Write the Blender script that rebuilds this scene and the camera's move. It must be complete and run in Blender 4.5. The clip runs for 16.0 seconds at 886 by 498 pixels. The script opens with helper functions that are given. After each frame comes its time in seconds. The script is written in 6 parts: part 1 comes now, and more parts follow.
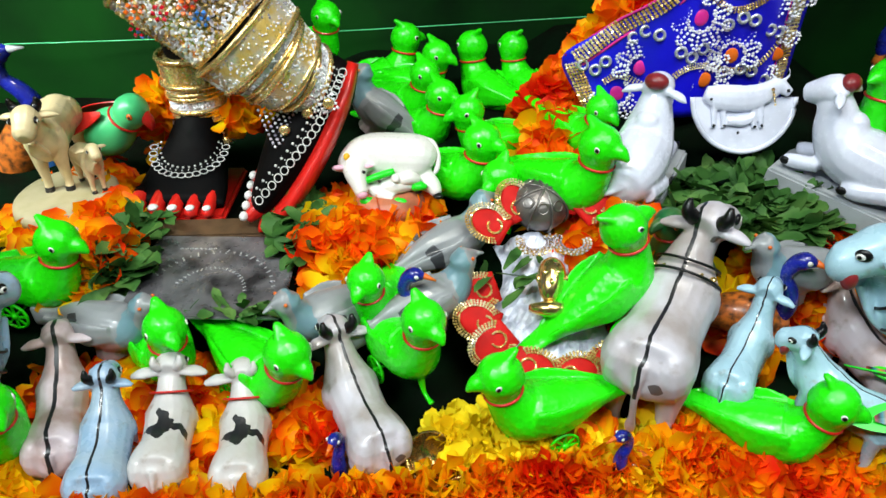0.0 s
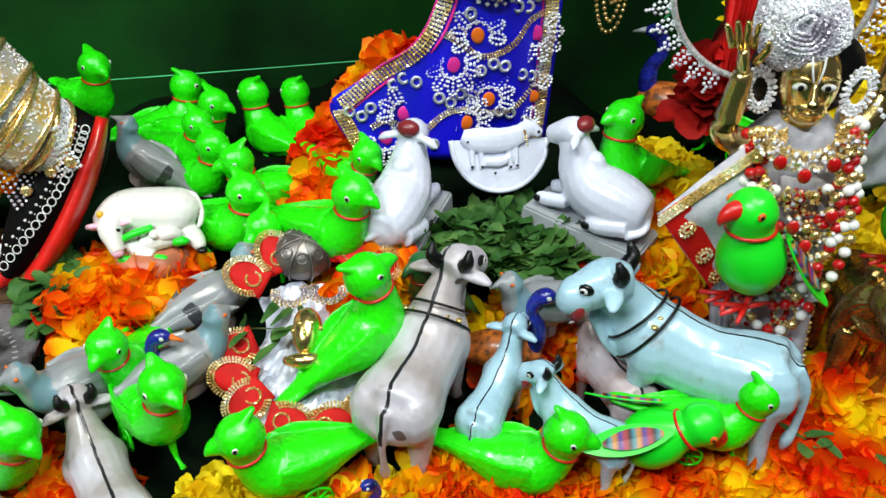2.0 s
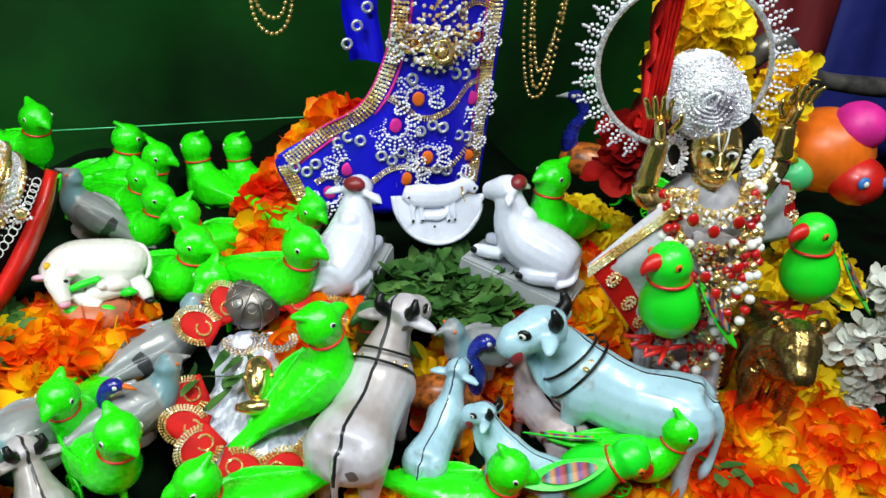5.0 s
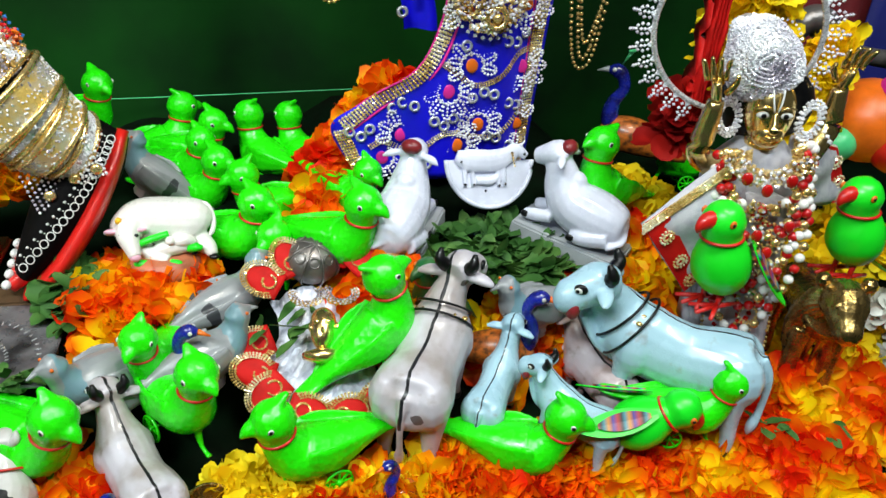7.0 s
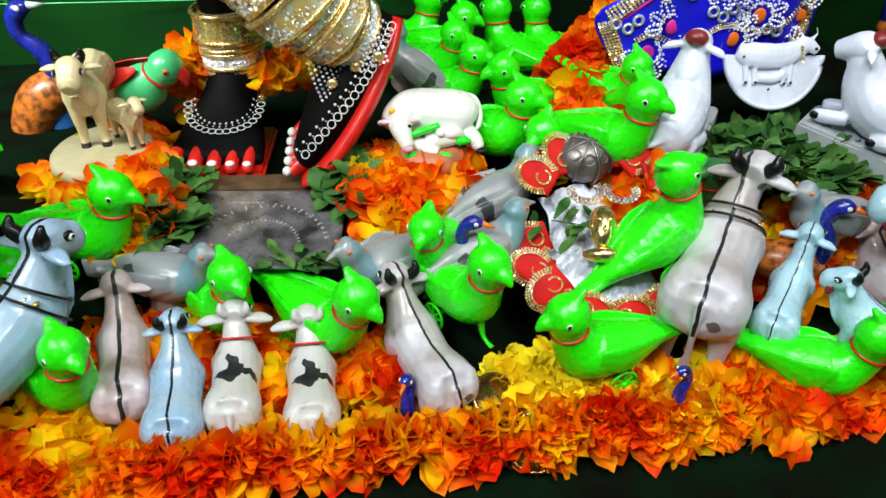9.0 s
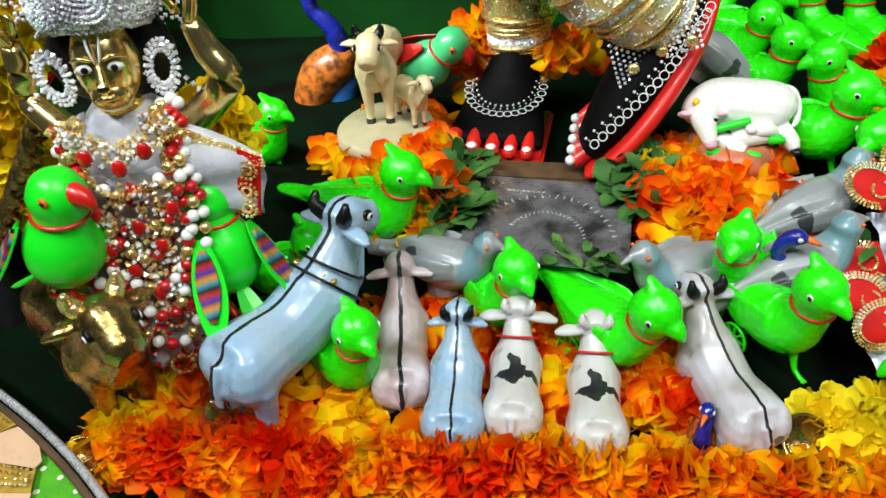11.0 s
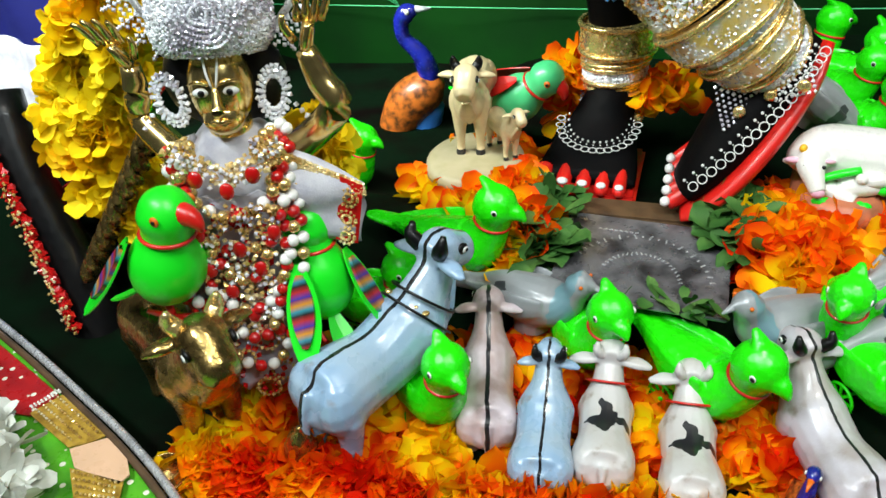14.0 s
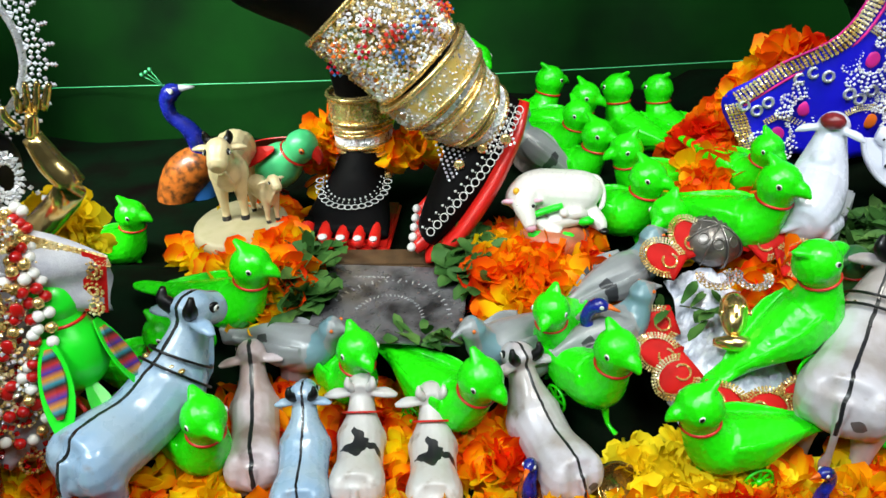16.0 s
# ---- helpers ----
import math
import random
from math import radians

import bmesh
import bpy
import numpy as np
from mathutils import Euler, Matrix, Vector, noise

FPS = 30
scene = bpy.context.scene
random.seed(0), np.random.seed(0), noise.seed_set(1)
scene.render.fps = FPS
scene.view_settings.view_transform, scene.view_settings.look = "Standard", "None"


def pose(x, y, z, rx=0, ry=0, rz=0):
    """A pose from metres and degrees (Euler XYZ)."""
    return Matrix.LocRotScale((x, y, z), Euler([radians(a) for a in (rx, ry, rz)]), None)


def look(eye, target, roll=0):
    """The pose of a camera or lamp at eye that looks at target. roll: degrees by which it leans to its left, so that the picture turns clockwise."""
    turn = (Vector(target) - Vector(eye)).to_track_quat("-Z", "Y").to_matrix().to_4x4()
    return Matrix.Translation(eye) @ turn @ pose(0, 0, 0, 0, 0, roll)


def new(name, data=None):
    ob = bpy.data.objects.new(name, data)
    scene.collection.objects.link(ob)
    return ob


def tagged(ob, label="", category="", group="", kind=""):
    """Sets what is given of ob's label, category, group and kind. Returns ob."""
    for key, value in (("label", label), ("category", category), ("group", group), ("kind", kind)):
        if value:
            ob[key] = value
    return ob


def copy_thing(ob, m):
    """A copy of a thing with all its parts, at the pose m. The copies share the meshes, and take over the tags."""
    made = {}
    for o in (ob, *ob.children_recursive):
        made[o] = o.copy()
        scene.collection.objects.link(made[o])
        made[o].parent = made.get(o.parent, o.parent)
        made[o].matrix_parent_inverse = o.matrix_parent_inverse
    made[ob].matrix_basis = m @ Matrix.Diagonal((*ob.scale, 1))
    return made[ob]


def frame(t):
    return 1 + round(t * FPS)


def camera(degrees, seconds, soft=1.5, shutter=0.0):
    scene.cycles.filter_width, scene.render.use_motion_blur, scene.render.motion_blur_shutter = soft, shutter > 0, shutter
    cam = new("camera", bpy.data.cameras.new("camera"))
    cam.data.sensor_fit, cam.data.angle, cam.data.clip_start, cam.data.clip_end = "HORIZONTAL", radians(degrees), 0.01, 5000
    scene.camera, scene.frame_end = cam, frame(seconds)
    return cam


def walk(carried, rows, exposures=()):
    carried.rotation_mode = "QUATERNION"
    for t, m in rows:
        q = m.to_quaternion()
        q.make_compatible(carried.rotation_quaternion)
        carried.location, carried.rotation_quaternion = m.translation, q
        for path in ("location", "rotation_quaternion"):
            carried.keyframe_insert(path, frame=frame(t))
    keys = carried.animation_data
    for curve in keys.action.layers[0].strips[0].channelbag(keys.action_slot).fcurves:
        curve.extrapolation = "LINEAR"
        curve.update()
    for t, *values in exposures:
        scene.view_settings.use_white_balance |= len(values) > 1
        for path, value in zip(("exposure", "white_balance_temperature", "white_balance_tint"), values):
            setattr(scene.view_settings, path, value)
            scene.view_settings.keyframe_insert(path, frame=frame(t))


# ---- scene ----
cam = camera(60.7, 16.0)
METRES, EYE, TILT, LEAN, TURN = 0.55, 0.40, -33.0, 0.0, 0.0
ROWS = [
    (0.0, 0.0, 0.0, 0.0, 0.0, 0.0, -0.0),
    (0.5, 0.0504, -0.008, 0.0085, -1.92, 0.33, 1.23),
    (1.0, 0.1069, -0.0108, 0.0106, -3.85, 0.74, 1.86),
    (1.5, 0.1493, -0.0102, 0.0165, -6.27, 1.13, 2.69),
    (2.0, 0.1782, -0.0172, 0.0248, -8.7, 1.8, 3.58),
    (2.5, 0.1853, -0.0305, 0.0363, -10.96, 3.0, 3.96),
    (3.0, 0.1693, -0.0444, 0.04, -12.65, 4.14, 4.03),
    (3.5, 0.1494, -0.0694, 0.0352, -13.77, 4.81, 4.16),
    (6.0, 0.1093, -0.0796, 0.0097, -15.05, 5.17, 4.04),
    (6.5, 0.0883, -0.0862, -0.006, -14.96, 5.18, 4.01),
    (7.0, 0.0459, -0.0922, -0.0239, -14.2, 4.54, 3.35),
    (7.5, 0.0025, -0.1045, -0.038, -12.18, 3.71, 2.74),
    (8.0, -0.0264, -0.0905, -0.0462, -9.76, 2.77, 2.11),
    (8.5, -0.078, -0.0439, -0.0439, -6.86, 0.97, 1.27),
    (9.0, -0.1378, -0.0205, -0.0487, -3.29, -1.18, 0.34),
    (9.5, -0.1866, -0.0126, -0.0426, 1.16, -2.01, -0.82),
    (10.0, -0.2114, 0.0143, -0.0418, 5.73, -2.63, -2.33),
    (12.5, -0.3245, 0.0645, -0.0213, 15.25, -3.59, -6.38),
    (13.0, -0.3271, 0.0642, -0.0206, 15.76, -3.51, -6.86),
    (13.5, -0.3265, 0.058, -0.0211, 16.24, -3.38, -7.22),
    (14.0, -0.3144, 0.0502, -0.0222, 16.08, -1.95, -7.57),
    (14.5, -0.2821, 0.0381, -0.0208, 13.52, -0.42, -6.43),
    (15.0, -0.2486, 0.0103, -0.0248, 10.27, 1.12, -4.45),
    (15.5, -0.2191, -0.0112, -0.0246, 6.92, 2.5, -2.68),
    (16.0, -0.1746, -0.0318, -0.0276, 4.08, 3.59, -1.49),
]
walk(cam, [(t, pose(0, 0, EYE, TILT, LEAN, TURN) @ pose(METRES * x, METRES * y, METRES * z, 90 + pitch, roll, yaw)) for t, x, y, z, yaw, pitch, roll in ROWS])

# ---- light ----
world = bpy.data.worlds.new("hall")
scene.world = world
world.use_nodes = True
world.node_tree.nodes["Background"].inputs[0].default_value = (0.85, 0.95, 1.0, 1)
world.node_tree.nodes["Background"].inputs[1].default_value = 0.006
scene.view_settings.exposure = 0.0


def lamp(name, eye, target, size, watts, colour, spread=180):
    data = bpy.data.lights.new(name, "AREA")
    data.shape, data.size, data.size_y, data.energy, data.color = "RECTANGLE", size[0], size[1], watts, colour
    data.spread = radians(spread)
    ob = new(name, data)
    ob.matrix_world = look(eye, target)
    return ob


lamp("tube_lamp_light", (-0.75, -0.40, 1.45), (-0.1, 0.50, 0.0), (0.9, 0.08), 28, (0.87, 0.98, 1.0))
lamp("tube_lamp_light", (0.65, -0.30, 1.50), (0.2, 0.5, 0.05), (0.9, 0.08), 14, (0.88, 0.98, 1.0))
lamp("bulb_light", (0.15, 0.05, 1.6), (0.05, 0.5, 0.05), (0.25, 0.25), 3.2, (0.96, 0.95, 0.84), 90)
# Added fill with no visible source; brightens the left part of the backdrop.
lamp("backdrop_fill_light", (-0.95, 0.30, 0.75), (-0.50, 0.95, 0.10), (0.2, 0.2), 3.4, (0.92, 1.0, 0.92), 70)


# ---- materials ----
def math_node(nt, op, a, b=None, clamp=False):
    n = nt.nodes.new("ShaderNodeMath")
    n.operation, n.use_clamp = op, clamp
    for i, v in enumerate((a, b)):
        if v is None:
            continue
        if isinstance(v, (int, float)):
            n.inputs[i].default_value = v
        else:
            nt.links.new(v, n.inputs[i])
    return n.outputs[0]


def blend_colour(nt, fac, a, b):
    n = nt.nodes.new("ShaderNodeMix")
    n.data_type = "RGBA"
    for i, v in ((0, fac), (6, a), (7, b)):
        if isinstance(v, (int, float)):
            n.inputs[i].default_value = v
        elif isinstance(v, tuple):
            n.inputs[i].default_value = (*v, 1)
        else:
            nt.links.new(v, n.inputs[i])
    return n.outputs[2]


def noise_node(nt, scale, detail=4, coords=None):
    n = nt.nodes.new("ShaderNodeTexNoise")
    n.inputs["Scale"].default_value, n.inputs["Detail"].default_value = scale, detail
    if coords is None:
        coords = nt.nodes.new("ShaderNodeTexCoord").outputs["Object"]
    nt.links.new(coords, n.inputs["Vector"])
    return n.outputs[0]


def ramp_node(nt, fac, stops):
    n = nt.nodes.new("ShaderNodeValToRGB")
    while len(n.color_ramp.elements) < len(stops):
        n.color_ramp.elements.new(0.5)
    for e, (p, c) in zip(n.color_ramp.elements, stops):
        e.position, e.color = p, (*c, 1)
    nt.links.new(fac, n.inputs[0])
    return n.outputs[0]


def axes(nt):
    s = nt.nodes.new("ShaderNodeSeparateXYZ")
    nt.links.new(nt.nodes.new("ShaderNodeTexCoord").outputs["Object"], s.inputs[0])
    return s.outputs


def material(name, colour, rough=0.4, metal=0.0, spot=None, scale=60, amount=0.5, bump=0.2, grain=900, coat=0.0, paint=None, trans=0.0, spec=0.5, scales=0.0):
    """colour with blotches of spot at one scale, fine grain in the relief; paint(nt, colour) adds marks."""
    m = bpy.data.materials.new(name)
    m.use_nodes = True
    nt = m.node_tree
    b = nt.nodes["Principled BSDF"]
    b.inputs["Roughness"].default_value, b.inputs["Metallic"].default_value = rough, metal
    b.inputs["Coat Weight"].default_value, b.inputs["Coat Roughness"].default_value = coat, 0.08
    b.inputs["Specular IOR Level"].default_value = spec
    if trans:
        b.inputs["Subsurface Weight"].default_value = trans
        b.inputs["Subsurface Radius"].default_value = (0.004, 0.004, 0.002)
        b.inputs["Subsurface Scale"].default_value = 1.0
    spot = spot or tuple(c * 0.7 for c in colour)
    f = noise_node(nt, scale, 5)
    f = math_node(nt, "MULTIPLY", math_node(nt, "SUBTRACT", f, 0.42, True), amount * 6, True)
    out = blend_colour(nt, f, colour, spot)
    if paint:
        out = paint(nt, out)
    nt.links.new(out, b.inputs["Base Color"])
    g = noise_node(nt, grain, 3)
    r = math_node(nt, "ADD", math_node(nt, "MULTIPLY", noise_node(nt, scale * 3, 4), 0.3), rough - 0.15, True)
    nt.links.new(r, b.inputs["Roughness"])
    if scales:
        vo = nt.nodes.new("ShaderNodeTexVoronoi")
        vo.inputs["Scale"].default_value = 210
        nt.links.new(nt.nodes.new("ShaderNodeTexCoord").outputs["Object"], vo.inputs["Vector"])
        g = math_node(nt, "ADD", math_node(nt, "MULTIPLY", g, 0.3), math_node(nt, "MULTIPLY", vo.outputs["Distance"], scales))
    if bump:
        bn = nt.nodes.new("ShaderNodeBump")
        bn.inputs["Strength"].default_value, bn.inputs["Distance"].default_value = bump, 0.0018 if scales else 0.0006
        nt.links.new(g, bn.inputs["Height"])
        nt.links.new(bn.outputs[0], b.inputs["Normal"])
    return m


def island_material(name, stops, rough=0.6, trans=0.0, metal=0.0, tips=0.0):
    """Colour by island and place; with tips, a petal runs from the ramp's end at its base towards the start at its tip."""
    m = bpy.data.materials.new(name)
    m.use_nodes = True
    nt = m.node_tree
    b = nt.nodes["Principled BSDF"]
    b.inputs["Roughness"].default_value, b.inputs["Metallic"].default_value = rough, metal
    geo = nt.nodes.new("ShaderNodeNewGeometry")
    wide = noise_node(nt, 19 if tips else 34, 2)
    f = math_node(nt, "ADD", math_node(nt, "MULTIPLY", geo.outputs["Random Per Island"], 0.30), math_node(nt, "MULTIPLY", math_node(nt, "SUBTRACT", wide, 0.30 if tips else 0.32), 2.2), not tips)
    if tips:
        s = nt.nodes.new("ShaderNodeSeparateXYZ")
        nt.links.new(nt.nodes.new("ShaderNodeTexCoord").outputs["UV"], s.inputs[0])
        f = math_node(nt, "ADD", f, math_node(nt, "MULTIPLY", math_node(nt, "SUBTRACT", s.outputs[1], 0.45), -tips), True)
    c = ramp_node(nt, f, stops)
    fine = noise_node(nt, 400, 3)
    c = blend_colour(nt, math_node(nt, "MULTIPLY", math_node(nt, "SUBTRACT", fine, 0.5, True), 0.3 if tips else 0.8, True), c, tuple(x * 0.8 for x in stops[0][1]))
    nt.links.new(c, b.inputs["Base Color"])
    if trans:
        b.inputs["Specular IOR Level"].default_value = 0.12
        t = nt.nodes.new("ShaderNodeBsdfTranslucent")
        nt.links.new(c, t.inputs[0])
        mix = nt.nodes.new("ShaderNodeMixShader")
        mix.inputs[0].default_value = trans
        nt.links.new(b.outputs[0], mix.inputs[1])
        nt.links.new(t.outputs[0], mix.inputs[2])
        nt.links.new(mix.outputs[0], nt.nodes["Material Output"].inputs[0])
    return m


def dorsal_paint(width, hoof=(0.02, 0.02, 0.02), patch=None, low=0.05, stains=0.0):
    """A black line along the back, dark hooves and, if given, black patches."""
    def paint(nt, c):
        x, y, z = axes(nt)
        wob = math_node(nt, "MULTIPLY", math_node(nt, "SUBTRACT", noise_node(nt, 70, 2), 0.5), 0.004)
        off = math_node(nt, "ABSOLUTE", math_node(nt, "ADD", y, wob))
        line = math_node(nt, "MULTIPLY", math_node(nt, "LESS_THAN", off, width), math_node(nt, "GREATER_THAN", z, low))
        if patch:
            line = math_node(nt, "MULTIPLY", line, 0.0)
            n = noise_node(nt, 75, 1)
            d = math_node(nt, "ADD", math_node(nt, "ADD", math_node(nt, "ABSOLUTE", math_node(nt, "ADD", x, patch)), math_node(nt, "MULTIPLY", math_node(nt, "ABSOLUTE", y), 0.8)), math_node(nt, "MULTIPLY", n, 0.045))
            line = math_node(nt, "MULTIPLY", math_node(nt, "LESS_THAN", d, 0.0385), math_node(nt, "GREATER_THAN", z, 0.062))
        out = blend_colour(nt, line, c, (0.012, 0.012, 0.014))
        hoofs = math_node(nt, "LESS_THAN", z, 0.007)
        out = blend_colour(nt, hoofs, out, hoof)
        if stains:
            vo = nt.nodes.new("ShaderNodeTexVoronoi")
            vo.inputs["Scale"].default_value = 34
            nt.links.new(nt.nodes.new("ShaderNodeTexCoord").outputs["Object"], vo.inputs["Vector"])
            edge = math_node(nt, "ADD", vo.outputs["Distance"], math_node(nt, "MULTIPLY", noise_node(nt, 160, 2), 0.12))
            out = blend_colour(nt, math_node(nt, "MULTIPLY", math_node(nt, "LESS_THAN", edge, stains), 0.85), out, (0.045, 0.024, 0.016))
        grime = math_node(nt, "MULTIPLY", math_node(nt, "SUBTRACT", noise_node(nt, 90, 7), 0.62, True), 4.0, True)
        return blend_colour(nt, grime, out, (0.23, 0.17, 0.12))
    return paint


def pigeon_paint(nt, c):
    x, y, z = axes(nt)
    n = math_node(nt, "MULTIPLY", math_node(nt, "SUBTRACT", noise_node(nt, 90, 3), 0.5), 0.012)
    neck = math_node(nt, "LESS_THAN", math_node(nt, "ABSOLUTE", math_node(nt, "SUBTRACT", math_node(nt, "ADD", x, n), 0.024)), 0.007)
    out = blend_colour(nt, math_node(nt, "MULTIPLY", neck, 0.5), c, (0.04, 0.26, 0.33))
    bar = math_node(nt, "LESS_THAN", math_node(nt, "ABSOLUTE", math_node(nt, "ADD", math_node(nt, "ADD", x, n), 0.018)), 0.004)
    side = math_node(nt, "GREATER_THAN", math_node(nt, "ABSOLUTE", y), 0.007)
    out = blend_colour(nt, math_node(nt, "MULTIPLY", math_node(nt, "MULTIPLY", bar, side), 0.9), out, (0.02, 0.02, 0.025))
    belly = math_node(nt, "LESS_THAN", math_node(nt, "ADD", z, n), 0.017)
    return blend_colour(nt, math_node(nt, "MULTIPLY", belly, 0.5), out, (0.24, 0.13, 0.12))


LIME = material("lime_plastic", (0.020, 0.76, 0.004), 0.25, spot=(0.012, 0.58, 0.003), scale=40, amount=0.3, bump=0.30, grain=1500, coat=0.2, trans=0.06, scales=1.0)
LIME_SOFT = material("green_plastic", (0.010, 0.72, 0.018), 0.33, spot=(0.010, 0.60, 0.014), scale=30, amount=0.3, bump=0.05, coat=0.1, trans=0.08)
DARK_GREEN = material("dark_green_paint", (0.01, 0.11, 0.03), 0.35, spot=(0.1, 0.13, 0.02), scale=60, amount=0.5)
RED = material("red_paint", (0.62, 0.012, 0.008), 0.35, spot=(0.45, 0.01, 0.006), coat=0.3)
ORANGE = material("orange_paint", (0.85, 0.16, 0.01), 0.35)
BLACK = material("black_gloss", (0.003, 0.003, 0.0035), 0.35, spot=(0.006, 0.005, 0.005), coat=0.12, spec=0.3)
VELVET = material("black_velvet_paint", (0.0022, 0.002, 0.0022), 0.6, spot=(0.004, 0.003, 0.003), spec=0.06)
WHITE = material("white_paint", (0.68, 0.68, 0.66), 0.4, spot=(0.62, 0.6, 0.56), amount=0.3)
EYE_WHITE = material("eye_white", (0.75, 0.74, 0.7), 0.3, amount=0.1)
GOLD = material("gold_metal", (0.90, 0.68, 0.30), 0.25, 0.8, spot=(0.7, 0.42, 0.10), scale=80, bump=0.4, grain=700)
BRASS = material("old_brass", (0.50, 0.33, 0.11), 0.26, 0.95, spot=(0.20, 0.12, 0.04), scale=70, amount=0.6, bump=0.5, grain=500)
SILVER = material("silver_metal", (0.80, 0.80, 0.82), 0.28, 0.6, spot=(0.45, 0.45, 0.47), scale=90, bump=0.4)
DULL_SILVER = material("tarnished_silver", (0.24, 0.215, 0.20), 0.36, 0.7, spot=(0.11, 0.10, 0.095), scale=45, amount=0.8, bump=0.6, grain=300)
RHINESTONE = island_material("rhinestones", [(0.0, (0.22, 0.20, 0.26)), (0.25, (0.62, 0.56, 0.64)), (0.5, (0.88, 0.88, 0.94)), (1.0, (1.0, 1.0, 1.0))], 0.18, metal=0.15)
GOLD_BEAD = island_material("gold_beads", [(0.0, (0.22, 0.11, 0.02)), (0.35, (0.72, 0.46, 0.14)), (0.6, (0.92, 0.72, 0.34)), (1.0, (1.0, 0.92, 0.70))], 0.2, metal=0.4)
GREY_CLAY = material("grey_clay_glaze", (0.54, 0.51, 0.56), 0.34, spot=(0.36, 0.31, 0.30), scale=28, amount=0.8, paint=dorsal_paint(0.0011, stains=0.20), coat=0.25)
PALE_CLAY = material("pale_blue_glaze", (0.40, 0.60, 0.70), 0.26, spot=(0.32, 0.50, 0.60), scale=24, amount=0.7, paint=dorsal_paint(0.0007, stains=0.12), coat=0.4)
BLUE_CLAY = material("blue_grey_glaze", (0.27, 0.40, 0.56), 0.28, spot=(0.34, 0.44, 0.54), scale=28, amount=0.8, paint=dorsal_paint(0.0012), coat=0.35)
PINK_CLAY = material("pinkish_clay_glaze", (0.58, 0.49, 0.52), 0.35, spot=(0.38, 0.27, 0.25), scale=28, amount=0.8, paint=dorsal_paint(0.0016), coat=0.25)
PATCH_CLAY = material("white_clay_black_patch", (0.54, 0.52, 0.51), 0.35, spot=(0.46, 0.41, 0.37), scale=45, amount=0.4, paint=dorsal_paint(0.001, patch=0.006), coat=0.3)
MAROON = material("maroon_paint", (0.22, 0.018, 0.022), 0.35)
CREAM = material("cream_glaze", (0.72, 0.58, 0.33), 0.35, spot=(0.55, 0.42, 0.22), scale=70, amount=0.4, coat=0.3, paint=dorsal_paint(0.0))
PORCELAIN = material("white_porcelain", (0.70, 0.72, 0.84), 0.25, spot=(0.47, 0.49, 0.60), scale=50, amount=0.25, bump=0.1, coat=0.5)
PIGEON = material("pigeon_grey", (0.27, 0.28, 0.29), 0.35, spot=(0.20, 0.21, 0.22), scale=60, amount=0.4, paint=pigeon_paint, coat=0.25)
PEACOCK = material("peacock_blue", (0.012, 0.02, 0.30), 0.25, spot=(0.006, 0.006, 0.06), scale=120, amount=0.6, coat=0.5)
RUST = material("rust_feather", (0.58, 0.15, 0.02), 0.35, spot=(0.09, 0.03, 0.01), scale=180, amount=0.7, coat=0.3)
SKY_PAINT = material("sky_blue_paint", (0.04, 0.2, 0.6), 0.35)
PLASTER = material("grey_plaster", (0.36, 0.38, 0.40), 0.6, spot=(0.26, 0.27, 0.28), scale=50)
SAND = material("sand_paint", (0.42, 0.36, 0.22), 0.5, spot=(0.34, 0.3, 0.16), scale=60)
CLAY_RED = material("terracotta_paint", (0.5, 0.15, 0.07), 0.45, spot=(0.3, 0.1, 0.05), scale=60)
WOOD = material("dark_wood", (0.10, 0.055, 0.025), 0.5, spot=(0.05, 0.028, 0.014), scale=40, amount=0.7)
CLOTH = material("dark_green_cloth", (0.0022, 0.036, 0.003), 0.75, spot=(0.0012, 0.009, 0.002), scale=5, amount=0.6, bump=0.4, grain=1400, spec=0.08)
# Darker copy of CLOTH: shade among the figurines put into the colour.
MOUND = material("shade_darkened_cloth", (0.002, 0.008, 0.003), 0.85, spot=(0.003, 0.002, 0.0015), scale=18, amount=0.6, bump=0.5, spec=0.03)
BLUE_CLOTH = material("royal_blue_satin", (0.008, 0.006, 0.80), 0.42, spot=(0.005, 0.004, 0.62), scale=25, amount=0.4, bump=0.35, grain=1600)
MAGENTA = material("magenta_thread", (0.75, 0.02, 0.3), 0.5)
RED_CLOTH = material("red_velvet", (0.55, 0.008, 0.006), 0.6, spot=(0.38, 0.006, 0.004), scale=60, spec=0.15)
WHITE_CLOTH = material("white_brocade", (0.52, 0.51, 0.55), 0.55, spot=(0.36, 0.35, 0.42), scale=110, amount=0.5, bump=0.5)
PETAL = island_material("marigold_petals", [(0.0, (0.85, 0.020, 0.002)), (0.20, (0.95, 0.085, 0.002)), (0.40, (1.0, 0.22, 0.002)), (0.62, (1.0, 0.52, 0.003)), (0.9, (1.0, 0.80, 0.006))], 0.5, trans=0.34, tips=0.55)
YELLOW_PETAL = island_material("yellow_petals", [(0.0, (0.97, 0.50, 0.004)), (0.4, (0.98, 0.72, 0.008)), (1.0, (1.0, 0.86, 0.03))], 0.6, trans=0.22, tips=0.25)
WHITE_PETAL = island_material("white_petals", [(0.0, (0.55, 0.56, 0.48)), (0.5, (0.74, 0.75, 0.68)), (1.0, (0.86, 0.87, 0.82))], 0.6, trans=0.15)
LEAF = island_material("basil_leaves", [(0.0, (0.018, 0.065, 0.012)), (0.5, (0.045, 0.13, 0.026)), (1.0, (0.11, 0.22, 0.05))], 0.5, trans=0.10)


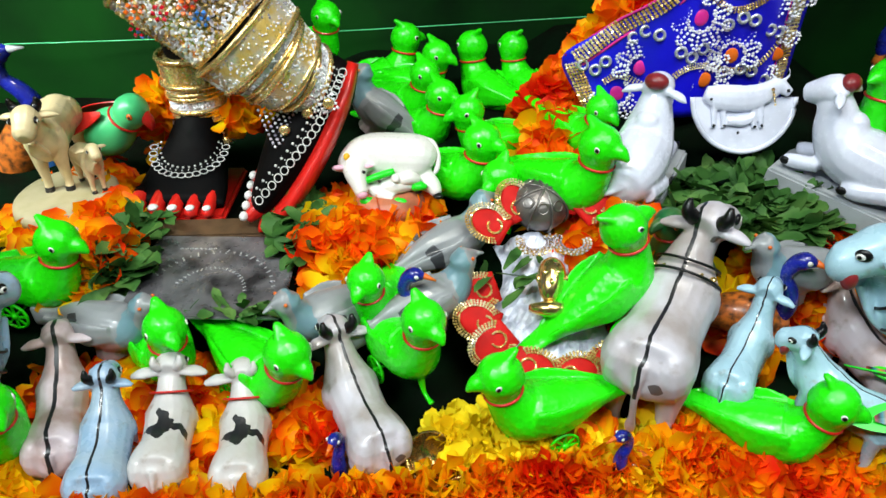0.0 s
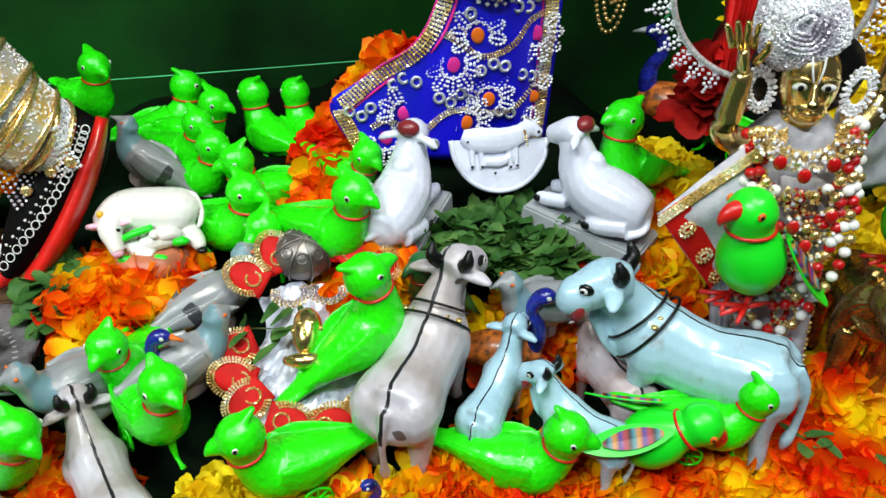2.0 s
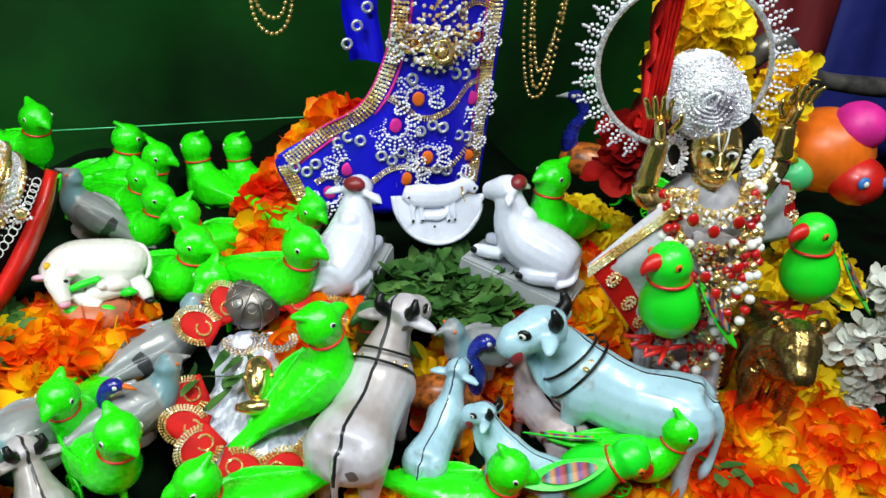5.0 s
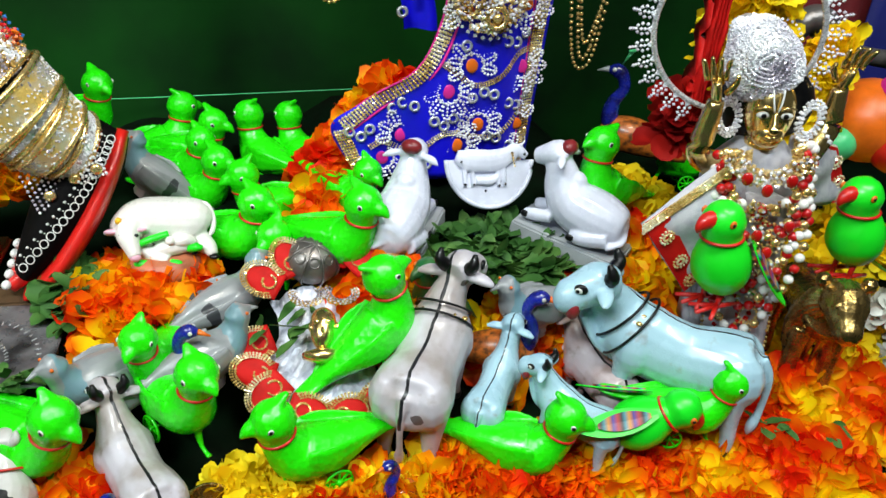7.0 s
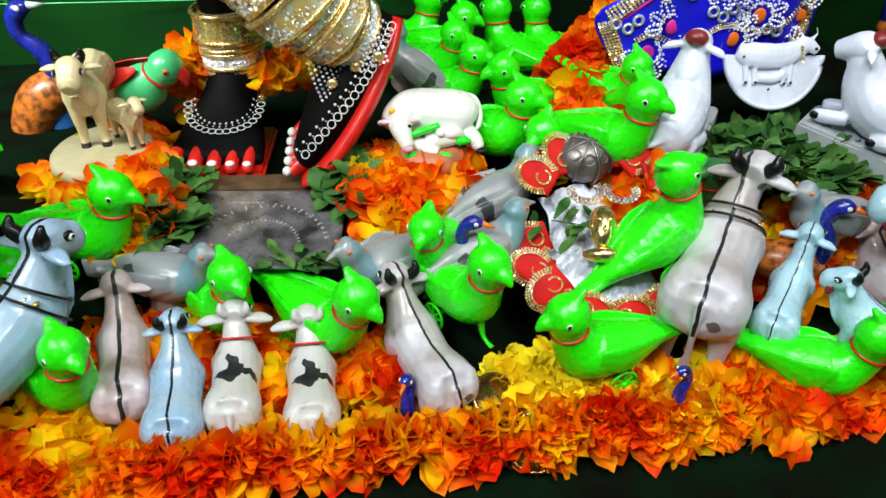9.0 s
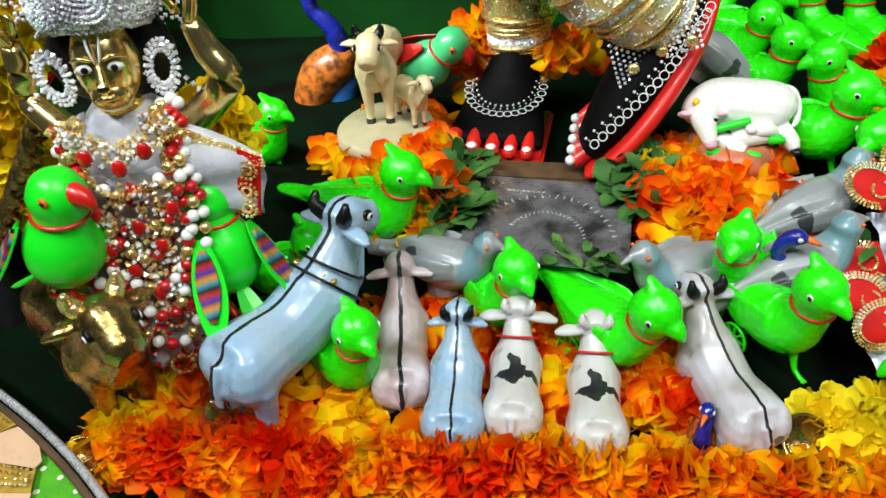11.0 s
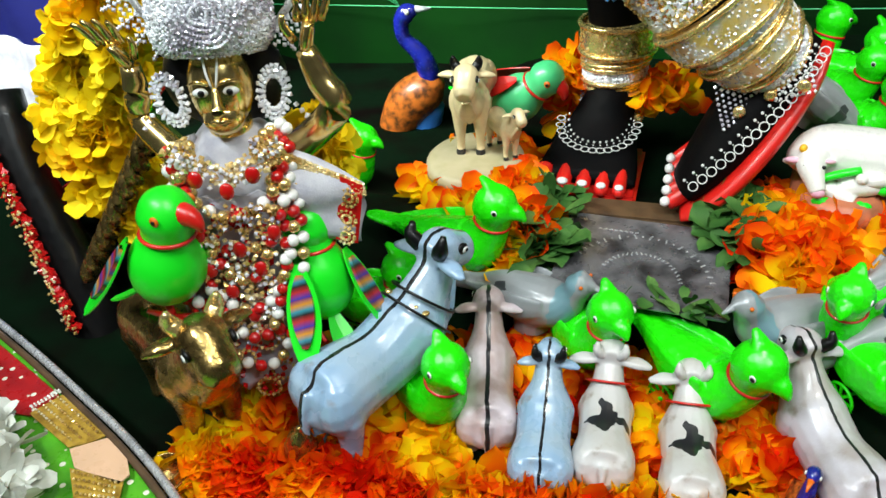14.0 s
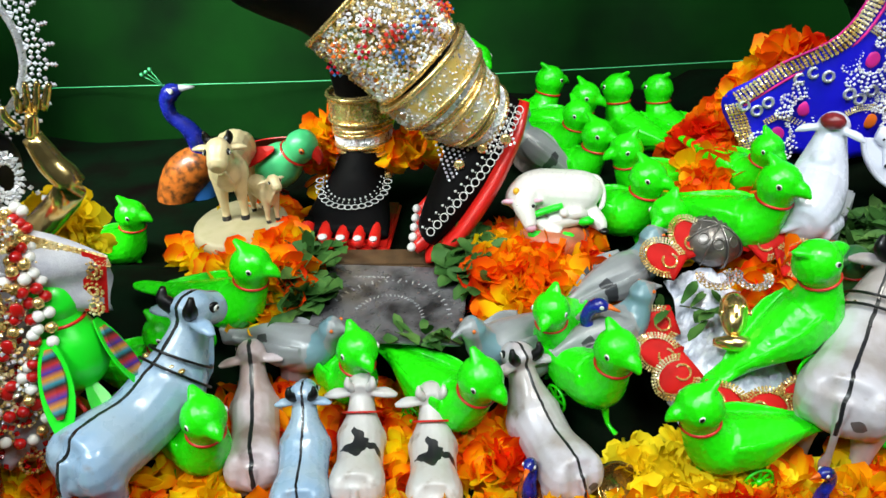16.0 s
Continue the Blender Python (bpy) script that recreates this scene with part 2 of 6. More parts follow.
# ---- shapes ----
def spline(pts, steps):
    p = [np.array(q, float) for q in pts]
    if steps < 2:
        return p
    p = [2 * p[0] - p[1]] + p + [2 * p[-1] - p[-2]]
    out = []
    for i in range(1, len(p) - 2):
        a, b, c, d = p[i - 1:i + 3]
        for k in range(steps):
            t = k / steps
            out.append(0.5 * (2 * b + (c - a) * t + (2 * a - 5 * b + 4 * c - d) * t * t + (3 * b - a - 3 * c + d) * t ** 3))
    return out + [p[-2]]


def tube(bm, pts, n=12, steps=4, up=(0, 0, 1)):
    """A smooth tube through (x, y, z, half width, half height), closed at its ends."""
    path = spline([(*q, q[3]) if len(q) == 4 else tuple(q) for q in pts], steps)
    up = Vector(up)
    rings = []
    for i, q in enumerate(path):
        a, b = path[max(i - 1, 0)], path[min(i + 1, len(path) - 1)]
        t = Vector((b - a)[:3]).normalized()
        s = t.cross(up)
        if s.length < 0.15:
            s = t.cross(Vector((1, 0, 0)) if abs(t.x) < 0.9 else Vector((0, 1, 0)))
        s.normalize()
        w = s.cross(t)
        c = Vector(q[:3])
        ra, rb = max(q[3], 1e-4), max(q[4], 1e-4)
        rings.append([bm.verts.new(c + s * ra * math.cos(2 * math.pi * k / n) + w * rb * math.sin(2 * math.pi * k / n)) for k in range(n)])
    faces = []
    for r, u in zip(rings, rings[1:]):
        for k in range(n):
            faces.append(bm.faces.new((r[k], r[(k + 1) % n], u[(k + 1) % n], u[k])))
    faces.append(bm.faces.new(rings[0][::-1]))
    faces.append(bm.faces.new(rings[-1]))
    for f in faces:
        f.smooth = True
    bmesh.ops.recalc_face_normals(bm, faces=faces)
    return bm


def ball(bm, c, r, n=10, squash=(1, 1, 1), turn=None):
    m = Matrix.Translation(c) @ (turn or Matrix()) @ Matrix.Diagonal((r * squash[0], r * squash[1], r * squash[2], 1))
    v = bmesh.ops.create_uvsphere(bm, u_segments=n, v_segments=max(4, n // 2 + 1), radius=1, matrix=m)["verts"]
    for q in v:
        for f in q.link_faces:
            f.smooth = True
    return bm


def block(bm, m, size, bevel=0.0):
    v = bmesh.ops.create_cube(bm, size=1, matrix=m @ Matrix.Diagonal((*size, 1)))["verts"]
    if bevel:
        e = list({e for q in v for e in q.link_edges})
        bmesh.ops.bevel(bm, geom=e, offset=bevel, segments=2, affect="EDGES")
    return bm


def ring(bm, m, R, r, n=24, k=8, sx=1.0, sy=1.0):
    rows = []
    for i in range(n):
        a = 2 * math.pi * i / n
        rows.append([bm.verts.new(m @ Vector((sx * (R + r * math.cos(2 * math.pi * j / k)) * math.cos(a), sy * (R + r * math.cos(2 * math.pi * j / k)) * math.sin(a), r * math.sin(2 * math.pi * j / k)))) for j in range(k)])
    for i in range(n):
        for j in range(k):
            f = bm.faces.new((rows[i][j], rows[(i + 1) % n][j], rows[(i + 1) % n][(j + 1) % k], rows[i][(j + 1) % k]))
            f.smooth = True
    return bm


def finish(bm, name):
    me = bpy.data.meshes.new(name)
    bm.to_mesh(me)
    bm.free()
    return me


def fused(bm, name, voxel=0.0014, smooth=4):
    """Overlapping tubes grown into one skin with soft joints."""
    ob = new("draft", finish(bm, "draft"))
    r = ob.modifiers.new("r", "REMESH")
    r.mode, r.voxel_size, r.use_smooth_shade = "VOXEL", voxel, True
    s = ob.modifiers.new("s", "SMOOTH")
    s.iterations, s.factor = smooth, 0.5
    me = bpy.data.meshes.new_from_object(ob.evaluated_get(bpy.context.evaluated_depsgraph_get()))
    me.name = name
    me.materials.clear()
    old = ob.data
    bpy.data.objects.remove(ob)
    bpy.data.meshes.remove(old)
    me.shade_smooth()
    return me


def part(name, bm, mat, parent=None, label=""):
    me = bm if isinstance(bm, bpy.types.Mesh) else finish(bm, name)
    for m in (mat if isinstance(mat, (list, tuple)) else [mat]):
        me.materials.append(m)
    ob = new(name, me)
    if parent is not None:
        ob.parent = parent
    if label:
        ob["label"] = label
    return ob


def thing(name, label, category, group="", kind=""):
    return tagged(new(name), label, category, group, kind)


def turned(loc, heading=0, pitch=0, roll=0, s=1.0):
    """Local x looks along heading, its nose raised by pitch."""
    return Matrix.Translation(loc) @ pose(0, 0, 0, 0, 0, heading) @ pose(0, 0, 0, 0, -pitch, 0) @ pose(0, 0, 0, roll, 0, 0) @ Matrix.Scale(s, 4)


def by_point(point, local, heading=0, pitch=0, roll=0, s=1.0):
    """The pose that brings the local point to the place given."""
    m = turned((0, 0, 0), heading, pitch, roll, s)
    return Matrix.Translation(Vector(point) - m @ Vector(local)) @ m


def joined(name, verts, faces, mat, parent=None):
    me = bpy.data.meshes.new(name)
    me.from_pydata(verts, [], faces)
    return part(name, me, mat, parent)


GEM_V = [(1, 0, 0), (0, 1, 0), (-1, 0, 0), (0, -1, 0), (0, 0, 1), (0, 0, -1)]
GEM_F = [(0, 1, 4), (1, 2, 4), (2, 3, 4), (3, 0, 4), (1, 0, 5), (2, 1, 5), (3, 2, 5), (0, 3, 5)]


def gems(name, places, r, mat, parent, label=""):
    v, f = [], []
    for p in places:
        rr = r * random.uniform(0.8, 1.15)
        m = Euler((random.random() * 3, random.random() * 3, random.random() * 3)).to_matrix()
        b = len(v)
        v += [tuple(Vector(p) + m @ Vector(q) * rr) for q in GEM_V]
        f += [tuple(b + i for i in q) for q in GEM_F]
    ob = joined(name, v, f, mat, parent)
    ob["kind"] = "stuff"
    if label:
        ob["label"] = label
    return ob


def smoothstep(a, b, x):
    t = min(1, max(0, (x - a) / (b - a)))
    return t * t * (3 - 2 * t)


def height(x, y):
    """The draped stand: a low front step, a shelf, and a raised back."""
    h = -0.030 + 0.010 * smoothstep(0.31, 0.36, y) + 0.062 * smoothstep(0.425, 0.530, y)
    h += 0.045 * smoothstep(0.60, 0.70, y) * smoothstep(-0.20, -0.08, x) * smoothstep(0.5, 0.35, x)
    h += 0.035 * smoothstep(0.50, 0.58, y) * smoothstep(0.09, 0.15, x) * smoothstep(0.5, 0.40, x)
    h -= 0.028 * smoothstep(-0.34, -0.42, x) * smoothstep(0.55, 0.62, y)
    return h


# ---- structure ----
def drape(name, x0, x1, y0, y1, n, m, fn, mat, label, kind="structure", category="cloth"):
    v = [fn(x0 + (x1 - x0) * i / n, y0 + (y1 - y0) * j / m) for j in range(m + 1) for i in range(n + 1)]
    f = [(j * (n + 1) + i, j * (n + 1) + i + 1, (j + 1) * (n + 1) + i + 1, (j + 1) * (n + 1) + i) for j in range(m) for i in range(n)]
    ob = joined(name, v, f, mat)
    ob.data.shade_smooth()
    return tagged(ob, label, category, "", kind)


# The stand takes the cloth colour with the shade painted in.
drape("ground", -1.4, 1.4, 0.28, 1.0, 160, 60, lambda x, y: (x, y, height(x, y) + 0.003 * noise.noise((x * 12, y * 12, 0))), MOUND, "dark green cloth draped over the stepped stand, shade in its colour", category="ground")
drape("front_cloth", -1.4, 1.4, -1.2, 0.28, 120, 60, lambda x, y: (x, y, -0.036 - 0.25 * smoothstep(0.25, 0.0, y) + 0.006 * noise.noise((x * 7, y * 7, 3))), CLOTH, "dark green cloth hanging over the front", category="cloth")
drape("wall_back", -1.5, 1.5, -0.08, 1.9, 200, 20, lambda x, z: (x, 0.955 + 0.012 * math.sin(x * 23 + 0.8 * math.sin(x * 7)) + 0.008 * noise.noise((x * 9, z * 2, 5)), z), CLOTH, "dark green backdrop cloth hanging in folds", category="backdrop")
PLAIN = material("hall_wall", (0.10, 0.11, 0.10), 0.8, scale=6, amount=0.4)
bm = bmesh.new()
block(bm, pose(0, -2.6, 0.8), (5.2, 0.1, 3.4))
tagged(part("wall_front", bm, PLAIN), "plain dim hall wall", "wall", "", "structure")
for sx, nm in ((-2.6, "wall_west"), (2.6, "wall_east")):
    bm = bmesh.new()
    block(bm, pose(sx, -0.75, 0.8), (0.1, 3.6, 3.4))
    tagged(part(nm, bm, PLAIN), "plain dim hall wall", "wall", "", "structure")
bm = bmesh.new()
block(bm, pose(0, -0.75, 2.55), (5.3, 3.8, 0.1))
tagged(part("ceiling", bm, PLAIN), "plain dim hall ceiling", "ceiling", "", "structure")
bm = bmesh.new()
block(bm, pose(0, -0.75, -0.95), (5.3, 3.8, 0.1))
tagged(part("floor", bm, PLAIN), "plain dim hall floor", "floor", "", "structure")


# ---- toy birds ----
def copy_at(ob, m):
    return copy_thing(ob, m @ Matrix.Scale(1 / ob.scale.x, 4))


def parrot():
    """The wheeled toy parrot: origin between the wheels, x to the beak."""
    root = thing("toy_parrot", "lime green plastic wheeled toy parrot with red collar", "toy parrot", "green toy parrots")
    bm = bmesh.new()
    tube(bm, [(-0.074, 0, 0.032, 0.0012, 0.003), (-0.066, 0, 0.0315, 0.0026, 0.0075), (-0.042, 0, 0.030, 0.0050, 0.0100), (-0.018, 0, 0.027, 0.0135, 0.0160), (0.004, 0, 0.025, 0.0195, 0.0205), (0.021, 0, 0.027, 0.0210, 0.0205), (0.032, 0, 0.039, 0.0150, 0.0148), (0.0365, 0, 0.050, 0.0128, 0.0126), (0.0385, 0, 0.062, 0.0164, 0.0158), (0.038, 0, 0.0725, 0.0125, 0.0120), (0.0375, 0, 0.0785, 0.003, 0.004)], 20, 4, up=(0, 1, 0))
    for s in (-1, 1):
        tube(bm, [(0.020, s * 0.0185, 0.032, 0.002, 0.009), (0.000, s * 0.0205, 0.030, 0.003, 0.013), (-0.022, s * 0.0150, 0.032, 0.0025, 0.008), (-0.046, s * 0.007, 0.033, 0.001, 0.002)], 8, 3)
    tube(bm, [(0.046, 0, 0.0615, 0.0088, 0.0085), (0.056, 0, 0.0595, 0.0060, 0.0056), (0.062, 0, 0.0545, 0.0012, 0.0012)], 10, 3)
    tube(bm, [(0.040, 0, 0.070, 0.007, 0.010), (0.034, 0, 0.0775, 0.0036, 0.0065), (0.028, 0, 0.0835, 0.0018, 0.0022)], 8, 3, up=(0, 1, 0))
    tube(bm, [(0.002, 0, 0.016, 0.006, 0.006), (0.002, 0, 0.004, 0.003, 0.003)], 8, 2)
    tube(bm, [(0.028, 0, 0.014, 0.004, 0.004), (0.032, 0, -0.004, 0.002, 0.002), (0.042, 0, -0.008, 0.0025, 0.0015)], 8, 2)
    me = fused(bm, "parrot_body", 0.0011, 3)
    body = part("body", me, LIME, root)
    bm = bmesh.new()
    ring(bm, pose(0.0360, 0, 0.0490, 0, 15, 0), 0.0130, 0.0011, 24, 6)
    part("collar", bm, RED, root, "thin red painted collar")
    for s in (-1, 1):
        bm = bmesh.new()
        ball(bm, (0.0445, s * 0.0141, 0.0645), 0.0024, 12, (1, 0.4, 1))
        e = part("eye", bm, EYE_WHITE, root, "white eye with black pupil")
        bm = bmesh.new()
        ball(bm, (0.0450, s * 0.0148, 0.0645), 0.0016, 10, (1, 0.4, 1))
        part("pupil", bm, BLACK, e)
        bm = bmesh.new()
        ring(bm, pose(-0.004, s * 0.0190, 0.004, 90, 0, 0), 0.0105, 0.0012, 20, 6)
        for k in range(4):
            block(bm, pose(-0.004, s * 0.0190, 0.004, 90, 0, 0) @ pose(0, 0, 0, 0, 0, 45 * k), (0.020, 0.0014, 0.0014))
        ball(bm, (-0.004, s * 0.0190, 0.004), 0.0028, 8)
        part("wheel", bm, LIME, root, "spoked lime green wheel")
    bm = bmesh.new()
    tube(bm, [(-0.004, -0.0190, 0.004, 0.001), (-0.004, 0.0190, 0.004, 0.001)], 6, 1)
    part("axle", bm, LIME, root)
    return root


PARROT_HEAD = (0.039, 0, 0.0620)
PARROTS = [  # head, heading, pitch, scale
    ((-0.123, 0.800, 0.172), -50, 4, 1.0), ((-0.041, 0.829, 0.140), 28, 4, 1.05), ((-0.006, 0.770, 0.140), -25, 0, 1.0), ((-0.018, 0.725, 0.136), -40, 0, 0.95),
    ((0.031, 0.800, 0.140), 130, 5, 1.05), ((0.075, 0.800, 0.140), 128, 5, 1.0), ((-0.001, 0.686, 0.129), -30, 5, 1.0),
    ((0.022, 0.655, 0.126), 200, 0, 1.0), ((0.034, 0.595, 0.124), -35, 5, 1.05), ((0.048, 0.566, 0.104), 228, -8, 1.0),
    ((0.139, 0.620, 0.142), -56, -4, 0.9), ((0.122, 0.534, 0.148), -42, 6, 1.08), ((0.126, 0.450, 0.126), 20, 36, 1.06),
    ((0.037, 0.368, 0.062), 196, 0, 1.0), ((0.252, 0.354, 0.051), -26, 0, 1.0), ((-0.013, 0.404, 0.079), -55, 5, 1.0),
    ((-0.056, 0.447, 0.082), -110, 0, 0.9), ((-0.106, 0.394, 0.058), -40, -6, 1.05), ((0.354, 0.574, 0.187), 203, 20, 1.08),
    ((0.560, 0.790, 0.126), 165, 10, 1.0), ((0.384, 0.349, 0.074), -25, 0, 0.88), ((-0.292, 0.484, 0.092), -12, 2, 1.06),
    ((-0.455, 0.615, 0.068), -10, 5, 0.95), ((-0.290, 0.350, 0.053), -45, 5, 1.0), ((-0.345, 0.424, 0.067), -10, 5, 0.95),
    ((-0.198, 0.421, 0.059), -55, 5, 1.0)]
first = parrot()
for i, (p, h, k, s) in enumerate(PARROTS):
    m = by_point(p, PARROT_HEAD, h, k, 0, s)
    if i == 0:
        first.matrix_basis = m
    else:
        copy_at(first, m)


def pigeon():
    root = thing("pigeon_figurine", "grey clay pigeon figurine with turquoise neck", "pigeon figurine", "pigeon figurines")
    bm = bmesh.new()
    tube(bm, [(-0.060, 0, 0.019, 0.008, 0.002), (-0.040, 0, 0.021, 0.008, 0.004), (-0.020, 0, 0.023, 0.0145, 0.011), (0.002, 0, 0.022, 0.0180, 0.0165), (0.020, 0, 0.026, 0.0145, 0.0145), (0.029, 0, 0.037, 0.0085, 0.0095), (0.032, 0, 0.046, 0.0090, 0.0090), (0.032, 0, 0.053, 0.003, 0.004)], 18, 4, up=(0, 1, 0))
    for s in (-1, 1):
        tube(bm, [(0.014, s * 0.015, 0.028, 0.002, 0.007), (-0.006, s * 0.0175, 0.026, 0.003, 0.010), (-0.030, s * 0.009, 0.024, 0.002, 0.005), (-0.048, s * 0.005, 0.022, 0.001, 0.002)], 8, 3)
    tube(bm, [(0.038, 0, 0.0465, 0.004, 0.004), (0.046, 0, 0.0435, 0.0012, 0.0014)], 8, 2)
    tube(bm, [(0.0, 0, 0.010, 0.012, 0.012), (0.0, 0, 0.0, 0.013, 0.013)], 10, 2)
    body = part("body", fused(bm, "pigeon_body", 0.0011, 3), PIGEON, root)
    for s in (-1, 1):
        bm = bmesh.new()
        ball(bm, (0.0355, s * 0.0078, 0.0480), 0.0013, 8)
        part("eye", bm, ORANGE, root, "small orange eye")
    bm = bmesh.new()
    tube(bm, [(0.042, 0, 0.0455, 0.0024, 0.0020), (0.048, 0, 0.0425, 0.0008, 0.0008)], 8, 2)
    part("beak", bm, PLASTER, root)
    return root


PIGEON_HEAD = (0.032, 0, 0.046)
first = pigeon()
for i, (p, h, k, s) in enumerate([((-0.075, 0.695, 0.150), 165, 32, 1.05), ((0.032, 0.544, 0.095), 34, 8, 1.15), ((0.015, 0.476, 0.083), 30, 8, 1.12), ((-0.114, 0.440, 0.070), 215, 0, 1.15), ((0.235, 0.463, 0.104), 195, 5, 1.1), ((-0.222, 0.446, 0.062), -14, 0, 1.12)]):
    m = by_point(p, PIGEON_HEAD, h, k, 0, s)
    if i == 0:
        first.matrix_basis = m
    else:
        copy_at(first, m)


# ---- toy cattle ----
def bull(name, label, mat, horn=None, slim=1.0, harness=False, tail=True, collar=None, head_turn=0.0, lift=0.0, group="", head=1.0, ear=1.0, mouth=False):
    """Standing on z = 0, x to the muzzle, 0.13 long."""
    root = thing(name, label, "bull figurine" if horn else "calf figurine", group)
    w = slim
    t = head_turn
    bm = bmesh.new()
    n, h = min(w, 1.2), head
    tube(bm, [(-0.053, 0, 0.060, 0.009, 0.009 * w), (-0.046, 0, 0.058, 0.0195, 0.0195 * w), (-0.032, 0, 0.057, 0.0220, 0.0212 * w), (-0.010, 0, 0.054, 0.0222, 0.0180 * w), (0.010, 0, 0.057, 0.0230, 0.0182 * w), (0.025, 0, 0.064, 0.0225, 0.0178 * w), (0.038, 0, 0.077, 0.0160, 0.0116 * n), (0.048, t * 0.3, 0.088 + lift, 0.012, 0.0105 * h)], 18, 4, up=(0, 1, 0))
    tube(bm, [(0.040, t * 0.25, 0.097 + lift, 0.009 * h, 0.009 * h), (0.050, t * 0.5, 0.096 + lift, 0.0135 * h, 0.0132 * h), (0.060, t * 0.8, 0.091 + lift, 0.0112 * h, 0.0108 * h), (0.067, t, 0.087 + lift, 0.0104 * h, 0.0100 * h), (0.0715, t, 0.085 + lift, 0.006, 0.006)], 14, 3, up=(0, 1, 0))
    tube(bm, [(0.030, 0, 0.040, 0.003, 0.004), (0.045, t * 0.2, 0.055, 0.003, 0.010), (0.056, t * 0.5, 0.074 + lift, 0.003, 0.005)], 8, 3, up=(0, 1, 0))
    ball(bm, (0.020, 0, 0.075), 0.0105, 12, (1.9, 0.8, 0.7))
    for s in (-1, 1):
        ball(bm, (-0.039, s * 0.0112 * w, 0.056), 0.0150, 12, (1.05, 0.8, 1.25))
        ball(bm, (0.021, s * 0.0118 * w, 0.057), 0.0125, 12, (0.95, 0.8, 1.4))
        tube(bm, [(0.044, s * 0.008 + t * 0.4, 0.096 + lift, 0.004, 0.003), (0.043, s * 0.018 * ear + t * 0.4, 0.096 + lift, 0.0055 * ear, 0.0035 * ear), (0.041, s * 0.027 * ear + t * 0.4, 0.094 + lift, 0.0022 * ear, 0.0015 * ear)], 8, 3)
        tube(bm, [(-0.040, s * 0.011 * w, 0.050, 0.0095, 0.013), (-0.041, s * 0.012 * w, 0.030, 0.0065, 0.0075), (-0.044, s * 0.012 * w, 0.012, 0.0045, 0.005), (-0.041, s * 0.012 * w, 0.0, 0.0056, 0.0056)], 10, 3, up=(0, 1, 0))
        tube(bm, [(0.024, s * 0.010 * w, 0.052, 0.009, 0.010), (0.025, s * 0.0105 * w, 0.030, 0.0062, 0.0062), (0.023, s * 0.0105 * w, 0.012, 0.0045, 0.0045), (0.026, s * 0.0105 * w, 0.0, 0.0055, 0.0055)], 10, 3, up=(0, 1, 0))
    if tail:
        tube(bm, [(-0.050, 0, 0.068, 0.004, 0.004), (-0.0575, 0, 0.055, 0.0026, 0.0026), (-0.058, 0, 0.032, 0.0024, 0.0024), (-0.056, 0.001, 0.020, 0.0036, 0.0036), (-0.055, 0.001, 0.012, 0.001, 0.001)], 8, 3, up=(0, 1, 0))
    part("body", fused(bm, name + "_skin", 0.0013, 4), mat, root)
    for s in (-1, 1):
        if horn:
            bm = bmesh.new()
            tube(bm, [(0.044, s * 0.0075 + t * 0.4, 0.101 + lift, 0.0048), (0.042, s * 0.0115 + t * 0.4, 0.107 + lift, 0.0042), (0.045, s * 0.0118 + t * 0.4, 0.114 + lift, 0.0015)], 10, 4)
            part("horn", bm, horn, root, "short curved dark horn")
        bm = bmesh.new()
        ball(bm, (0.0575, s * 0.0112 * head + t * 0.7, 0.0975 + lift), 0.0042, 12, (1, 0.45, 0.8))
        e = part("eye", bm, BLACK, root, "black ringed painted eye")
        bm = bmesh.new()
        ball(bm, (0.0585, s * 0.0128 * head + t * 0.7, 0.0970 + lift), 0.0024, 10, (1, 0.3, 0.8))
        part("eye_white", bm, EYE_WHITE, e)
        bm = bmesh.new()
        ball(bm, (0.0590, s * 0.0136 * head + t * 0.7, 0.0970 + lift), 0.0012, 8, (1, 0.3, 1))
        part("pupil", bm, BLACK, e)
        bm = bmesh.new()
        ball(bm, (0.0690, s * 0.0045 + t, 0.0895 + lift), 0.0016, 8)
        part("nostril", bm, MAROON, root)
        if mouth:
            bm = bmesh.new()
            ball(bm, (0.0600, s * 0.0090 + t * 0.85, 0.0830 + lift), 0.0052, 12, (0.8, 0.6, 1.1))
            part("mouth", bm, MAROON, root, "red painted mouth")
    if harness:
        for x, z, r, tl in ((0.034, 0.073, 0.0184, 50), (0.027, 0.066, 0.0214, 56)):
            bm = bmesh.new()
            ring(bm, pose(x, 0, z, 0, tl, 0), r, 0.0009, 40, 6, 1.12, 0.90 * min(w, 1.15))
            part("harness_strap", bm, BLACK, root, "thin black painted strap")
        bm = bmesh.new()
        for k in range(5):
            a = (k - 2) * 0.5
            ball(bm, (0.024 - 0.004 * math.cos(a), 0.0165 * math.sin(a) * w, 0.081 - 0.007 * (1 - math.cos(a))), 0.0022, 8, (1, 1, 0.5))
        part("harness_studs", bm, GOLD, root, "dull gold painted studs")
    if collar:
        bm = bmesh.new()
        ring(bm, pose(0.037, 0, 0.077, 0, 42, 0), 0.0178, 0.0012, 28, 6, 1.05, 0.88 * n)
        part("collar", bm, collar, root, "thin red painted collar")
    return root


BULL_HEAD = (0.048, 0, 0.096)


def set_bull(ob, point, heading, pitch, s, roll=0, local=BULL_HEAD):
    ob.matrix_basis = by_point(point, local, heading, pitch, roll, s)
    return ob


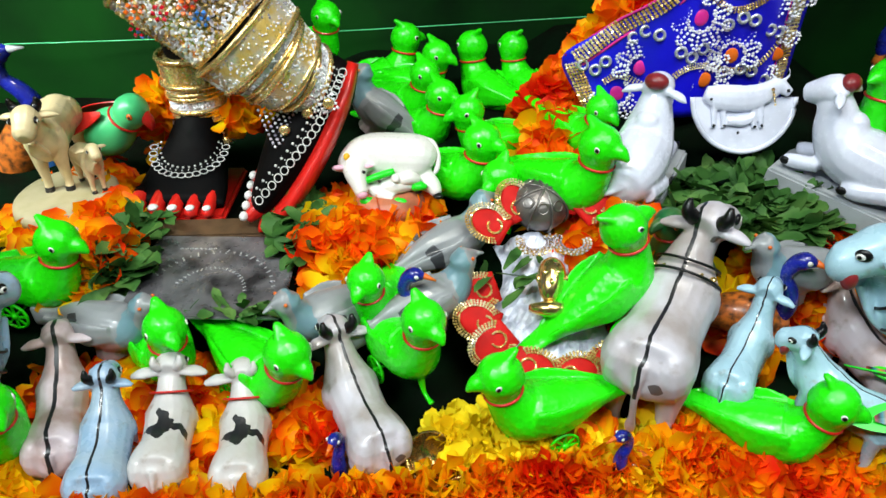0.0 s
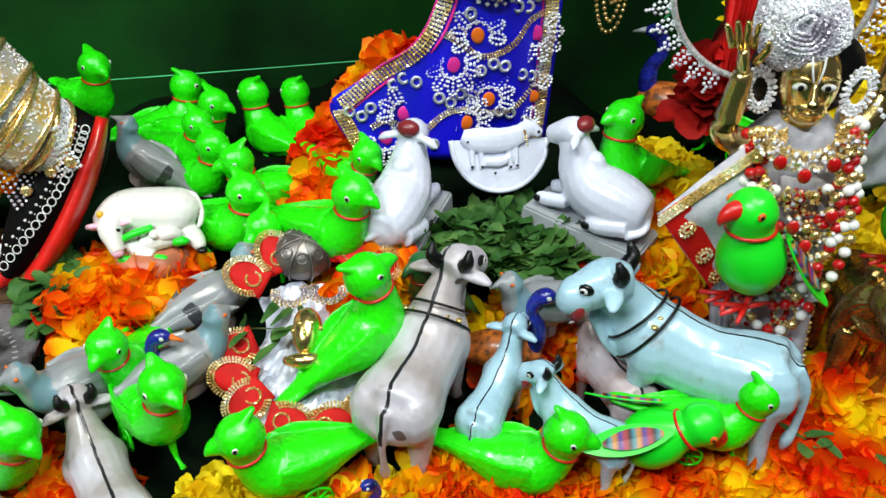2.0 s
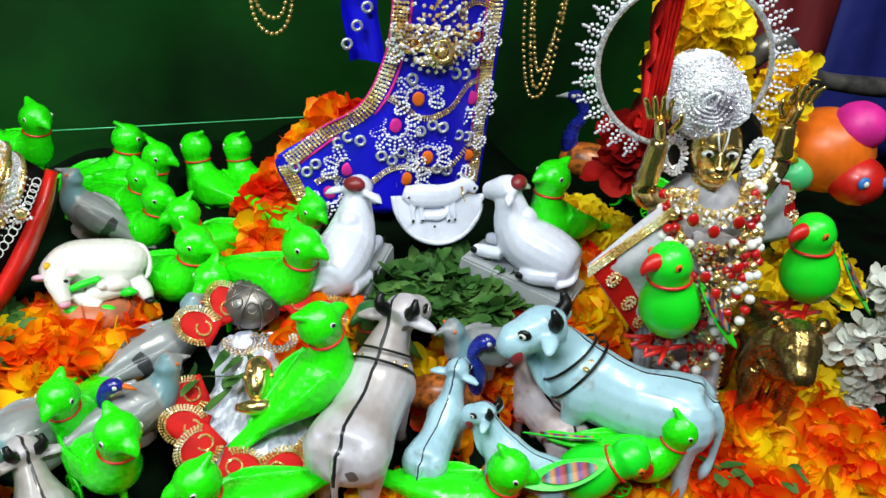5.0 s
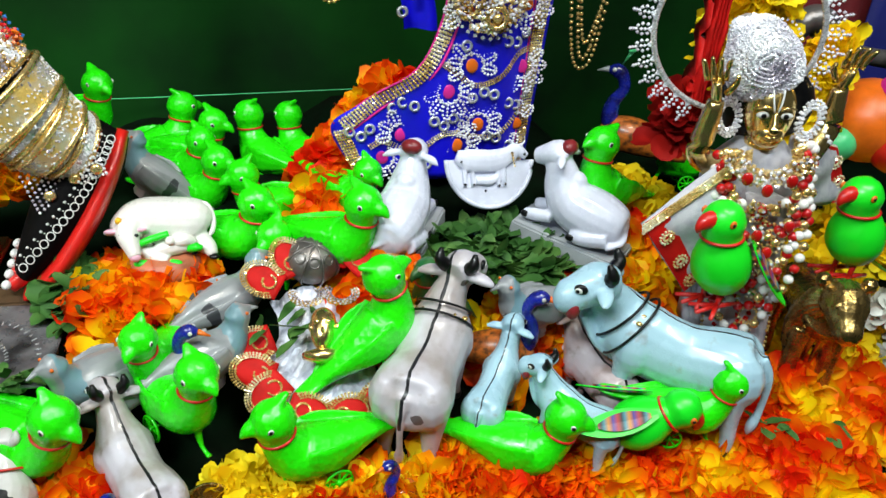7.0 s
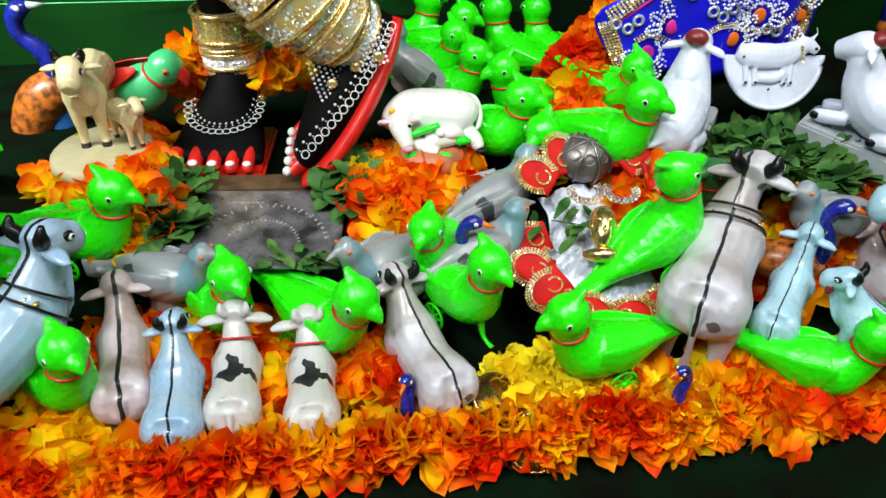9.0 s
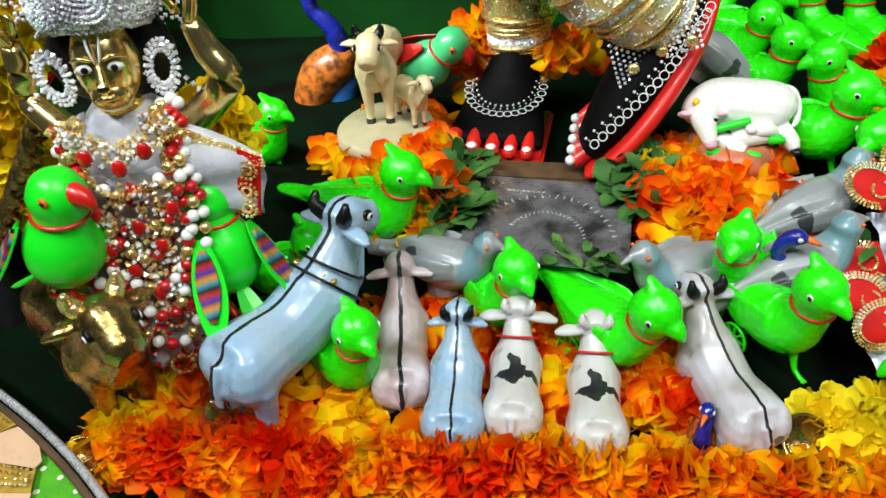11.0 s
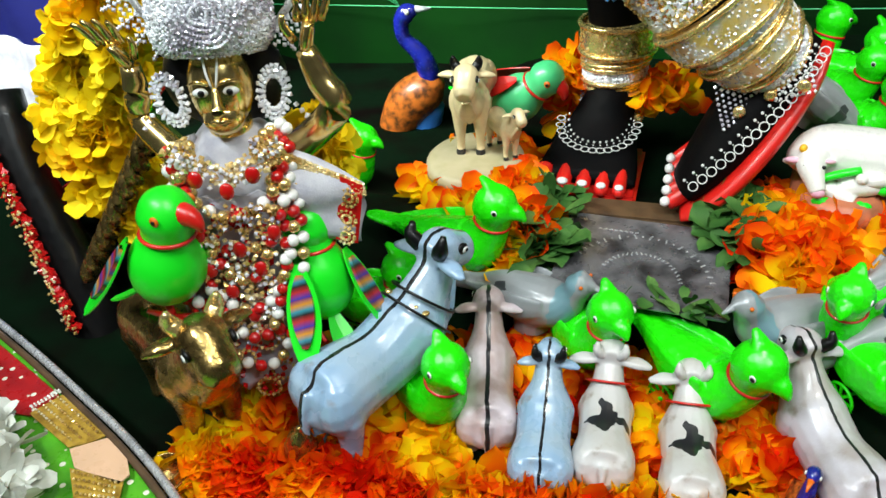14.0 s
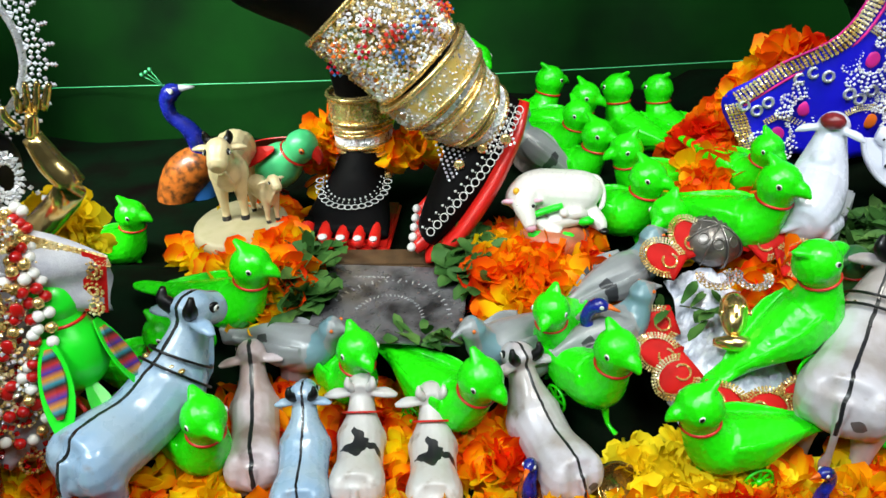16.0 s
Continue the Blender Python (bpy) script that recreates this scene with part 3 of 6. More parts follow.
set_bull(bull("bull_figurine", "grey white clay bull with black line down its back", GREY_CLAY, BLACK, 1.28, True, head_turn=-0.012), (0.186, 0.470, 0.118), 60, 9, 1.20)
set_bull(bull("bull_figurine", "pale blue glazed clay bull with black horns", PALE_CLAY, BLACK, 1.08, True, head_turn=0.024, mouth=True), (0.306, 0.434, 0.126), 145, 0, 1.34)
set_bull(bull("bull_figurine", "blue grey glazed clay bull with harness lines", BLUE_CLAY, BLACK, 1.10, True), (-0.312, 0.404, 0.100), 63, 6, 1.18)
set_bull(bull("bull_figurine", "thin pinkish grey clay bull seen from behind", GREY_CLAY, BLACK, 1.15), (-0.077, 0.425, 0.052), 117, 6, 0.92)
set_bull(bull("calf_figurine", "pinkish clay calf with dark line on its back", PINK_CLAY, None, 1.10), (-0.284, 0.432, 0.042), 104, 4, 0.90)
set_bull(bull("calf_figurine", "blue grey clay calf with dark horns", BLUE_CLAY, BLACK, 1.30, head=1.1), (-0.231, 0.383, 0.045), 97, 8, 0.74)
NAPE = (0.034, 0, 0.088)
one = set_bull(bull("calf_figurine", "white clay calf with black patch and red collar", PATCH_CLAY, PATCH_CLAY, 1.22, collar=RED, group="patched calves", head=1.15, ear=1.3), (-0.193, 0.394, 0.030), 95, 0, 0.76, 0, NAPE)
copy_at(one, by_point((-0.141, 0.392, 0.026), NAPE, 96, 0, 0, 0.76))
set_bull(bull("calf_figurine", "pinkish grey clay calf seen from behind", PINK_CLAY, None, 1.05), (0.303, 0.468, 0.067), 104, 2, 0.84)
set_bull(bull("calf_figurine", "pale blue clay calf with dark horns and red mouth", PALE_CLAY, BLACK, 1.05, head_turn=0.006, mouth=True), (0.247, 0.396, 0.070), 138, 8, 0.74)
set_bull(bull("calf_figurine", "pale blue shaggy clay calf with raised head", PALE_CLAY, None, 1.05, lift=0.006), (0.234, 0.440, 0.074), 54, 12, 0.76)


# ---- perched parrots with paper wings ----
def stripe_paint(nt, c):
    x, y, z = axes(nt)
    d = math_node(nt, "FRACT", math_node(nt, "MULTIPLY", math_node(nt, "ADD", z, math_node(nt, "MULTIPLY", x, 0.7)), 62))
    return ramp_node(nt, d, [(0.0, (0.01, 0.03, 0.30)), (0.25, (0.40, 0.02, 0.02)), (0.45, (0.01, 0.01, 0.01)), (0.6, (0.03, 0.22, 0.28)), (0.8, (0.55, 0.22, 0.01)), (1.0, (0.12, 0.01, 0.14))])


WING = material("striped_paper", (0.3, 0.3, 0.3), 0.4, paint=stripe_paint)
MINT = material("mint_green_paint", (0.08, 0.60, 0.22), 0.35, spot=(0.06, 0.5, 0.18), coat=0.2)


def leaf_plate(bm, m, length, width, thick=0.0008, n=10):
    """A pointed, slightly cupped blade along local x."""
    top, low = [], []
    for k in range(n + 1):
        t = k / n
        w = width * math.sin(math.pi * min(1, t * 0.92 + 0.04)) ** 0.7 * 0.5
        z = 0.12 * length * t * t
        top.append([bm.verts.new(m @ Vector((length * t, s * w, z + thick + 0.1 * abs(s) * w))) for s in (-1, 0, 1)])
        low.append([bm.verts.new(m @ Vector((length * t, s * w, z + 0.1 * abs(s) * w))) for s in (-1, 0, 1)])
    for a, flip in ((top, False), (low, True)):
        for r, u in zip(a, a[1:]):
            for j in range(2):
                q = (r[j], u[j], u[j + 1], r[j + 1])
                bm.faces.new(q[::-1] if not flip else q)
    for j in (0, 2):
        for k in range(n):
            bm.faces.new((top[k][j], top[k + 1][j], low[k + 1][j], low[k][j]))
    return bm


def axes_at(origin, along_x, up):
    x = Vector(along_x).normalized()
    z = Vector(up)
    z = (z - x * z.dot(x)).normalized()
    y = z.cross(x)
    return Matrix.Translation(origin) @ Matrix((x, y, z)).transposed().to_4x4()


def perched(label, body_mat, wing_mat, wings=True, feet=True, beak=None):
    root = thing("perched_parrot", label, "toy parrot")
    bm = bmesh.new()
    tube(bm, [(-0.006, 0, 0.004, 0.004), (-0.006, 0, 0.008, 0.011), (-0.005, 0, 0.018, 0.0168), (-0.002, 0, 0.030, 0.0165), (0.001, 0, 0.040, 0.0118), (0.003, 0, 0.045, 0.0112), (0.004, 0, 0.053, 0.0125), (0.004, 0, 0.061, 0.0085), (0.004, 0, 0.0645, 0.002)], 22, 4, up=(0, 1, 0))
    part("body", bm, body_mat, root)
    bm = bmesh.new()
    tube(bm, [(0.011, 0, 0.054, 0.0055, 0.0058), (0.0175, 0, 0.0535, 0.0044, 0.0048), (0.0215, 0, 0.0500, 0.0024, 0.0030), (0.0222, 0, 0.0470, 0.0006, 0.0006)], 12, 3)
    part("beak", bm, beak or RED, root, "large hooked beak")
    bm = bmesh.new()
    ring(bm, pose(0.002, 0, 0.0425, 0, 8, 0), 0.0118, 0.0010, 26, 6)
    part("collar", bm, RED, root, "thin dark red collar")
    for s in (-1, 1):
        bm = bmesh.new()
        ball(bm, (0.0085, s * 0.0112, 0.055), 0.0024, 10, (1, 0.5, 1))
        e = part("eye", bm, ORANGE, root, "orange ringed eye")
        bm = bmesh.new()
        ball(bm, (0.0088, s * 0.0121, 0.055), 0.0012, 8, (1, 0.5, 1))
        part("pupil", bm, BLACK, e)
        if wings:
            bm = bmesh.new()
            leaf_plate(bm, axes_at((-0.010, s * 0.0115, 0.042), (-0.50, s * 0.16, -0.85), (-0.8, s * 0.7, 0.1)), 0.050, 0.017)
            wing = part("wing", bm, LIME_SOFT if wing_mat is WING else wing_mat, root, "stiff leaf shaped wing")
            if wing_mat is WING:
                bm = bmesh.new()
                leaf_plate(bm, axes_at((-0.0125, s * 0.0123, 0.038), (-0.50, s * 0.16, -0.85), (-0.8, s * 0.7, 0.1)) @ Matrix.Translation((0, 0, -0.0006)), 0.034, 0.0115, 0.0030)
                part("pattern", bm, WING, wing, "coloured stripes printed on the wing")
        if feet:
            bm = bmesh.new()
            tube(bm, [(-0.004, s * 0.006, 0.008, 0.002), (-0.003, s * 0.006, -0.003, 0.0016)], 8, 1)
            for a in (-35, 0, 35, 180):
                d = Vector((math.cos(radians(a)), math.sin(radians(a)), 0))
                tube(bm, [(-0.003, s * 0.006, -0.002, 0.0018), (-0.003 + d.x * 0.016, s * 0.006 + d.y * 0.016, -0.0035, 0.0012)], 6, 1)
            part("foot", bm, RED, root, "red plastic foot")
    if wings:
        bm = bmesh.new()
        leaf_plate(bm, pose(-0.014, 0, 0.012) @ pose(0, 0, 0, 0, 38, 180), 0.042, 0.012)
        part("tail", bm, LIME_SOFT, root)
    return root


PERCH_HEAD = (0.004, 0, 0.053)
for p, h, k, s, txt in (((0.378, 0.403, 0.189), 192, 0, 1.02, "green plastic parrot with red beak perched on pale bull"),
                        ((0.519, 0.423, 0.198), 190, 0, 1.02, "green plastic parrot with red beak perched on brass lion"),
                        ((-0.442, 0.318, 0.162), -8, 0, 1.0, "green plastic parrot with red beak perched on brass bull"),
                        ((-0.387, 0.375, 0.129), 140, 5, 1.0, "green plastic parrot with striped paper wings turned away")):
    perched(txt, LIME_SOFT, WING).matrix_basis = by_point(p, PERCH_HEAD, h, k, 0, s * 1.33)
perched("green plastic parrot with red beak lying on petals", LIME_SOFT, WING, feet=False).matrix_basis = by_point((0.344, 0.345, 0.058), PERCH_HEAD, -20, -40, 0, 1.2)
perched("mint green parrot figurine with red wings", MINT, RED).matrix_basis = by_point((-0.289, 0.660, 0.126), PERCH_HEAD, -14, -34, 0, 1.3)
perched("dark green parrot figurine with orange face", DARK_GREEN, DARK_GREEN, feet=False, beak=DARK_GREEN).matrix_basis = by_point((0.172, 0.492, 0.105), PERCH_HEAD, -150, 0, 0, 1.0)


# ---- peacocks ----
def peacock(label, m, crest=False, sweep=0.0):
    """Chest at the local origin, x to the beak; sweep lowers the tail."""
    root = thing("peacock_figurine", label, "peacock figurine")
    bm = bmesh.new()
    tube(bm, [(0.016, 0, 0.012, 0.006), (0.022, 0, 0.024, 0.0085), (0.022, 0, 0.040, 0.0068), (0.016, 0, 0.054, 0.0055), (0.020, 0, 0.066, 0.0062), (0.027, 0, 0.070, 0.0070), (0.034, 0, 0.069, 0.0035)], 14, 4, up=(0, 1, 0))
    part("neck", bm, PEACOCK, root, "glossy dark blue neck and head")
    bm = bmesh.new()
    tube(bm, [(0.028, 0, 0.014, 0.005), (0.016, 0, 0.012, 0.015), (-0.006, 0, 0.012 - 0.15 * sweep, 0.018), (-0.032, 0, 0.008 - 0.6 * sweep, 0.013), (-0.060 + 0.3 * sweep, 0, 0.003 - 1.2 * sweep, 0.005)], 16, 4)
    part("body", bm, RUST, root, "brown scaled wings")
    if sweep:
        bm = bmesh.new()
        tube(bm, [(0.012, 0.004, 0.0, 0.010), (-0.006, 0.004, -0.018, 0.014), (-0.020, 0.004, -0.034, 0.009), (-0.030, 0.004, -0.042, 0.003)], 14, 3)
        part("belly", bm, SKY_PAINT, root, "sky blue painted belly")
    bm = bmesh.new()
    tube(bm, [(0.034, 0, 0.070, 0.003), (0.045, 0, 0.066, 0.0008)], 8, 1)
    part("beak", bm, PLASTER if crest else ORANGE, root)
    for sgn in (-1, 1):
        bm = bmesh.new()
        ball(bm, (0.029, sgn * 0.0062, 0.0715), 0.0022, 8, (1, 0.5, 1))
        part("eye", bm, EYE_WHITE, root, "white painted eye patch")
    if crest:
        for k in (-1, 0, 1):
            bm = bmesh.new()
            tube(bm, [(0.024, 0, 0.076, 0.0003), (0.018 + 0.002 * k, 0.004 * k, 0.090, 0.0003)], 5, 1)
            ball(bm, (0.018 + 0.002 * k, 0.004 * k, 0.091), 0.0016, 6)
            part("crest_feather", bm, MINT, root)
    root.matrix_basis = m
    return root


PEA_HEAD = (0.027, 0, 0.070)
peacock("blue peacock figurine with brown wings near backdrop", by_point((-0.462, 0.772, 0.142), PEA_HEAD, 4, 24, 0, 1.45), crest=True, sweep=0.045)
peacock("blue peacock figurine with crest beside yellow flowers", by_point((0.475, 0.800, 0.200), PEA_HEAD, 150, 5, 0, 1.3), crest=True)
peacock("small dark blue peacock figurine with painted eye", by_point((0.260, 0.449, 0.098), PEA_HEAD, -20, 0, 0, 0.95))
peacock("small blue peacock figurine with scaled wings", by_point((-0.020, 0.452, 0.084), PEA_HEAD, -10, 0, 0, 0.85))
peacock("small glossy blue peacock figurine on petals", by_point((0.116, 0.346, 0.030), PEA_HEAD, 200, 0, 0, 0.62))
peacock("small dark peacock figurine with orange beak", by_point((-0.072, 0.350, 0.022), PEA_HEAD, 250, 0, 0, 0.66))


# ---- seated bulls, plaque, cow figurines ----


def seated_bull(label):
    root = thing("seated_bull", label, "bull figurine", "seated white bulls")
    bm = bmesh.new()
    tube(bm, [(-0.046, 0, 0.020, 0.006), (-0.040, 0, 0.020, 0.018), (-0.020, 0, 0.022, 0.0245), (0.006, 0, 0.026, 0.024), (0.020, 0, 0.038, 0.0195), (0.028, 0, 0.052, 0.0145), (0.033, 0, 0.060, 0.012)], 18, 4, up=(0, 1, 0))
    tube(bm, [(0.024, 0, 0.066, 0.009), (0.034, 0, 0.066, 0.0128), (0.046, 0, 0.060, 0.0098), (0.054, 0, 0.056, 0.007)], 14, 3, up=(0, 1, 0))
    ball(bm, (0.012, 0, 0.046), 0.011, 12)
    for s in (-1, 1):
        tube(bm, [(0.020, s * 0.014, 0.012, 0.006), (0.040, s * 0.014, 0.007, 0.006), (0.046, s * 0.012, 0.006, 0.004)], 10, 3)
        tube(bm, [(-0.034, s * 0.016, 0.014, 0.009), (-0.012, s * 0.021, 0.008, 0.008), (-0.002, s * 0.020, 0.006, 0.004)], 10, 3)
        tube(bm, [(0.028, s * 0.008, 0.068, 0.003), (0.025, s * 0.020, 0.066, 0.0045, 0.003), (0.022, s * 0.026, 0.063, 0.001)], 8, 3)
    tube(bm, [(-0.044, 0, 0.022, 0.003), (-0.047, 0.012, 0.014, 0.0025), (-0.036, 0.022, 0.008, 0.003)], 8, 3)
    part("body", fused(bm, "seated_bull_skin", 0.0013, 4), PORCELAIN, root)
    bm = bmesh.new()
    ball(bm, (0.027, 0, 0.075), 0.0075, 12, (1, 1.3, 0.9))
    part("horn_knob", bm, MAROON, root, "maroon painted horns")
    bm = bmesh.new()
    ring(bm, pose(0.0275, 0, 0.050, 0, 25, 0), 0.0125, 0.0012, 24, 6)
    part("collar", bm, GOLD, root, "faint gold painted neck chain")
    for s in (-1, 1):
        bm = bmesh.new()
        ball(bm, (0.043, s * 0.0088, 0.0665), 0.0018, 8, (1, 0.5, 1))
        part("eye", bm, BLACK, root)
        for x, z in ((0.044, 0.007), (-0.004, 0.007), (-0.030, 0.022)):
            bm = bmesh.new()
            ball(bm, (x, s * (0.0185 if x > 0.03 else 0.0275 if x > -0.02 else 0.018), z), 0.0042, 8, (1, 0.4, 0.8))
            part("hoof", bm, BLACK, root, "black painted hoof")
    bm = bmesh.new()
    block(bm, pose(0.0, 0, -0.012), (0.104, 0.052, 0.022), 0.002)
    part("pedestal", bm, PLASTER, root, "grey stone slab pedestal")
    return root


SEAT_HEAD = (0.040, 0, 0.066)
seated_bull("white porcelain seated bull with maroon horns on slab").matrix_basis = by_point((0.178, 0.592, 0.177), SEAT_HEAD, 60, 12, 0, 1.02)
seated_bull("white porcelain seated bull with black hooves on slab").matrix_basis = by_point((0.303, 0.567, 0.183), SEAT_HEAD, 138, 8, 0, 1.04)

plaque = thing("cow_plaque", "white half round plaque with raised cow and calf", "plaque")
bm = bmesh.new()
pts = [(0.044 * math.cos(a), 0.044 * math.sin(a) * 1.05) for a in [math.pi + math.pi * k / 28 for k in range(29)]]
front = [bm.verts.new((x, -0.003, z)) for x, z in pts]
back = [bm.verts.new((x, 0.003, z)) for x, z in pts]
bm.faces.new(front)
bm.faces.new(back[::-1])
for k in range(29):
    j = (k + 1) % 29
    bm.faces.new((front[k], back[k], back[j], front[j]))
bmesh.ops.recalc_face_normals(bm, faces=bm.faces[:])
part("plate", bm, PORCELAIN, plaque)
bm = bmesh.new()
tube(bm, [(x * 1.0, -0.003, z, 0.0022) for x, z in pts[::2]], 8, 2)
part("rim", bm, PORCELAIN, plaque)
bm = bmesh.new()
tube(bm, [(-0.034, -0.004, 0.004, 0.004, 0.006), (-0.022, -0.005, 0.0, 0.005, 0.011), (0.002, -0.005, -0.001, 0.005, 0.011), (0.018, -0.005, 0.004, 0.004, 0.009), (0.027, -0.006, 0.009, 0.004, 0.007), (0.037, -0.007, 0.003, 0.003, 0.004)], 12, 4)
for x in (-0.026, -0.018, 0.008, 0.014):
    tube(bm, [(x, -0.004, -0.006, 0.003), (x + 0.001, -0.004, -0.026, 0.002)], 8, 2)
tube(bm, [(0.026, -0.006, 0.013, 0.002), (0.021, -0.006, 0.019, 0.0012), (0.023, -0.006, 0.024, 0.0006)], 6, 2)
tube(bm, [(0.030, -0.006, 0.013, 0.002), (0.036, -0.006, 0.018, 0.0012), (0.035, -0.006, 0.024, 0.0006)], 6, 2)
tube(bm, [(-0.014, -0.005, -0.020, 0.003, 0.004), (0.000, -0.005, -0.020, 0.003, 0.005), (0.008, -0.005, -0.016, 0.002, 0.003)], 8, 3)
part("cow_relief", fused(bm, "relief", 0.0010, 3), PORCELAIN, plaque, "raised white cow with calf")
gems("painted_spots", [(-0.026, -0.0065, -0.024), (-0.017, -0.0065, -0.024), (0.009, -0.0065, -0.025), (0.015, -0.0065, -0.024), (0.034, -0.010, 0.005), (-0.030, -0.009, -0.002), (-0.006, -0.009, -0.030)], 0.0017, BLACK, plaque)
gems("painted_garland", [(0.021 + 0.0005 * k, -0.0105, 0.006 - 0.0025 * k) for k in range(6)], 0.0016, GOLD, plaque, "gold painted garland on the cow")
plaque.matrix_basis = pose(0.256, 0.612, 0.157, -24, 0, 0)


def absorb(piece, root, m, name):
    """Set the parts of a figurine into a larger one that shares its base."""
    for o in list(piece.children_recursive):
        if o.parent == piece:
            o.parent = root
            o.matrix_parent_inverse = Matrix()
            if o.name.startswith("body"):
                o.name = name
            o.matrix_basis = m
    bpy.data.objects.remove(piece)


cows = thing("cow_figurine", "cream cow with calf on a sandy oval base", "cow figurine")
bm = bmesh.new()
tube(bm, [(0, 0, -0.008, 0.050, 0.042), (0, 0, 0.0, 0.049, 0.041), (0, 0, 0.003, 0.044, 0.036)], 28, 2)
part("base", bm, SAND, cows, "sandy painted oval base")
absorb(bull("cow", "cow", CREAM, BLACK, 0.95), cows, Matrix.Translation((-0.008, 0.022, 0.003)) @ turned((0, 0, 0), -80, -4, 0, 0.84), "cow")
absorb(bull("calf", "calf", CREAM, None, 0.9), cows, Matrix.Translation((0.024, 0.006, 0.003)) @ turned((0, 0, 0), -50, 0, 0, 0.46), "calf")
cows.matrix_basis = pose(-0.340, 0.600, 0.070) @ Matrix.Scale(1.04, 4)
pink = thing("cow_figurine", "white cow lying with her calf on a terracotta base", "cow figurine")
bm = bmesh.new()
tube(bm, [(0, 0, -0.014, 0.054, 0.040), (0, 0, -0.004, 0.055, 0.040), (0, 0, 0.005, 0.050, 0.034), (0, 0, 0.008, 0.042, 0.026)], 26, 3)
for q in bm.verts:
    q.co += Vector((1, 1, 0.4)) * 0.004 * noise.noise(q.co * 60)
part("base", bm, CLAY_RED, pink, "terracotta painted base")
WHITE_COW = material("white_cow_glaze", (0.74, 0.72, 0.68), 0.3, spot=(0.66, 0.61, 0.54), amount=0.2, coat=0.4)
bm = bmesh.new()
tube(bm, [(0.044, 0.004, 0.022, 0.010, 0.012), (0.034, 0.004, 0.027, 0.024, 0.025), (0.006, 0.006, 0.029, 0.026, 0.026), (-0.020, 0.004, 0.031, 0.023, 0.025), (-0.036, -0.003, 0.028, 0.016, 0.018), (-0.042, -0.010, 0.025, 0.009, 0.010)], 18, 4)
tube(bm, [(-0.026, -0.004, 0.034, 0.015), (-0.032, -0.018, 0.030, 0.0125), (-0.029, -0.030, 0.021, 0.0085), (-0.026, -0.037, 0.014, 0.0065)], 14, 4)
tube(bm, [(-0.020, -0.018, 0.012, 0.009), (-0.008, -0.030, 0.008, 0.0075), (0.004, -0.036, 0.005, 0.005)], 12, 3)
tube(bm, [(0.034, -0.010, 0.014, 0.013), (0.044, -0.022, 0.010, 0.009), (0.048, -0.030, 0.005, 0.005)], 12, 3)
tube(bm, [(-0.006, -0.024, 0.012, 0.009), (0.012, -0.024, 0.016, 0.010), (0.026, -0.022, 0.016, 0.008)], 12, 3)
for s in (-1, 1):
    ball(bm, (-0.034 + s * 0.013, -0.017 - s * 0.002, 0.034 - 0.003 * (s < 0)), 0.006, 10, (1.5, 0.5, 0.7))
part("cow", fused(bm, "cow", 0.0014, 3), WHITE_COW, pink, "plump white lying cow")
bm = bmesh.new()
tube(bm, [(0.036, 0.012, 0.048, 0.0022), (0.046, 0.006, 0.046, 0.0024), (0.051, -0.002, 0.034, 0.0024), (0.049, -0.010, 0.024, 0.0028), (0.046, -0.014, 0.020, 0.0016)], 10, 4)
part("tail", bm, WHITE_COW, pink)
bm = bmesh.new()
tube(bm, [(0.010, -0.026, 0.020, 0.006), (0.020, -0.026, 0.024, 0.0075), (0.030, -0.024, 0.020, 0.005)], 12, 4)
ball(bm, (0.007, -0.029, 0.026), 0.0052, 10, (1, 1.2, 0.9))
part("calf", fused(bm, "calf", 0.0012, 2), WHITE_COW, pink, "small white lying calf")
YELLOW_HORN = material("yellow_horn_paint", (0.85, 0.45, 0.01), 0.4)
ROSE = material("rose_paint", (0.72, 0.40, 0.50), 0.4)
for name, x, y, z, r, sq, mat in (("muzzle", -0.0262, -0.0385, 0.0140, 0.0058, (1, 0.7, 0.8), ROSE), ("ear_lining", -0.0475, -0.0168, 0.0330, 0.0050, (1.4, 0.6, 0.6), ROSE), ("ear_lining", -0.0195, -0.0205, 0.0358, 0.0042, (1.4, 0.6, 0.6), ROSE),
                               ("horn", -0.0400, -0.0120, 0.0425, 0.0034, (1, 1, 1.2), YELLOW_HORN), ("eye", -0.0375, -0.0255, 0.0335, 0.0024, (1.2, 0.8, 0.8), BLACK), ("eye", -0.0245, -0.0265, 0.0330, 0.0024, (1.2, 0.8, 0.8), BLACK),
                               ("hoof", 0.0065, -0.0385, 0.0045, 0.0040, (1.2, 1, 0.7), BLACK), ("hoof", 0.0490, -0.0325, 0.0050, 0.0044, (1.2, 1, 0.7), BLACK), ("hoof", 0.0300, -0.0300, 0.0100, 0.0030, (1.2, 1, 0.7), BLACK)):
    bm = bmesh.new()
    ball(bm, (x, y, z), r, 12, sq)
    part(name, bm, mat, pink)
bm = bmesh.new()
tube(bm, [(-0.022, -0.027, 0.0225, 0.0034), (-0.010, -0.0265, 0.0275, 0.0040), (0.006, -0.0235, 0.0310, 0.0036)], 10, 4)
part("green_cloth", bm, LIME_SOFT, pink, "bright green painted band")
for x, y, z, r in ((0.030, -0.030, 0.016, 0.0085), (0.010, -0.040, 0.004, 0.0085), (-0.022, -0.036, 0.004, 0.007)):
    bm = bmesh.new()
    ball(bm, (x, y, z), r, 14, (1, 0.55, 0.6))
    for q in bm.verts:
        q.co += Vector((1, 0.3, 1)) * 0.002 * noise.noise(q.co * 300)
    part("grass", bm, LIME_SOFT, pink, "bright green painted grass")
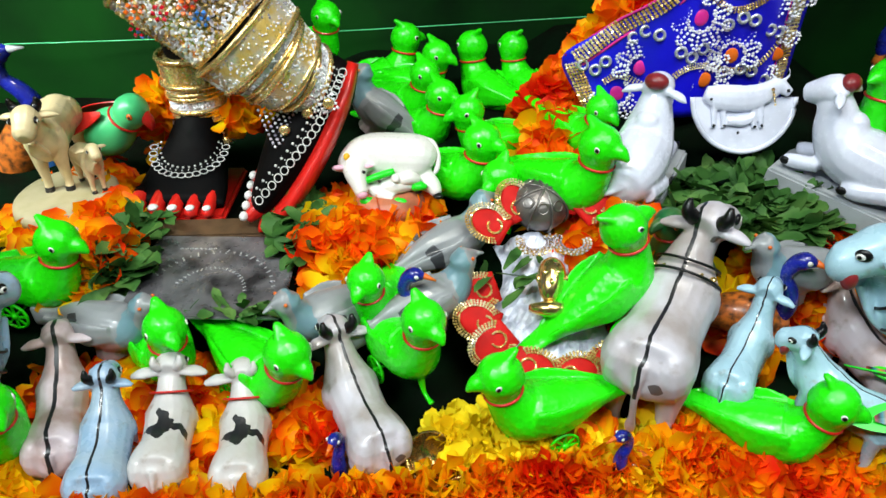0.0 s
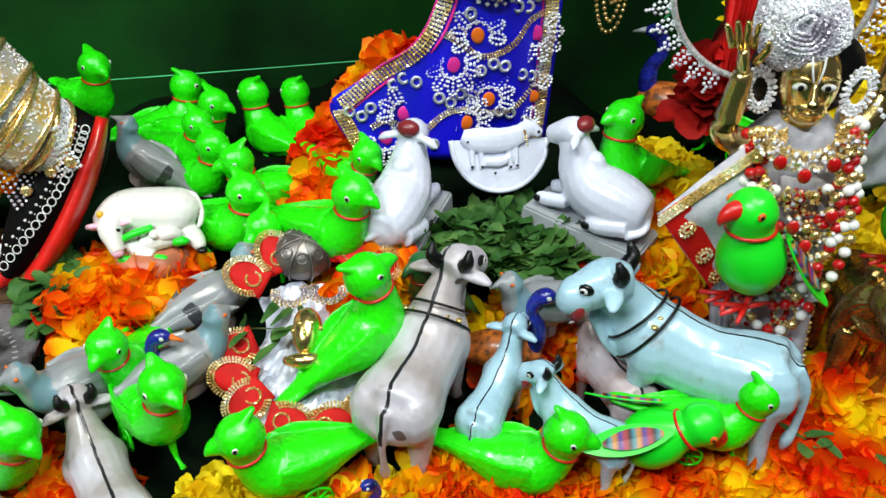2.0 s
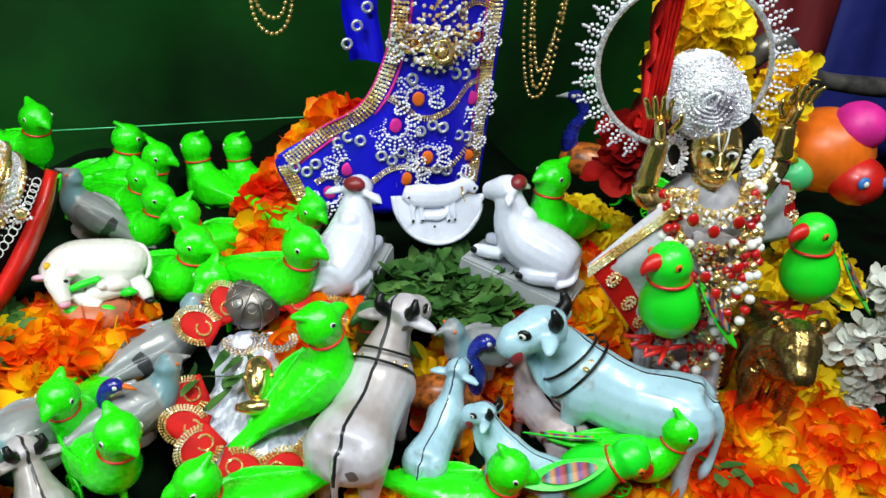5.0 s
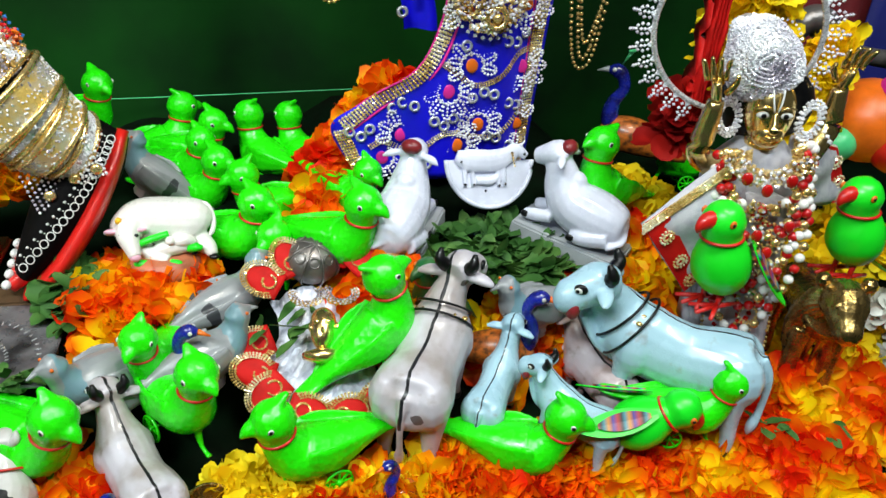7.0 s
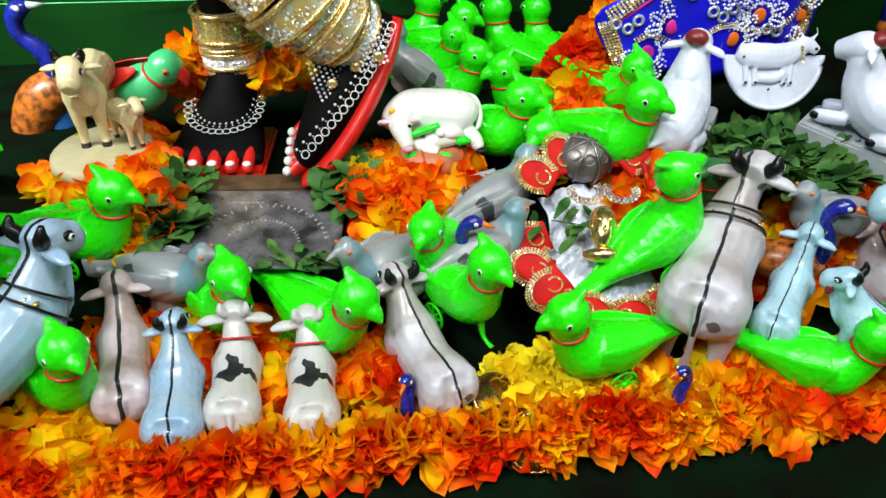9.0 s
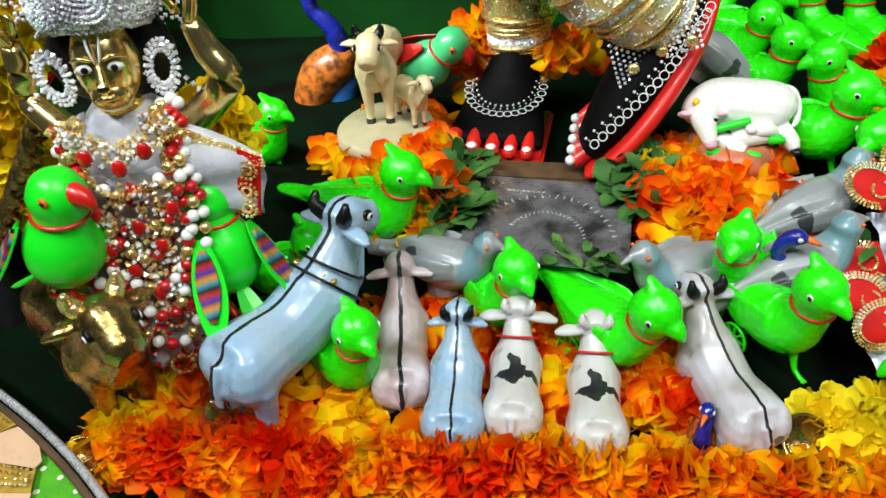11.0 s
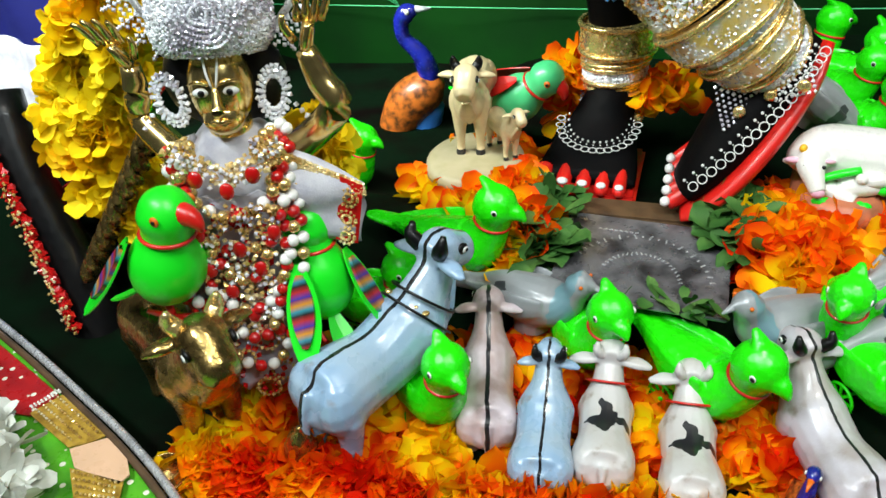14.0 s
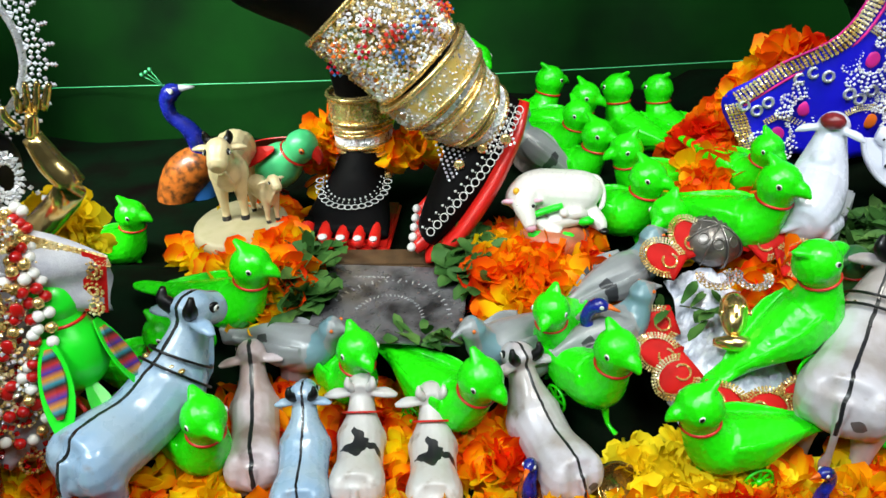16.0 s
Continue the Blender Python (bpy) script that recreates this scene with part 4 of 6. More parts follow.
pink.matrix_basis = pose(-0.048, 0.594, 0.083, 4, 0, 4) @ Matrix.Diagonal((0.86, 0.88, 0.82, 1))


# ---- statue with crossed feet ----
class Sculpt:
    """Collects tubes in one mesh, each with its own material slot."""

    def __init__(self):
        self.bm = bmesh.new()

    def add(self, slot, fn, *a, **k):
        n = len(self.bm.faces)
        fn(self.bm, *a, **k)
        self.bm.faces.ensure_lookup_table()
        for i in range(n, len(self.bm.faces)):
            self.bm.faces[i].material_index = slot


st = Sculpt()
st.add(0, tube, [(-0.243, 0.604, 0.056, 0.043, 0.007), (-0.242, 0.630, 0.065, 0.041, 0.014), (-0.238, 0.662, 0.080, 0.032, 0.023), (-0.233, 0.690, 0.100, 0.022, 0.030), (-0.233, 0.720, 0.085, 0.016, 0.020)], 20, 4)
st.add(0, tube, [(-0.233, 0.688, 0.090, 0.022), (-0.234, 0.692, 0.140, 0.021), (-0.238, 0.70, 0.21, 0.030), (-0.245, 0.71, 0.33, 0.040)], 18, 4)
st.add(1, block, pose(-0.243, 0.640, 0.048), (0.090, 0.100, 0.008), 0.003)
for k, (x, r) in enumerate(((-0.279, 0.0078), (-0.2605, 0.0068), (-0.2435, 0.0064), (-0.2275, 0.0060), (-0.2125, 0.0056))):
    st.add(1, tube, [(x, 0.618, 0.062, r), (x, 0.600, 0.058, r), (x, 0.590, 0.056, r), (x, 0.5855, 0.055, r * 0.4)], 12, 3)
    st.add(2, ball, (x, 0.590, 0.0565 + r * 0.75), r * 0.72, 10, (1, 1.1, 0.5))
A, B = Vector((-0.098, 0.628, 0.170)), Vector((-0.160, 0.594, 0.070))
st.add(0, tube, [(-0.086, 0.632, 0.182, 0.016), (-0.102, 0.620, 0.160, 0.028, 0.027), (-0.122, 0.608, 0.128, 0.034, 0.027), (-0.144, 0.598, 0.094, 0.036, 0.020), (-0.160, 0.594, 0.070, 0.034, 0.012)], 20, 4, up=(0.82, 0, -0.57))
st.add(1, tube, [(-0.076, 0.622, 0.184, 0.010, 0.005), (-0.086, 0.612, 0.156, 0.026, 0.008), (-0.106, 0.600, 0.116, 0.032, 0.010), (-0.130, 0.590, 0.080, 0.034, 0.010), (-0.150, 0.588, 0.060, 0.032, 0.009), (-0.160, 0.588, 0.054, 0.028, 0.005)], 18, 4, up=(0.82, 0, -0.57))
for k in range(5):
    y = 0.576 + 0.0125 * k
    st.add(1, tube, [(-0.152, y + 0.004, 0.076 + 0.004 * k, 0.0062), (-0.164, y, 0.066 + 0.0035 * k, 0.0066), (-0.172, y - 0.003, 0.060 + 0.0035 * k, 0.0055)], 10, 3)
    st.add(2, ball, (-0.174, y - 0.006, 0.064 + 0.0035 * k), 0.0052, 10, (0.8, 1, 0.8))
st.add(0, tube, [(-0.104, 0.620, 0.160, 0.021), (-0.128, 0.602, 0.186, 0.026), (-0.152, 0.597, 0.208, 0.034), (-0.190, 0.594, 0.250, 0.040), (-0.232, 0.594, 0.290, 0.046), (-0.290, 0.597, 0.325, 0.054), (-0.33, 0.61, 0.38, 0.058)], 22, 4, up=(0, 1, 0))
# painted lace on the feet
for k in range(17):
    a = math.pi * k / 16
    x, y = -0.240 + 0.034 * math.cos(a), 0.655 - 0.036 * math.sin(a)
    z = 0.0650 + 0.52 * (y - 0.612) + 0.010 * (1 - ((x + 0.240) / 0.040) ** 2)
    st.add(2, ring, pose(x, y, z, 28, 0, 0), 0.0033, 0.0005, 12, 5, 1.15, 0.85)
    st.add(2, ball, (-0.240 + 0.0300 * math.cos(a), 0.656 - 0.033 * math.sin(a), z + 0.003), 0.0008, 6)
    st.add(2, ball, (-0.240 + 0.0270 * math.cos(a), 0.657 - 0.030 * math.sin(a), z + 0.004), 0.0012, 6)
for k in range(20):
    p = Vector((-0.078, 0.592, 0.184)).lerp(Vector((-0.152, 0.560, 0.084)), k / 19)
    p = p + Vector((-0.012, 0, -0.006)) * math.sin(math.pi * k / 19) * -1
    st.add(2, ring, Matrix.Translation(p + Vector((-0.003, -0.003, 0.003))) @ pose(0, 0, 0, 60, -20, 0), 0.0035, 0.0005, 12, 5)
    st.add(2, ball, tuple(p + Vector((-0.0075, -0.002, 0.0055))), 0.0007, 6)
    st.add(2, ball, tuple(p + Vector((-0.010, -0.002, 0.007))), 0.0013, 6)
part_ob = part("statue", st.bm, [VELVET, RED, WHITE])
tagged(part_ob, "glossy black statue feet with red soles and white nails", "statue")


def tube_points(path, n, jitter=0.0, part_of=(0, 1), front=(0, -1, 0.4)):
    """Random places on the skin of a tube, on the side that faces front."""
    path = spline(path, 6)
    f = Vector(front)
    out = []
    while len(out) < n:
        i = random.uniform(part_of[0], part_of[1]) * (len(path) - 1.001)
        a, b = path[int(i)], path[int(i) + 1]
        t = Vector((b - a)[:3]).normalized()
        c = a + (b - a) * (i - int(i))
        s = t.cross(Vector((0, 1, 0))).normalized()
        w = s.cross(t)
        ang = random.random() * 2 * math.pi
        d = s * math.cos(ang) + w * math.sin(ang)
        if d.dot(f) < -0.25:
            continue
        out.append(tuple(Vector(c[:3]) + d * (c[3] + jitter * random.random())))
    return out


LEGPATH = [(-0.110, 0.612, 0.172, 0.0250), (-0.128, 0.602, 0.186, 0.0300), (-0.152, 0.597, 0.208, 0.0370), (-0.190, 0.594, 0.250, 0.0430), (-0.232, 0.594, 0.290, 0.049)]


def cuff(name, label, path, mat, gem_mat=None, n=0, r=0.0014):
    root = thing(name, label, "anklet")
    bm = bmesh.new()
    tube(bm, path, 28, 3, up=(0, 1, 0))
    part("band", bm, mat, root)
    for q in (path[0], path[-1]):
        bm = bmesh.new()
        d = Vector(np.array(path[-1][:3]) - np.array(path[0][:3]))
        m = Matrix.Translation(q[:3]) @ d.to_track_quat("Z", "Y").to_matrix().to_4x4()
        ring(bm, m, q[3], 0.0026, 36, 6)
        part("edge", bm, GOLD, root, "raised gold edge")
    if n:
        gems("stones", tube_points(path, n), r, gem_mat, root, "rows of small clear stones")
    return root


random.seed(11)


def along(t0, t1, grow):
    p = spline(LEGPATH, 10)
    out = []
    for k in range(4):
        i = (t0 + (t1 - t0) * k / 3) * (len(p) - 1.001)
        a, b = p[int(i)], p[int(i) + 1]
        c = a + (b - a) * (i - int(i))
        out.append((c[0], c[1], c[2], c[3] + grow))
    return out


cuff("anklet", "silver rhinestone anklet on the raised foot", along(0.03, 0.17, 0.004), SILVER, RHINESTONE, 500, 0.0012)
FROST = material("gilt_plate", (0.90, 0.62, 0.16), 0.3, 0.5, spot=(0.84, 0.82, 0.74), scale=55, amount=0.6, bump=0.6)
cuff("anklet", "gold anklet with frosted plates on the raised leg", along(0.19, 0.36, 0.006), FROST, RHINESTONE, 300, 0.0012)
cuff("anklet", "silver stone band on the raised leg", along(0.37, 0.44, 0.004), SILVER, RHINESTONE, 260, 0.0012)
cuff("anklet", "wide gold cuff on the raised leg", along(0.45, 0.58, 0.008), FROST, RHINESTONE, 300, 0.0012)
RED_STONE = material("red_glass_stone", (0.60, 0.01, 0.03), 0.15, coat=0.5)
shin = cuff("leg_ornament", "wide gold cuff crowded with clear and coloured stones", along(0.60, 0.92, 0.003), GOLD, RHINESTONE, 1700, 0.0017)
gems("gold_beads", tube_points(along(0.60, 0.92, 0.0045), 300), 0.0018, GOLD_BEAD, shin)
for k, mt in enumerate((RED, SKY_PAINT, RED_STONE, ORANGE) * 6):
    p = tube_points(along(0.66, 0.88, 0.006), 1, front=(0, -3, 1))[0]
    gems("flower_stone", [p] + [(p[0] + 0.005 * math.cos(a), p[1] - 0.001, p[2] + 0.005 * math.sin(a)) for a in [j * 1.047 for j in range(6)]], 0.0021, mt, shin, "coloured stone flower")
for z, h, r, mt, gm, n, txt in ((0.112, 0.007, 0.027, GOLD, GOLD_BEAD, 120, "thin gold anklet on the standing foot"), (0.143, 0.010, 0.030, FROST, RHINESTONE, 200, "frosted anklet on the standing foot"), (0.127, 0.013, 0.029, SILVER, RHINESTONE, 420, "silver stone anklet on the standing foot"), (0.158, 0.024, 0.033, GOLD, GOLD_BEAD, 120, "wide gold anklet on the standing leg")):
    cuff("anklet", txt, [(-0.233, 0.692, z - h / 2, r), (-0.233, 0.692, z, r), (-0.234, 0.692, z + h / 2, r)], mt, gm, n, 0.0012)


def tassels(label, tops, drop, beads=7):
    root = thing("stone_tassels", label, "anklet tassels")
    pts = []
    for p in tops:
        for k in range(beads):
            q = Vector(p) + Vector(drop) * (k / beads) + Vector((0, 0, -0.0015 * math.sin(math.pi * k / beads)))
            pts.append(tuple(q))
    gems("stones", pts, 0.0016, RHINESTONE, root)
    for p in tops[len(tops) // 6::max(1, len(tops) // 3)]:
        bm = bmesh.new()
        ball(bm, tuple(Vector(p) + Vector(drop) * 0.8 + Vector((0, -0.003, 0.003))), 0.0048, 10, (1, 0.6, 1))
        part("yellow_stone", bm, GOLD, root, "amber yellow stone")
    return root


tassels("clear stone tassels over the standing foot", [(-0.233 + 0.029 * math.cos(a), 0.690 + 0.029 * math.sin(a), 0.106) for a in [math.pi + math.pi * k / 14 for k in range(15)]], (0, -0.012, -0.022))
tassels("clear stone tassels over the raised foot", [(-0.150 + 0.055 * k / 17, 0.576 + 0.012 * math.sin(k * 0.2), 0.160 + 0.036 * k / 17) for k in range(18)], (0.012, -0.004, -0.034), 9)

# wooden plank and engraved plate
bm = bmesh.new()
block(bm, pose(-0.208, 0.574, 0.044, 0, 0, 3), (0.160, 0.030, 0.014), 0.002)
tagged(part("wooden_plank", bm, WOOD), "dark worn wooden plank before the statue feet", "plank")
PLATE = material("dull_tin", (0.30, 0.285, 0.31), 0.30, 0.65, spot=(0.06, 0.055, 0.06), scale=42, amount=0.7, bump=0.8, grain=260)
bm = bmesh.new()
block(bm, pose(-0.188, 0.528, 0.017, 2, 0, -1), (0.124, 0.048, 0.060), 0.003)
tagged(part("wooden_stand", bm, WOOD), "low dark wooden stand under the tin plate", "stand")
plate = thing("engraved_plate", "dull tin plate with worn engraving lying flat", "plate")
bm = bmesh.new()
block(bm, Matrix(), (0.124, 0.106, 0.003), 0.001)
part("sheet", bm, PLATE, plate)
bm = bmesh.new()
for k in range(22):
    a = 0.25 + 2.4 * k / 21
    block(bm, pose(0.052 * math.cos(a), -0.030 + 0.060 * math.sin(a), 0.0016, 0, 0, math.degrees(a) + 20 * math.sin(5 * k)), (0.0035 + 0.002 * math.sin(3 * k), 0.0012, 0.0006))
    block(bm, pose(0.030 * math.cos(a), -0.030 + 0.038 * math.sin(a), 0.0016, 0, 0, math.degrees(a) + 30 * math.sin(7 * k)), (0.003, 0.0010, 0.0006))
for k in range(8):
    block(bm, pose(-0.036 + 0.004 * k, 0.034, 0.0016, 0, 0, 40 * math.sin(k)), (0.0028, 0.0011, 0.0006))
part("engraving", bm, SILVER, plate, "shiny worn engraved marks")
plate.matrix_basis = pose(-0.184, 0.500, 0.050, 3, 0, -1)


# ---- blue embroidered cloth ----
LEFT = [(0.135, 0.122), (0.111, 0.170), (0.148, 0.204), (0.184, 0.236), (0.203, 0.280), (0.207, 0.330), (0.204, 0.460)]
RIGHT = [(0.322, 0.122), (0.322, 0.165), (0.321, 0.200), (0.320, 0.240), (0.318, 0.280), (0.317, 0.330), (0.314, 0.460)]
LS, RS = spline(LEFT, 6), spline(RIGHT, 6)


def cloth_y(x, z):
    u = min(1, max(0, (x - 0.11) / 0.21))
    return 0.688 - 0.14 * (z - 0.13) - 0.032 * math.sin(math.pi * u) + 0.004 * math.sin(u * 17 + z * 20)


def cloth_at(x, z, off=0.0):
    return (x, cloth_y(x, z) - off, z)


cloth = thing("embroidered_dress", "royal blue satin dress hem with gold trim and stone flowers", "dress")
v, f, n = [], [], 24
for a, b in zip(LS, RS):
    for i in range(n + 1):
        x, z = a + (b - a) * i / n
        v.append(cloth_at(x, z))
for j in range(len(LS) - 1):
    for i in range(n):
        q = j * (n + 1) + i
        f.append((q, q + 1, q + n + 2, q + n + 1))
sheet = joined("satin", v, f, BLUE_CLOTH, cloth)
sheet.data.shade_smooth()
so = sheet.modifiers.new("thick", "SOLIDIFY")
so.thickness, so.offset = 0.003, 1.0


def trim(name, pts, mat, r, rows, gap, parent, label):
    out = []
    pts = spline(pts, 40)
    d = 0
    last = pts[0]
    for a, b in zip(pts, pts[1:]):
        t = (b - a) / (np.linalg.norm(b - a) + 1e-9)
        nrm = np.array((-t[1], t[0]))
        d += np.linalg.norm(b - a)
        if d >= gap:
            d = 0
            for k in range(rows):
                q = b + nrm * (k - (rows - 1) / 2) * gap
                out.append(cloth_at(q[0], q[1], 0.004))
    return gems(name, out, r, mat, parent, label)


edge_l = [(x + 0.007, z) for x, z in LEFT[1:]]
random.seed(5)
trim("gold_trim", edge_l, GOLD_BEAD, 0.0021, 5, 0.0028, cloth, "wide gold sequin border")
trim("gold_trim", [(x - 0.010, z) for x, z in RIGHT], GOLD_BEAD, 0.0021, 5, 0.0028, cloth, "wide gold sequin border")
trim("gold_trim", [(0.117, 0.168), (0.128, 0.146), (0.139, 0.124)], GOLD_BEAD, 0.0021, 5, 0.0028, cloth, "wide gold sequin border")
for pts in ([(x + 0.016, z - 0.004) for x, z in LEFT[1:]], [(x - 0.019, z) for x, z in RIGHT], [(x + 0.0005, z + 0.002) for x, z in LEFT[1:]]):
    bm = bmesh.new()
    tube(bm, [(*cloth_at(x, z, 0.003), 0.0013) for x, z in pts], 6, 5)
    part("piping", bm, MAGENTA, cloth, "thin magenta piping")
for pts in ([(0.205, 0.246), (0.222, 0.236), (0.244, 0.222), (0.272, 0.232), (0.288, 0.250), (0.306, 0.257)], [(0.190, 0.146), (0.209, 0.168), (0.228, 0.172), (0.252, 0.166), (0.278, 0.168), (0.306, 0.194)], [(0.268, 0.318), (0.285, 0.330), (0.306, 0.326)], [(0.145, 0.150), (0.160, 0.158), (0.185, 0.150)]):
    trim("vine", pts, GOLD_BEAD, 0.0013, 3, 0.0022, cloth, "curling gold stitched vine")


def motif():
    """One stone flower in the local xz plane, in front of y = 0."""
    out = []
    for k in range(7):
        a = radians(-20 + 220 * k / 6)
        L = 0.0125 if k in (2, 3, 4) else 0.0105
        for j in range(12):
            b = 2 * math.pi * j / 12
            x, z = 0.0065 + L * 0.42 * (1 + math.cos(b)), 0.0030 * math.sin(b)
            out.append((x * math.cos(a) - z * math.sin(a), -0.001, x * math.sin(a) + z * math.cos(a)))
        for j in range(4):
            x = 0.008 + L * 0.7 * j / 4
            out.append((x * math.cos(a), -0.001, x * math.sin(a)))
    vv, ff = [], []
    for p in out:
        b = len(vv)
        vv += [(p[0] + 0.00105 * x, p[1] + 0.00105 * y, p[2] + 0.00105 * z) for x, y, z in GEM_V]
        ff += [tuple(b + i for i in q) for q in GEM_F]
    me = bpy.data.meshes.new("stone_flower")
    me.from_pydata(vv, [], ff)
    me.materials.append(RHINESTONE)
    bm = bmesh.new()
    ball(bm, (0, -0.0003, 0.0), 0.0042, 12, (0.9, 0.22, 1.05))
    return me, finish(bm, "flower_heart")


flower_me, heart_me = motif()
hearts = [heart_me, heart_me.copy()]
hearts[0].materials.append(ORANGE)
hearts[1].materials.append(MAGENTA)
for k, (x, z, turn) in enumerate(((0.238, 0.242, 30), (0.218, 0.216, 200), (0.254, 0.180, 25), (0.296, 0.238, 220), (0.289, 0.300, 240), (0.176, 0.168, 10), (0.234, 0.158, 20), (0.160, 0.141, 230), (0.228, 0.292, 30), (0.262, 0.350, 10), (0.300, 0.176, 90))):
    fl = new("stone_flower", flower_me)
    fl.parent = cloth
    fl.matrix_basis = Matrix.Translation(cloth_at(x, z, 0.004)) @ pose(0, 0, 0, 0, -turn + 20, 0) @ Matrix.Scale(1.62, 4)
    h = new("flower_heart", hearts[k % 2])
    h.parent = fl
bm = bmesh.new()
ring(bm, pose(0, 0, 0, 90, 0, 0), 0.0043, 0.0016, 16, 6)
ring_me = finish(bm, "sequin_ring")
ring_me.materials.append(SILVER)
for cx, cy in ((520, 440), (560, 415), (600, 425), (380, 520), (420, 540), (455, 515), (670, 465), (710, 480), (740, 440), (305, 467), (265, 460), (235, 487), (160, 575), (130, 605), (90, 592), (625, 235), (668, 243), (703, 212), (545, 600), (600, 590), (470, 250), (640, 600), (700, 640), (370, 690)):
    r = new("sequin_ring", ring_me)
    r.parent = cloth
    px, py = 480 + cx / 1.87, cy / 1.87
    r.matrix_basis = Matrix.Translation(cloth_at(0.25 + (px - 770) * 0.000508, 0.284 - (py - 90) * 0.00052, 0.004))
brooch = thing("waist_ornament", "gold waist ornament with pearls and clear stones", "jewellery")
pts = []
for k in range(420):
    a, q = random.uniform(math.pi, 2 * math.pi), random.random() ** 0.5
    pts.append(cloth_at(0.250 + 0.040 * q * math.cos(a), 0.312 + 0.038 * q * math.sin(a), 0.008 + 0.004 * random.random()))
for k in range(200):
    pts.append(cloth_at(0.246 + random.uniform(-0.034, 0.034), 0.312 + random.uniform(0, 0.10), 0.008 + 0.004 * random.random()))
gems("gold_stones", pts, 0.0021, GOLD_BEAD, brooch)
gems("clear_stones", [(x + 0.001, y - 0.002, z + 0.001) for x, y, z in pts[::3]], 0.0019, RHINESTONE, brooch)
gems("pearls", [cloth_at(0.250 + 0.043 * math.cos(a), 0.312 + 0.042 * math.sin(a), 0.008) for a in [math.pi * (1.05 + 0.9 * k / 16) for k in range(17)]], 0.0026, WHITE, brooch, "white pearl fringe")
bm = bmesh.new()
ring(bm, Matrix.Translation(cloth_at(0.252, 0.290, 0.012)) @ pose(0, 0, 0, 90, 0, 0), 0.009, 0.0028, 24, 8)
ball(bm, cloth_at(0.252, 0.290, 0.012), 0.005, 10)
part("rosette", bm, GOLD, brooch, "gold sun rosette")
side = drape("dress_panel", 0.172, 0.206, 0.262, 0.47, 12, 14, lambda x, z: (x + 0.010 * smoothstep(0.32, 0.26, z), 0.700 + 0.006 * math.sin(x * 180), z), BLUE_CLOTH, "blue satin dress panel in shadow with stone rings", "object", "dress")
for k in range(9):
    r = new("sequin_ring", ring_me)
    r.parent = side
    r.matrix_basis = Matrix.Translation((0.178 + 0.009 * (k % 3), 0.690, 0.280 + 0.017 * k))
bm = bmesh.new()
tube(bm, [(0.255, 0.735, 0.06, 0.055, 0.03), (0.258, 0.73, 0.20, 0.045, 0.03), (0.262, 0.71, 0.34, 0.04, 0.03), (0.262, 0.71, 0.50, 0.04, 0.03)], 18, 3)
tagged(part("statue", bm, BLACK), "dark statue body behind the blue dress", "statue")


BEADS = {}


def bead_string(name, pts, r, mats, label, category="necklace", gap=2.1):
    root = thing(name, label, category)
    p = spline(pts, 30)
    sets = [[] for _ in mats]
    d, k = 0, 0
    for a, b in zip(p, p[1:]):
        d += np.linalg.norm(b - a)
        if d >= r * gap:
            d, k = 0, k + 1
            sets[k % len(mats)].append(b)
    for s, m in zip(sets, mats):
        key = (round(r, 5), m.name)
        if key not in BEADS:
            bm = bmesh.new()
            bmesh.ops.create_icosphere(bm, subdivisions=2, radius=r)
            BEADS[key] = finish(bm, "bead")
            BEADS[key].materials.append(m)
            BEADS[key].shade_smooth()
        for q in s:
            o = new("bead", BEADS[key])
            o.parent = root
            o.matrix_basis = Matrix.Translation(q)
    return root


for pts, txt in (([(0.090, 0.72, 0.36), (0.094, 0.72, 0.30), (0.112, 0.72, 0.281), (0.128, 0.72, 0.30), (0.132, 0.72, 0.36)], "gold bead chain hanging before the backdrop"),
                 ([(0.084, 0.73, 0.36), (0.098, 0.73, 0.307), (0.113, 0.73, 0.294), (0.124, 0.73, 0.306), (0.130, 0.73, 0.36)], "gold bead chain hanging before the backdrop"),
                 ([(0.361, 0.72, 0.37), (0.364, 0.72, 0.30), (0.374, 0.72, 0.240), (0.386, 0.72, 0.222), (0.400, 0.72, 0.245), (0.412, 0.72, 0.37)], "long gold bead chain beside the blue dress"),
                 ([(0.372, 0.725, 0.37), (0.377, 0.725, 0.30), (0.388, 0.725, 0.250), (0.398, 0.725, 0.27), (0.418, 0.725, 0.37)], "long gold bead chain beside the blue dress"),
                 ([(0.366, 0.715, 0.37), (0.371, 0.715, 0.29), (0.382, 0.715, 0.236), (0.394, 0.715, 0.256), (0.405, 0.715, 0.37)], "long gold bead chain beside the blue dress")):
    bead_string("bead_chain", pts, 0.0022, [GOLD], txt)
for z0, z1, x0, x1 in ((0.094, 0.142, -0.75, 0.30), (-0.037, -0.035, -0.75, -0.50)):
    bm = bmesh.new()
    tube(bm, [(x0, 0.93, z0, 0.0006), ((x0 + x1) / 2, 0.93, (z0 + z1) / 2 - 0.006, 0.0006), (x1, 0.93, z1, 0.0006)], 6, 8)
    tagged(part("thread", bm, MINT), "thin pale green thread stretched before the backdrop", "thread")


# ---- crowned brass idols ----
IDOL_GOLD = material("polished_brass", (0.92, 0.68, 0.26), 0.20, 0.95, spot=(0.80, 0.54, 0.18), scale=60, amount=0.3, bump=0.1)
PEARL = material("pearl_white", (0.82, 0.8, 0.76), 0.22, spot=(0.72, 0.7, 0.66), amount=0.2, coat=0.5)
RED_BEAD = material("red_bead", (0.55, 0.008, 0.008), 0.2, coat=0.5)


